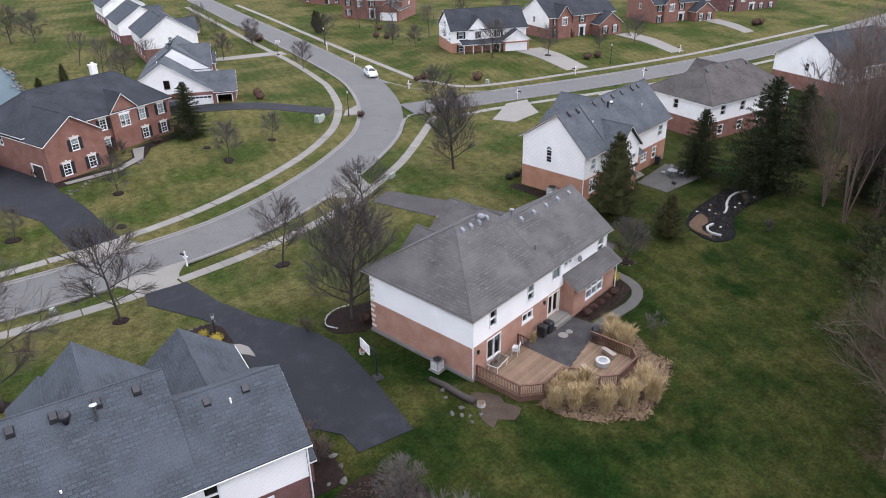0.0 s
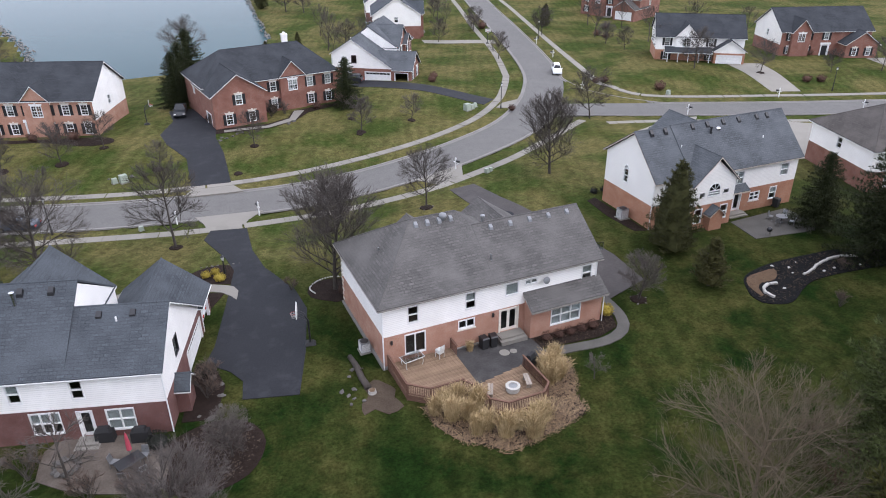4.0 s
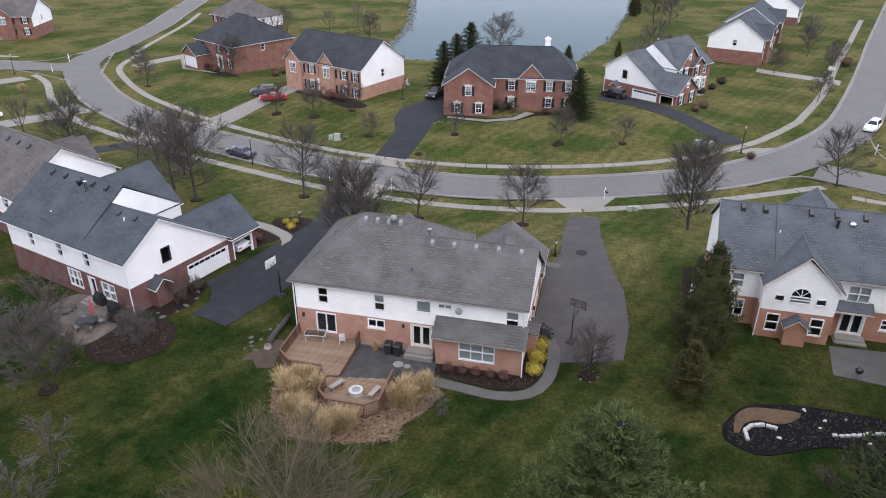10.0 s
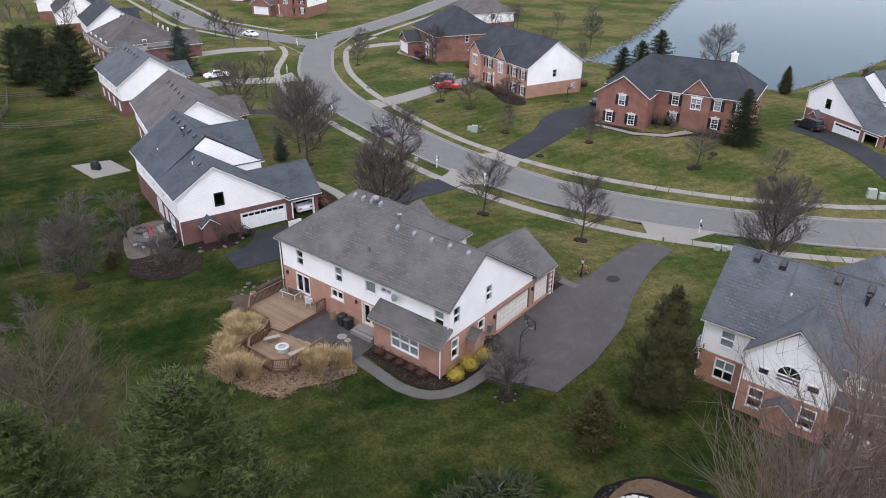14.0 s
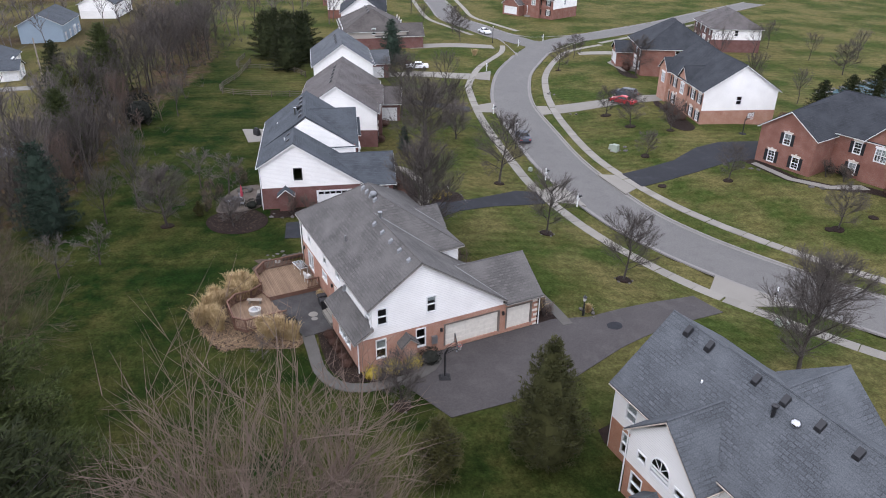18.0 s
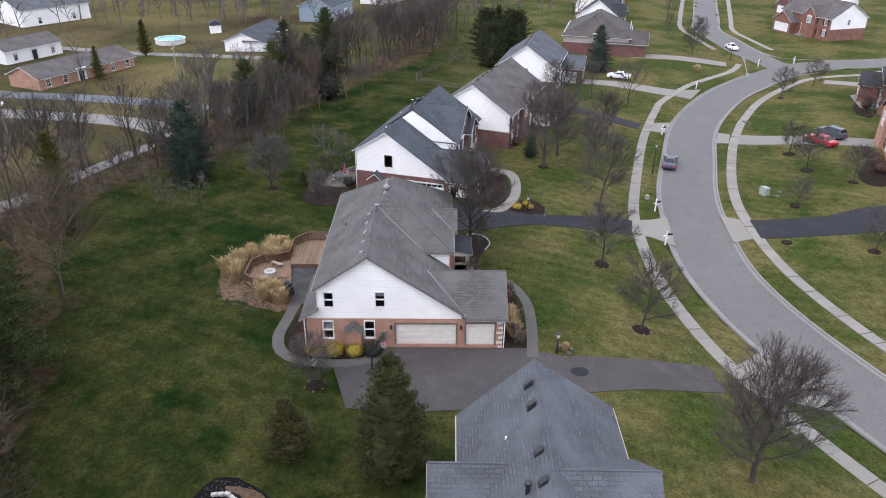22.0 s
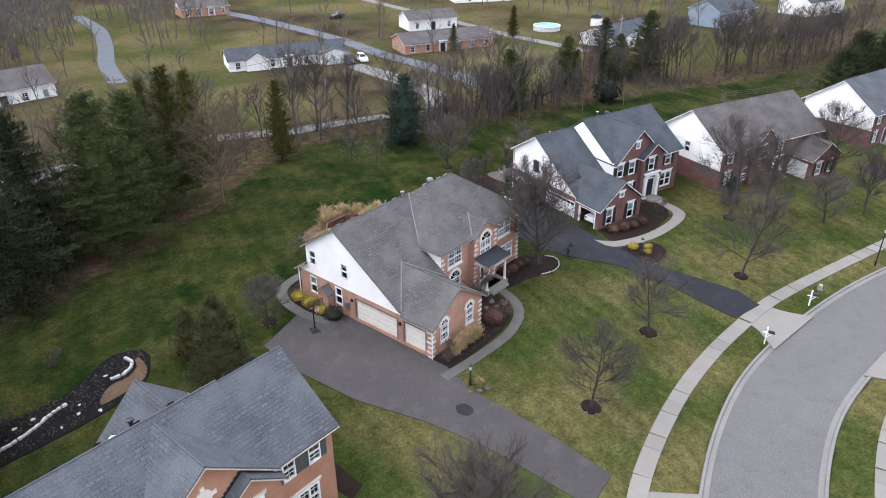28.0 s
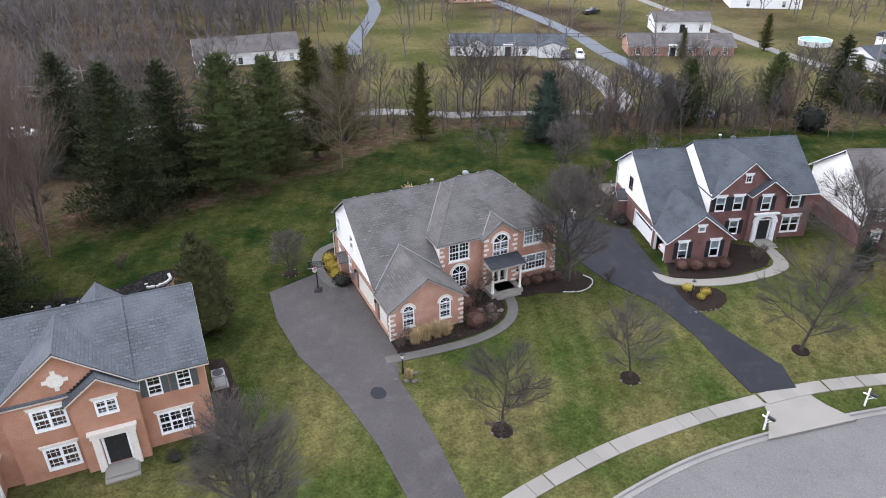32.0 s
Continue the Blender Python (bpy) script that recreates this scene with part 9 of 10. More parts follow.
for x, y, s in ((37.3, 62.4, 1.3), (38.4, 62.9, 0.9), (39.4, 63.8, 0.8), (-16.6, 52.2, 1.2), (27.4, 35.8, 0.7), (28.1, 36.1, 0.6), (-15.4, 36.6, 0.6), (75.5, 57.6, 0.9), (-17.7, 52.4, 0.8)):
    utility_box(x, y, 20, s)


# ---- parked cars ----
def car(x, y, rot, paint, label, kind="saloon", z=None):
    L, roof, tail = {"saloon": (4.7, 1.43, -1.45), "suv": (4.6, 1.7, -2.15), "pickup": (5.6, 1.8, -0.5)}[kind]
    c = thing("car", pose(x, y, (lie(x, y) + 0.05) if z is None else z, 0, 0, rot), label, "car")
    k = L / 4.7
    belt_z = 0.95 if kind == "saloon" else 1.08
    prof = [(-2.3, 0.32), (-2.36, 0.62), (-2.28, belt_z - 0.05), (tail, belt_z + 0.03 if kind != "suv" else belt_z + 0.05), (tail + 0.6 if kind != "suv" else tail + 0.25, roof), (0.35, roof + 0.01), (1.2, belt_z + 0.04), (2.1, belt_z - 0.1), (2.36, 0.62), (2.3, 0.3)]
    prof = [(px * k, pz) for px, pz in prof]

    def half(zz):
        return 0.92 - 0.06 * max(0, 0.5 - zz) - (0.34 * max(0, zz - belt_z) / (roof - belt_z) if zz > belt_z else 0) - (0.03 if zz > 0.8 else 0)

    bm = bm_new()
    lft = [bm.verts.new((px, half(pz), pz)) for px, pz in prof]
    rgt = [bm.verts.new((px, -half(pz), pz)) for px, pz in prof]
    n = len(prof)
    for i in range(n):
        bm.faces.new((lft[i], lft[(i + 1) % n], rgt[(i + 1) % n], rgt[i]))
    bm.faces.new(lft[::-1])
    bm.faces.new(rgt)
    bmesh.ops.triangulate(bm, faces=[f for f in bm.faces if len(f.verts) > 4])
    bmesh.ops.bevel(bm, geom=[e for e in bm.edges if e.calc_face_angle(0) > 0.5], offset=0.05, segments=2, affect="EDGES")
    body = part("body", bm, paint, c, smooth=False, uv=False)

    def quad(name, a, b, inset=0.1):
        (x0, z0), (x1, z1) = a, b
        d = Vector((x1 - x0, 0, z1 - z0))
        nrm = Vector((-d.z, 0, d.x)).normalized()
        if nrm.z < 0:
            nrm = -nrm
        bm = bm_new()
        p0, p1 = Vector((x0, 0, z0)) + d * inset, Vector((x0, 0, z0)) + d * (1 - inset)
        h0, h1 = half(p0.z) - 0.1, half(p1.z) - 0.1
        ring = [p0 + Vector((0, h0, 0)), p1 + Vector((0, h1, 0)), p1 - Vector((0, h1, 0)), p0 - Vector((0, h0, 0))]
        prism(bm, [q - nrm * 0.02 for q in ring], [q + nrm * 0.014 for q in ring])
        part(name, bm, DARK_GLASS, c)

    quad("windscreen", prof[6], prof[5])
    quad("rear_window", prof[3], prof[4])
    for s in (-1, 1):
        bm = bm_new()
        za, zb = belt_z + 0.06, roof - 0.09
        xa = [(prof[3][0] + 0.35, za), (prof[6][0] - 0.22, za), (prof[5][0] + 0.02, zb), (prof[4][0] + 0.1, zb)]
        ring = [Vector((px, s * half(pz), pz)) for px, pz in xa]
        prism(bm, [q - Vector((0, s * 0.03, 0)) for q in ring], [q + Vector((0, s * 0.015, 0.006)) for q in ring])
        part("side_window", bm, DARK_GLASS, c)
        for px in (-1.42 * k, 1.45 * k):
            bm = bm_new()
            lathe(bm, [(0.2, -0.1), (0.32, -0.1), (0.335, -0.06), (0.335, 0.06), (0.32, 0.1), (0.2, 0.1)], 18)
            bmesh.ops.transform(bm, matrix=pose(px, s * 0.84, 0.33, 90, 0, 0), verts=bm.verts)
            tyre = part("wheel", bm, RUBBER, c)
            bm = bm_new()
            lathe(bm, [(0.21, -0.105), (0.21, 0.105), (0.06, 0.112)], 12)
            bmesh.ops.transform(bm, matrix=pose(px, s * 0.84, 0.33, -90 * s, 0, 0), verts=bm.verts)
            part("rim", bm, STEEL, tyre)
        for px, mat, nm in ((2.3 * k, PLASTIC, "headlight"), (-2.33 * k, RED_PAINT, "tail_light")):
            bm = bm_new()
            box(bm, px - 0.06, px + 0.06, s * 0.68 - 0.17, s * 0.68 + 0.17, 0.66, 0.8)
            part(nm, bm, mat, c)
        bm = bm_new()
        box(bm, prof[6][0] - 0.35, prof[6][0] - 0.2, s * 1.0 - 0.09, s * 1.0 + 0.09, belt_z, belt_z + 0.13)
        part("wing_mirror", bm, paint, c)
    if kind == "pickup":
        bm = bm_new()
        box(bm, -2.3 * k, tail - 0.1, -0.78, 0.78, belt_z - 0.06, belt_z - 0.02)
        part("bed_floor", bm, RUBBER, c)


def paint_mat(name, col):
    m, t, p = nodes_of(name)
    p.inputs["Base Color"].default_value = (*col, 1)
    p.inputs["Roughness"].default_value, p.inputs["Coat Weight"].default_value, p.inputs["Coat Roughness"].default_value = 0.35, 0.25, 0.1
    p.inputs["Specular IOR Level"].default_value = 0.3
    return m


CAR_WHITE, CAR_BLACK, CAR_RED, CAR_GREY, CAR_SLATE = (paint_mat(n, c) for n, c in (("white_car_paint", (0.75, 0.76, 0.77)), ("black_car_paint", (0.018, 0.02, 0.024)), ("red_car_paint", (0.42, 0.022, 0.03)), ("dark_grey_car_paint", (0.06, 0.068, 0.08)), ("slate_car_paint", (0.045, 0.055, 0.075))))
ROAD_DROP = -0.12
car(-28.1, 43.3, 159, CAR_SLATE, "dark slate saloon parked at the kerb", "saloon", lie(-28.1, 43.3) + ROAD_DROP)
car(66.2, 80.6, 242, CAR_WHITE, "white estate car parked on the rising road", "suv", lie(66.2, 80.6) + ROAD_DROP)
car(-75.6, 46.6, 250, CAR_WHITE, "white saloon parked on a concrete driveway")
car(-113.6, 84.2, 0, CAR_WHITE, "white saloon on the far street", "saloon", lie(-113.6, 84.2) + ROAD_DROP)
car(-7.0, 76.6, 262, CAR_BLACK, "black pickup truck on a dark driveway", "pickup")
car(-34.8, 68.2, 205, CAR_RED, "red saloon parked on a concrete driveway")
car(-38.2, 71.4, 205, CAR_GREY, "dark grey saloon parked beside a red car", "suv")
car(24.2, 85.6, 150, CAR_BLACK, "black estate car on a dark driveway", "suv")
car(-54.2, -71.8, 62, CAR_BLACK, "dark pickup parked before a low house", "pickup")
car(-57.2, -70.4, 62, CAR_WHITE, "white estate car parked before a low house", "suv")
car(-117.5, -30.5, 170, CAR_GREY, "grey saloon by a far house")
car(-144, -121, 30, CAR_RED, "red pickup by a white barn", "pickup")
car(-146.5, -117, 30, CAR_BLACK, "black pickup by a white barn", "pickup")
car(-120, -134, 10, CAR_BLACK, "black saloon on a far gravel drive")
car(-90.8, -114.6, 190, CAR_BLACK, "dark flatbed truck in a far field", "pickup")
car(-13.6, 13.4, 165, CAR_WHITE, "white car nosed into an open garage", "saloon", -0.32)
car(52, -62, 160, CAR_WHITE, "white van on the gravel track", "suv")
car(56, -60, 160, CAR_WHITE, "white estate car on the gravel track", "suv")

# ---- shrubs and grasses ----
def shrub_kind(seed, r, h, mat, label, leaves=420, leaf=0.11, name="shrub", group="shrubs"):
    v, f = shrub(seed, r, h, leaves, leaf)
    t = thing(name, Matrix(), label, "shrub", group)
    raw("leaves", v, f, mat, t)
    return t


gold = shrub_kind(41, 0.75, 1.1, GOLD, "round golden evergreen shrub", 600, 0.12)
plant(gold, [(20.2, -0.5, 0, 0.9), (20.25, 1.2, 50, 1.0), (20.3, 2.9, 100, 1.0), (-9.2, 19.2, 20, 0.7), (-10.3, 20.4, 60, 0.6), (-9.4, 20.8, 10, 0.55)])
dark_ball = shrub_kind(42, 0.85, 1.2, HOLLY, "round clipped dark green shrub", 600, 0.12)
plant(dark_ball, [(20.3, 4.4, 0, 1.0), (-12.2, 5.0, 40, 0.8), (-16.2, -1.6, 10, 0.9), (34.6, 22.0, 20, 0.6), (36.0, 21.9, 60, 0.6), (37.4, 21.8, 30, 0.6)])
russet = shrub_kind(43, 0.8, 1.25, RUST, "rounded russet winter shrub", 700, 0.11)
plant(russet, [(11.2, 13.0, 0, 1.1), (11.6, 15.9, 40, 1.2), (13.6, -1.8, 10, 0.6), (14.7, -1.8, 70, 0.55), (15.8, -1.8, 50, 0.55), (16.9, -1.8, 90, 0.55), (18.0, -1.8, 10, 0.6), (4.2, 11.9, 0, 0.75), (3.0, 12.0, 60, 0.75), (1.8, 12.0, 20, 0.75), (0.8, 12.1, 20, 0.7),
                (-11.5, 15.7, 0, 0.9), (-12.8, 16.3, 50, 0.9), (-14.1, 16.8, 10, 0.9), (-15.5, 17.1, 80, 0.9), (18.4, 72.0, 0, 1.0), (13.8, 70.4, 0, 0.9), (-25, 71.2, 0, 1.3), (-22.6, 70.4, 0, 1.2), (-28, 72.4, 0, 1.0), (-61, 90.2, 0, 1.3), (-57, 87.4, 40, 1.2), (38, 79, 0, 1.0), (39.6, 82, 0, 1.0), (104.4, 52.8, 0, 1.1), (107, 51.8, 30, 1.1), (166, 39, 0, 1.4), (168, 38.6, 0, 1.4), (44.6, 60.2, 0, 0.8), (74, 130, 0, 1.6), (96, 74, 0, 1.0), (119, 69, 0, 1.0), (122, 68, 0, 1.0), (-32.8, 21.2, 0, 1.0), (-40, 24.8, 0, 1.0), (-79, 45.8, 0, 1.0), (75.6, 60.2, 0, 1.3)])


def grass_clump(seed, h, n, spread):
    """Upright dry blades, each arching a little at the tip, some with a feathery plume."""
    rng = random.Random(seed)
    V, F = [], []
    for i in range(n):
        a, lean = rng.uniform(0, 6.28), abs(rng.gauss(0.0, 0.19)) + 0.02
        L = h * rng.uniform(0.5, 1.1)
        p = Vector((rng.gauss(0, spread), rng.gauss(0, spread), -0.05))
        out = Vector((math.cos(a), math.sin(a), 0))
        d = (out * lean + Vector((0.10, 0.04, 1))).normalized()
        side = d.cross(Vector((rng.gauss(0, 1), rng.gauss(0, 1), 0.1))).normalized()
        w = 0.009 + 0.008 * rng.random()
        plume = 1.7 if rng.random() < 0.3 else 1.0
        m1 = p + d * L * 0.55
        m2 = p + d * L * 0.85 + out * L * lean * 0.25
        tip = m2 + (d * 0.6 + out * rng.uniform(0.1, 0.8) - Vector((0, 0, rng.uniform(0, 0.5)))) * L * 0.2
        i0 = len(V)
        V += [p - side * w, p + side * w, m1 + side * w, m1 - side * w, m2 + side * w * plume, m2 - side * w * plume, tip]
        F += [(i0, i0 + 1, i0 + 2, i0 + 3), (i0 + 3, i0 + 2, i0 + 4, i0 + 5), (i0 + 5, i0 + 4, i0 + 6)]
    return V, F


clumps = []
for k in range(3):
    v, f = grass_clump(50 + k, 2.0, 620, 0.19)
    t = thing("ornamental_grass", Matrix(), "straw-coloured clump of dry ornamental grass", "ornamental grass", "dry grasses round the deck")
    raw("blades", v, f, STRAW, t)
    clumps.append((t, []))
gspots = [(1.9, -6.3), (2.7, -6.0), (3.7, -6.0), (2.7, -7.4), (3.6, -7.7), (4.5, -7.0), (3.5, -9.2), (4.6, -9.0), (5.2, -10.2), (6.4, -9.8), (7.6, -10.2), (8.6, -9.9), (10.9, -6.6), (11.4, -5.7), (12.1, -5.2), (12.7, -4.7), (11.7, -6.5), (6.8, -11.2)]
for i, (x, y) in enumerate(gspots):
    clumps[i % 3][1].append((x + rr.uniform(-0.15, 0.15), y + rr.uniform(-0.15, 0.15), rr.uniform(0, 360), rr.uniform(0.75, 1.1)))
clumps[0][1].extend([(16.4, 16.1, 0, 0.85), (15.4, 16.0, 70, 0.85), (19.6, 20.3, 0, 0.45), (7.2, -0.6, 0, 0.5)])
clumps[1][1].extend([(17.4, 16.2, 20, 0.8), (14.5, 16.1, 50, 0.7), (-86, 66, 0, 0.8)])
for t, spots in clumps:
    plant(t, spots)
twiggy = tree_thing("twiggy_shrub", "leafless twiggy shrub in a bed", bare_tree(61, 2.6, 0.04, 0.08, 14, 6, 5, 3, 0.7, 0.04, stems=6, lean=0.1, twig_r=0.006), twig=TWIG_RED)
# beds of the houses across the street
plant(dark_ball, [(-25.9, 75.0, 0, 0.90), (-24.3, 75.1, 40, 1.20), (-22.8, 75.5, 90, 1.10), (40.1, 94.0, 150, 1.00), (42.6, 99.5, 200, 0.90), (45.0, 105.5, 260, 1.20), (-2.9, 70.2, 310, 1.10), (-1.4, 70.2, 0, 1.00), (5.0, 71.0, 40, 0.90), (6.7, 71.7, 90, 1.20)], False)
plant(russet, [(-18.8, 76.6, 0, 0.90), (-18.1, 80.3, 40, 1.20), (-17.4, 84.2, 90, 1.10), (-16.5, 87.4, 150, 1.00), (-43.1, 90.2, 200, 0.90), (-42.6, 93.3, 260, 1.20), (-43.4, 86.8, 310, 1.10), (69.3, 68.7, 0, 1.00), (67.9, 69.3, 40, 0.90), (97.9, 112.1, 90, 1.20), (97.6, 107.8, 150, 1.10), (105.7, 119.0, 200, 1.00)], False)
plant(round_, [(92.2, 100.3, 20, 0.7), (70.1, 127.3, 80, 0.6), (70.7, 154.5, 140, 0.7)], False)
plant(twiggy, [(9.6, 12.6, 0, 1.3), (18.6, 16.3, 40, 0.8), (10.2, 16.2, 90, 0.7), (-12.6, 2.2, 0, 1.0), (-12.0, 4.0, 60, 0.9), (-17.5, -6.5, 10, 1.1), (-20.5, -5, 70, 1.1), (-24, -1.2, 30, 1.1), (6.0, 69, 0, 1.0), (8.2, 69.6, 60, 1.0), (-19.6, 17.6, 0, 0.8), (-3.5, 14.6, 10, 0.6), (39.5, -8, 20, 0.7), (17.8, 68.4, 30, 1.1), (45, -3.5, 0, 0.6)])


def mulch_ring(x, y, r, stones=False):
    bm = bm_new()
    K = 20
    ring = [(r * (0.9 + 0.14 * noise.noise(Vector((math.cos(k * 6.283 / K) * 1.5 + x, math.sin(k * 6.283 / K) * 1.5 + y, 0))))) for k in range(K)]
    pts = [(x + q * math.cos(k * 6.283 / K), y + q * math.sin(k * 6.283 / K)) for k, q in enumerate(ring)]
    prism(bm, [(a, b, lie(a, b) - 0.1) for a, b in pts], [(x + (a - x) * 0.8, y + (b - y) * 0.8, lie(a, b) + 0.1) for a, b in pts])
    tagged(part("mulch_ring", bm, BARK_MULCH), "mounded ring of dark mulch round a young tree", "mulch ring", "mulch rings")
    if stones:
        rocks([(x + r * 0.85 * math.cos(k), y + r * 0.85 * math.sin(k)) for k in range(0, 6)], False, "small grey stone edging a mulch ring", 0.35)


for x, y, r, s in ((3.2, 26.9, 1.0, True), (15.4, 27.9, 1.0, True), (-12.3, 29.8, 0.9, False), (-23.9, 24.3, 0.9, False), (24.3, 0.2, 0.9, True), (17, 57.1, 0.9, False), (26.2, 59.7, 0.8, False), (17.2, 62.8, 0.7, False), (1, 56.7, 0.8, False), (-12, 54.1, 0.7, False), (-24, 61.1, 1.1, False), (-31.3, 61.9, 1.1, False), (-18.6, 64.6, 0.8, False), (-15.2, -11.2, 0.9, False), (16.5, 56.3, 0.6, False), (-12.4, 54.3, 0.8, False), (-2.7, 49, 0.7, False), (92, 80, 1.0, False), (100, 60, 1.0, True), (-65.4, 75.6, 0.8, False)):
    mulch_ring(x, y, r, s)
patch("asphalt_patch", [(22.0, 20.6), (22.6, 20.3), (23.1, 20.9), (22.9, 21.6), (22.3, 21.8), (21.9, 21.3)], DRIVE_DARK, 0.058, "dark repair patch on the worn driveway", "asphalt patch", curve=True)

# ---- neighbours' patios ----
patio_table(-18.0, -3.0, lie(-18, -3) + 0.06, 25, 1.7, 0.95, BLACK, BLACK, "black rectangular table on the flagstones")
for x, y, r in ((-18.9, -2.4, 60), (-18.4, -3.9, 160), (-17.1, -2.5, -20), (-17.3, -3.8, 200)):
    patio_chair(x, y, lie(x, y) + 0.06, r, GREY_METAL, "metal patio chair with a pale seat")
um = thing("closed_parasol", pose(-17.9, -2.3, lie(-18, -2.3) + 0.06), "furled red parasol beside a patio table", "parasol")
bm = bm_new()
tube(bm, [(0, 0, 0), (0, 0, 2.4)], [0.025, 0.025], 8)
part("pole", bm, GREY_METAL, um)
bm = bm_new()
lathe(bm, [(0.05, 0.9), (0.17, 1.0), (0.14, 1.6), (0.08, 2.2), (0.02, 2.4)], 9)
part("canopy", bm, RED_CLOTH, um)
bm = bm_new()
lathe(bm, [(0.28, 0.0), (0.28, 0.06), (0.08, 0.12)], 14)
part("base", bm, BLACK, um)
covered_grill(-17.2, -0.5, -17, lie(-17, -1) + 0.06, "gas grill with a dark hood by the back wall")
covered_grill(-19.4, 0.5, -17, lie(-19, 0) + 0.06, "dark covered garden chest by the back wall")
fr = thing("fire_ring", pose(-21.8, -1.2, lie(-22, -1)), "round brown stone fire ring on the patio", "fire ring")
for k in range(11):
    ob = new("stone", ROCKS[k % 5])
    ob.parent = fr
    ob.matrix_basis = pose(0.75 * math.cos(k * 0.571), 0.75 * math.sin(k * 0.571), 0.2, 0, 0, k * 40) @ Matrix.Scale(0.75, 4)
gt = thing("round_garden_table", pose(48.6, 7.0, lie(48.6, 7) + 0.06), "round dark garden table on a concrete patio", "table")
bm = bm_new()
lathe(bm, [(0.62, 0.68), (0.62, 0.72), (0.5, 0.725)], 20)
part("tabletop", bm, GREY_METAL, gt)
bm = bm_new()
lathe(bm, [(0.3, 0.0), (0.28, 0.04), (0.05, 0.08), (0.05, 0.68)], 12)
part("pedestal", bm, BLACK, gt)
for k in range(4):
    patio_chair(48.6 + 1.1 * math.cos(k * 1.57 + 0.5), 7.0 + 1.1 * math.sin(k * 1.57 + 0.5), lie(48.6, 7) + 0.06, math.degrees(k * 1.57 + 0.5) - 90, GREY_METAL, "dark metal garden chair round a table")
kg = thing("kettle_grill", pose(44.7, 5.0, lie(44.7, 5) + 0.06), "black kettle grill on three legs", "grill")
bm = bm_new()
lathe(bm, [(0.08, 0.48), (0.24, 0.55), (0.3, 0.72), (0.28, 0.85), (0.16, 0.97), (0.03, 1.0)], 16)
part("kettle", bm, BLACK, kg, smooth=True)
for k in range(3):
    bm = bm_new()
    tube(bm, [(0.15 * math.cos(k * 2.09), 0.15 * math.sin(k * 2.09), 0.55), (0.32 * math.cos(k * 2.09), 0.32 * math.sin(k * 2.09), 0)], [0.015, 0.015], 6)
    part("leg", bm, STEEL, kg)
covered_grill(-44.0, 5.4, 20, lie(-44, 5) + 0.05, "covered garden furniture on a far patio")
patch("patio", [(-48, 4), (-46, 8.4), (-40, 8), (-41, 3.4)], CONCRETE, 0.06, "pale patio behind a brown-roofed house", "patio")


def rail_fence(pts, label):
    f = thing("rail_fence", Matrix(), label, "fence")
    line = smooth_line(pts, 2.6)
    for i, p in enumerate(line):
        z = lie(p.x, p.y)
        bm = bm_new()
        box(bm, p.x - 0.07, p.x + 0.07, p.y - 0.07, p.y + 0.07, z - 0.2, z + 1.2)
        part("post", bm, FENCE_WOOD, f)
        if i:
            q = line[i - 1]
            for h_ in (0.35, 0.7, 1.05):
                bm = bm_new()
                tube(bm, [(q.x, q.y, lie(q.x, q.y) + h_), (p.x, p.y, z + h_)], [0.05, 0.05], 5)
                part("rail", bm, FENCE_WOOD, f)


rail_fence([(-63, 18), (-72, 5.5), (-84, 11), (-96, 16)], "weathered split-rail fence round a back garden")
rail_fence([(-78, 23), (-86, 21), (-92, 12.5), (-102, 16)], "weathered split-rail fence round a back garden")
rail_fence([(-62, -92), (-78, -84), (-92, -72)], "low field fence beyond the tree belt")

pl = thing("garden_pool", pose(-114.5, -57.5, lie(-117, -59)), "round above-ground swimming pool with pale sides", "pool")
bm = bm_new()
lathe(bm, [(3.6, -0.1), (3.6, 1.2), (3.7, 1.22), (3.7, 1.28), (3.45, 1.28), (3.45, 1.0)], 28)
part("wall", bm, PLASTIC, pl)
bm = bm_new()
lathe(bm, [(3.44, 1.02), (3.44, 1.06)], 28)
part("water", bm, TEAL, pl)
sh = thing("garden_shed", pose(-128.3, -50, lie(-128, -50), 0, 0, 20), "small pale barn-roofed garden shed", "shed")
bm = bm_new()
box(bm, -1.8, 1.8, -1.4, 1.4, -0.2, 2.0)
part("shed_body", bm, SIDING, sh)
bm = bm_new()
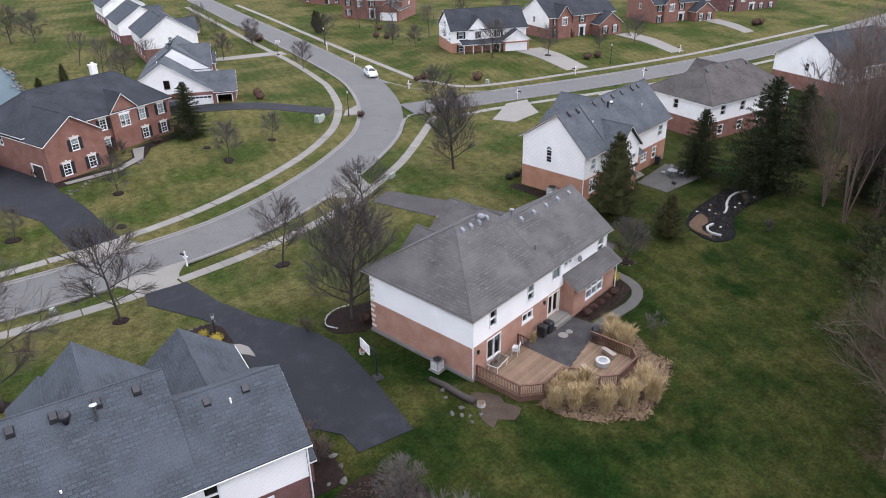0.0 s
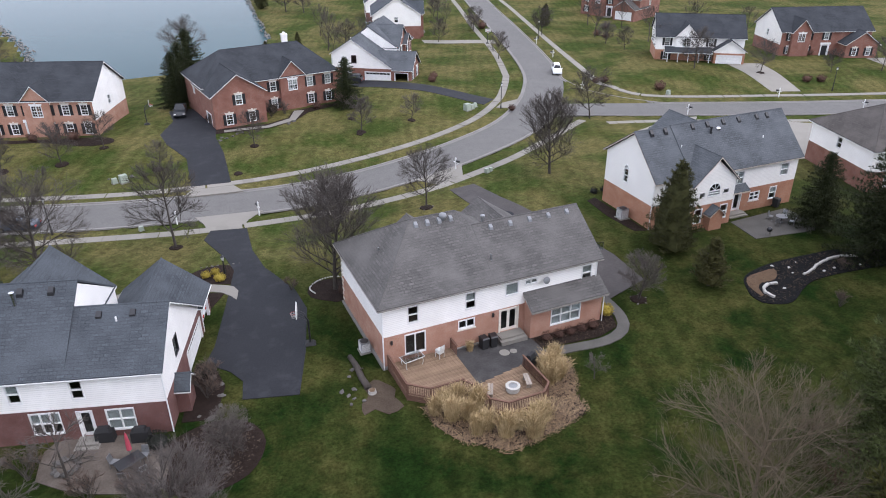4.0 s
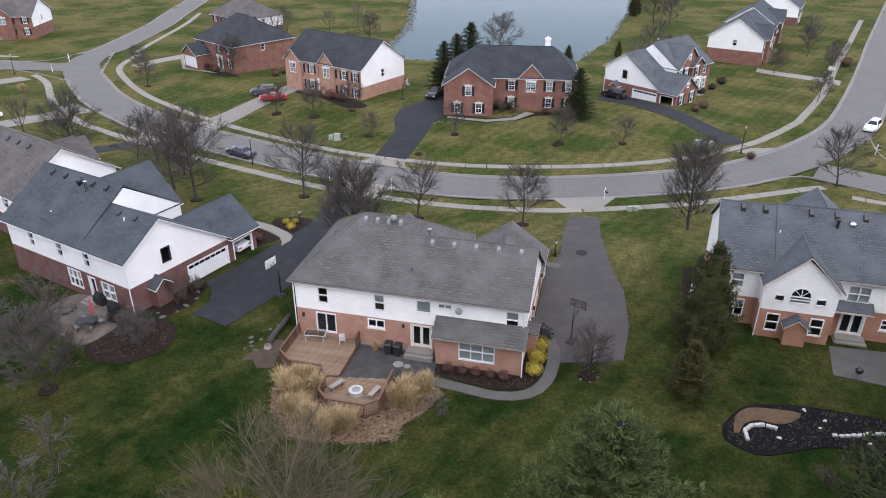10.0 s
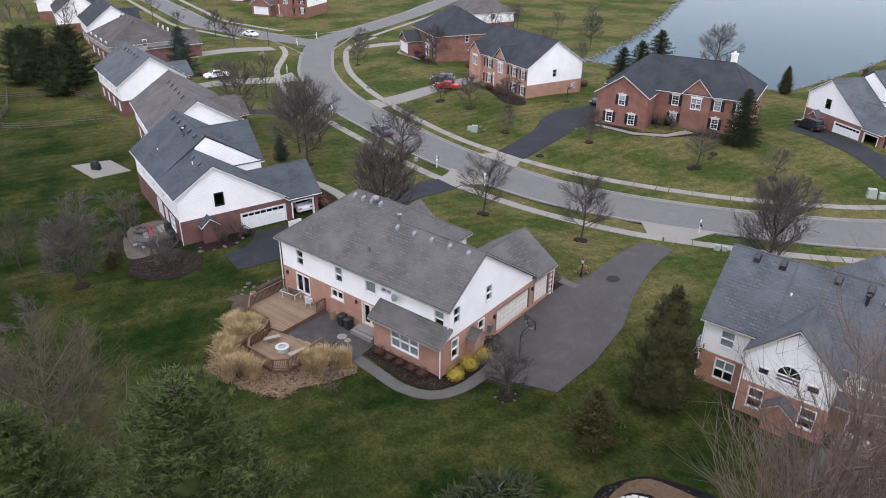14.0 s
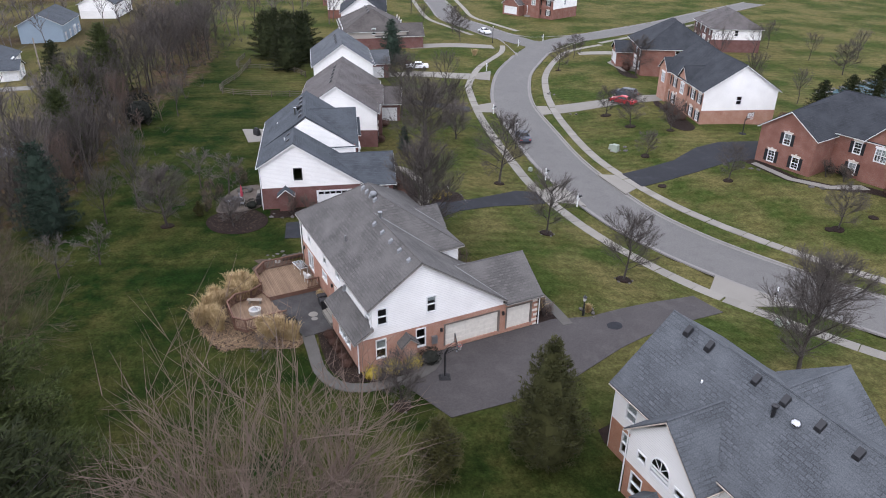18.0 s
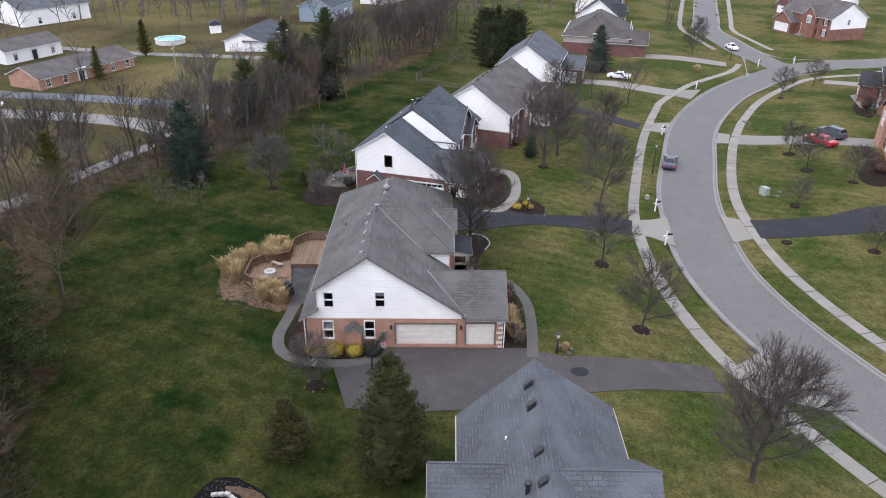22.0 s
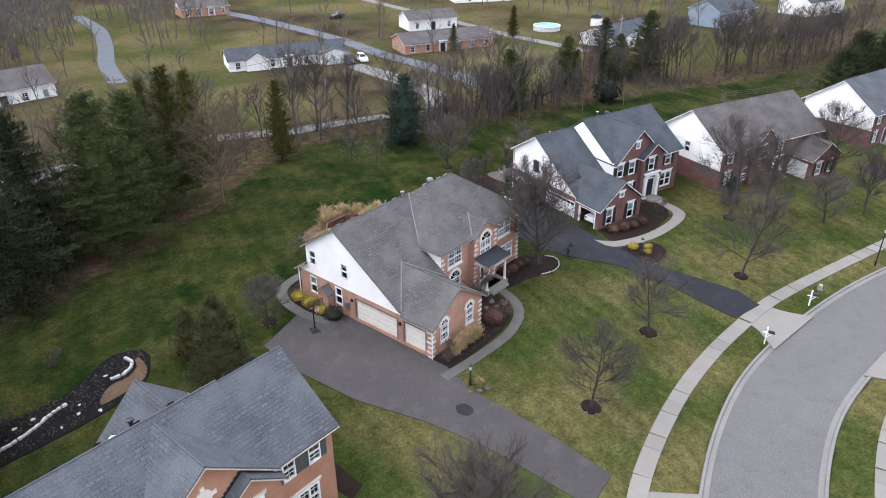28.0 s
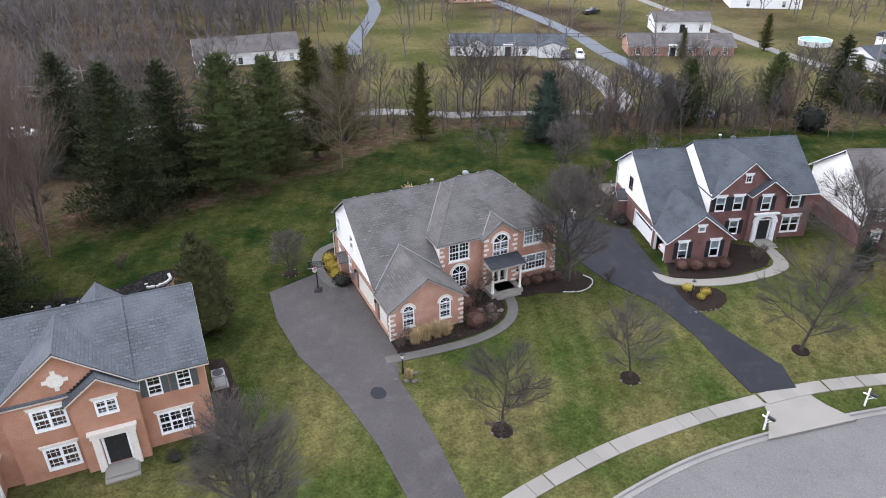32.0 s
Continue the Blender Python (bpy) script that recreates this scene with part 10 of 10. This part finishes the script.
ring = [(-1.6, 2.0), (1.6, 2.0), (1.3, 2.7), (0, 3.2), (-1.3, 2.7)]
prism(bm, [(-1.95, y, z + 0.01) for y, z in ring], [(1.95, y, z + 0.01) for y, z in ring])
part("roof", bm, ROOF_BLUE, sh)


def utility_pole(x, y, h=9.5):
    u = thing("utility_pole", pose(x, y, lie(x, y)), "weathered timber utility pole beyond the trees", "utility pole", "utility poles")
    bm = bm_new()
    tube(bm, [(0, 0, -0.3), (0, 0, h)], [0.16, 0.1], 8)
    part("pole", bm, GREY_WOOD, u)
    bm = bm_new()
    box(bm, -1.1, 1.1, -0.06, 0.06, h - 0.9, h - 0.76)
    part("cross_arm", bm, GREY_WOOD, u)


POLES = [(42, -66), (4, -62), (-30, -52), (-62, -38), (-90, -24)]
for x, y in POLES:
    utility_pole(x, y)
cb = thing("power_line", Matrix(), "thin sagging power cable between the poles", "cable")
for (x0, y0), (x1, y1) in zip(POLES, POLES[1:]):
    bm = bm_new()
    z0, z1 = lie(x0, y0) + 8.9, lie(x1, y1) + 8.9
    pts = [(x0 + (x1 - x0) * k / 8, y0 + (y1 - y0) * k / 8, z0 + (z1 - z0) * k / 8 - 0.9 * 4 * (k / 8) * (1 - k / 8)) for k in range(9)]
    tube(bm, pts, [0.02] * 9, 4)
    part("cable", bm, BLACK, cb)
# rough stones along the lake shore
V, F = [], []
shore = smooth_line([(x, y) for x, y in LAKE[:9]], 1.0) + smooth_line([(x, y) for x, y in LAKE[11:] + LAKE[:1]], 1.0)
for p in shore:
    for k in range(3):
        me = ROCKS[rr.randrange(5)]
        m = pose(p.x + rr.gauss(0, 0.6), p.y + rr.gauss(0, 0.6), LAKE_Z + rr.uniform(0.0, 0.35), 0, 0, rr.uniform(0, 360)) @ Matrix.Scale(rr.uniform(0.5, 1.0), 4)
        k0 = len(V)
        V += [m @ v.co for v in me.vertices]
        F += [[k0 + i for i in f.vertices] for f in me.polygons]
tagged(raw("shore_stones", V, F, GRAVEL), "pale riprap stones along the lake shore", "stones", kind="stuff")
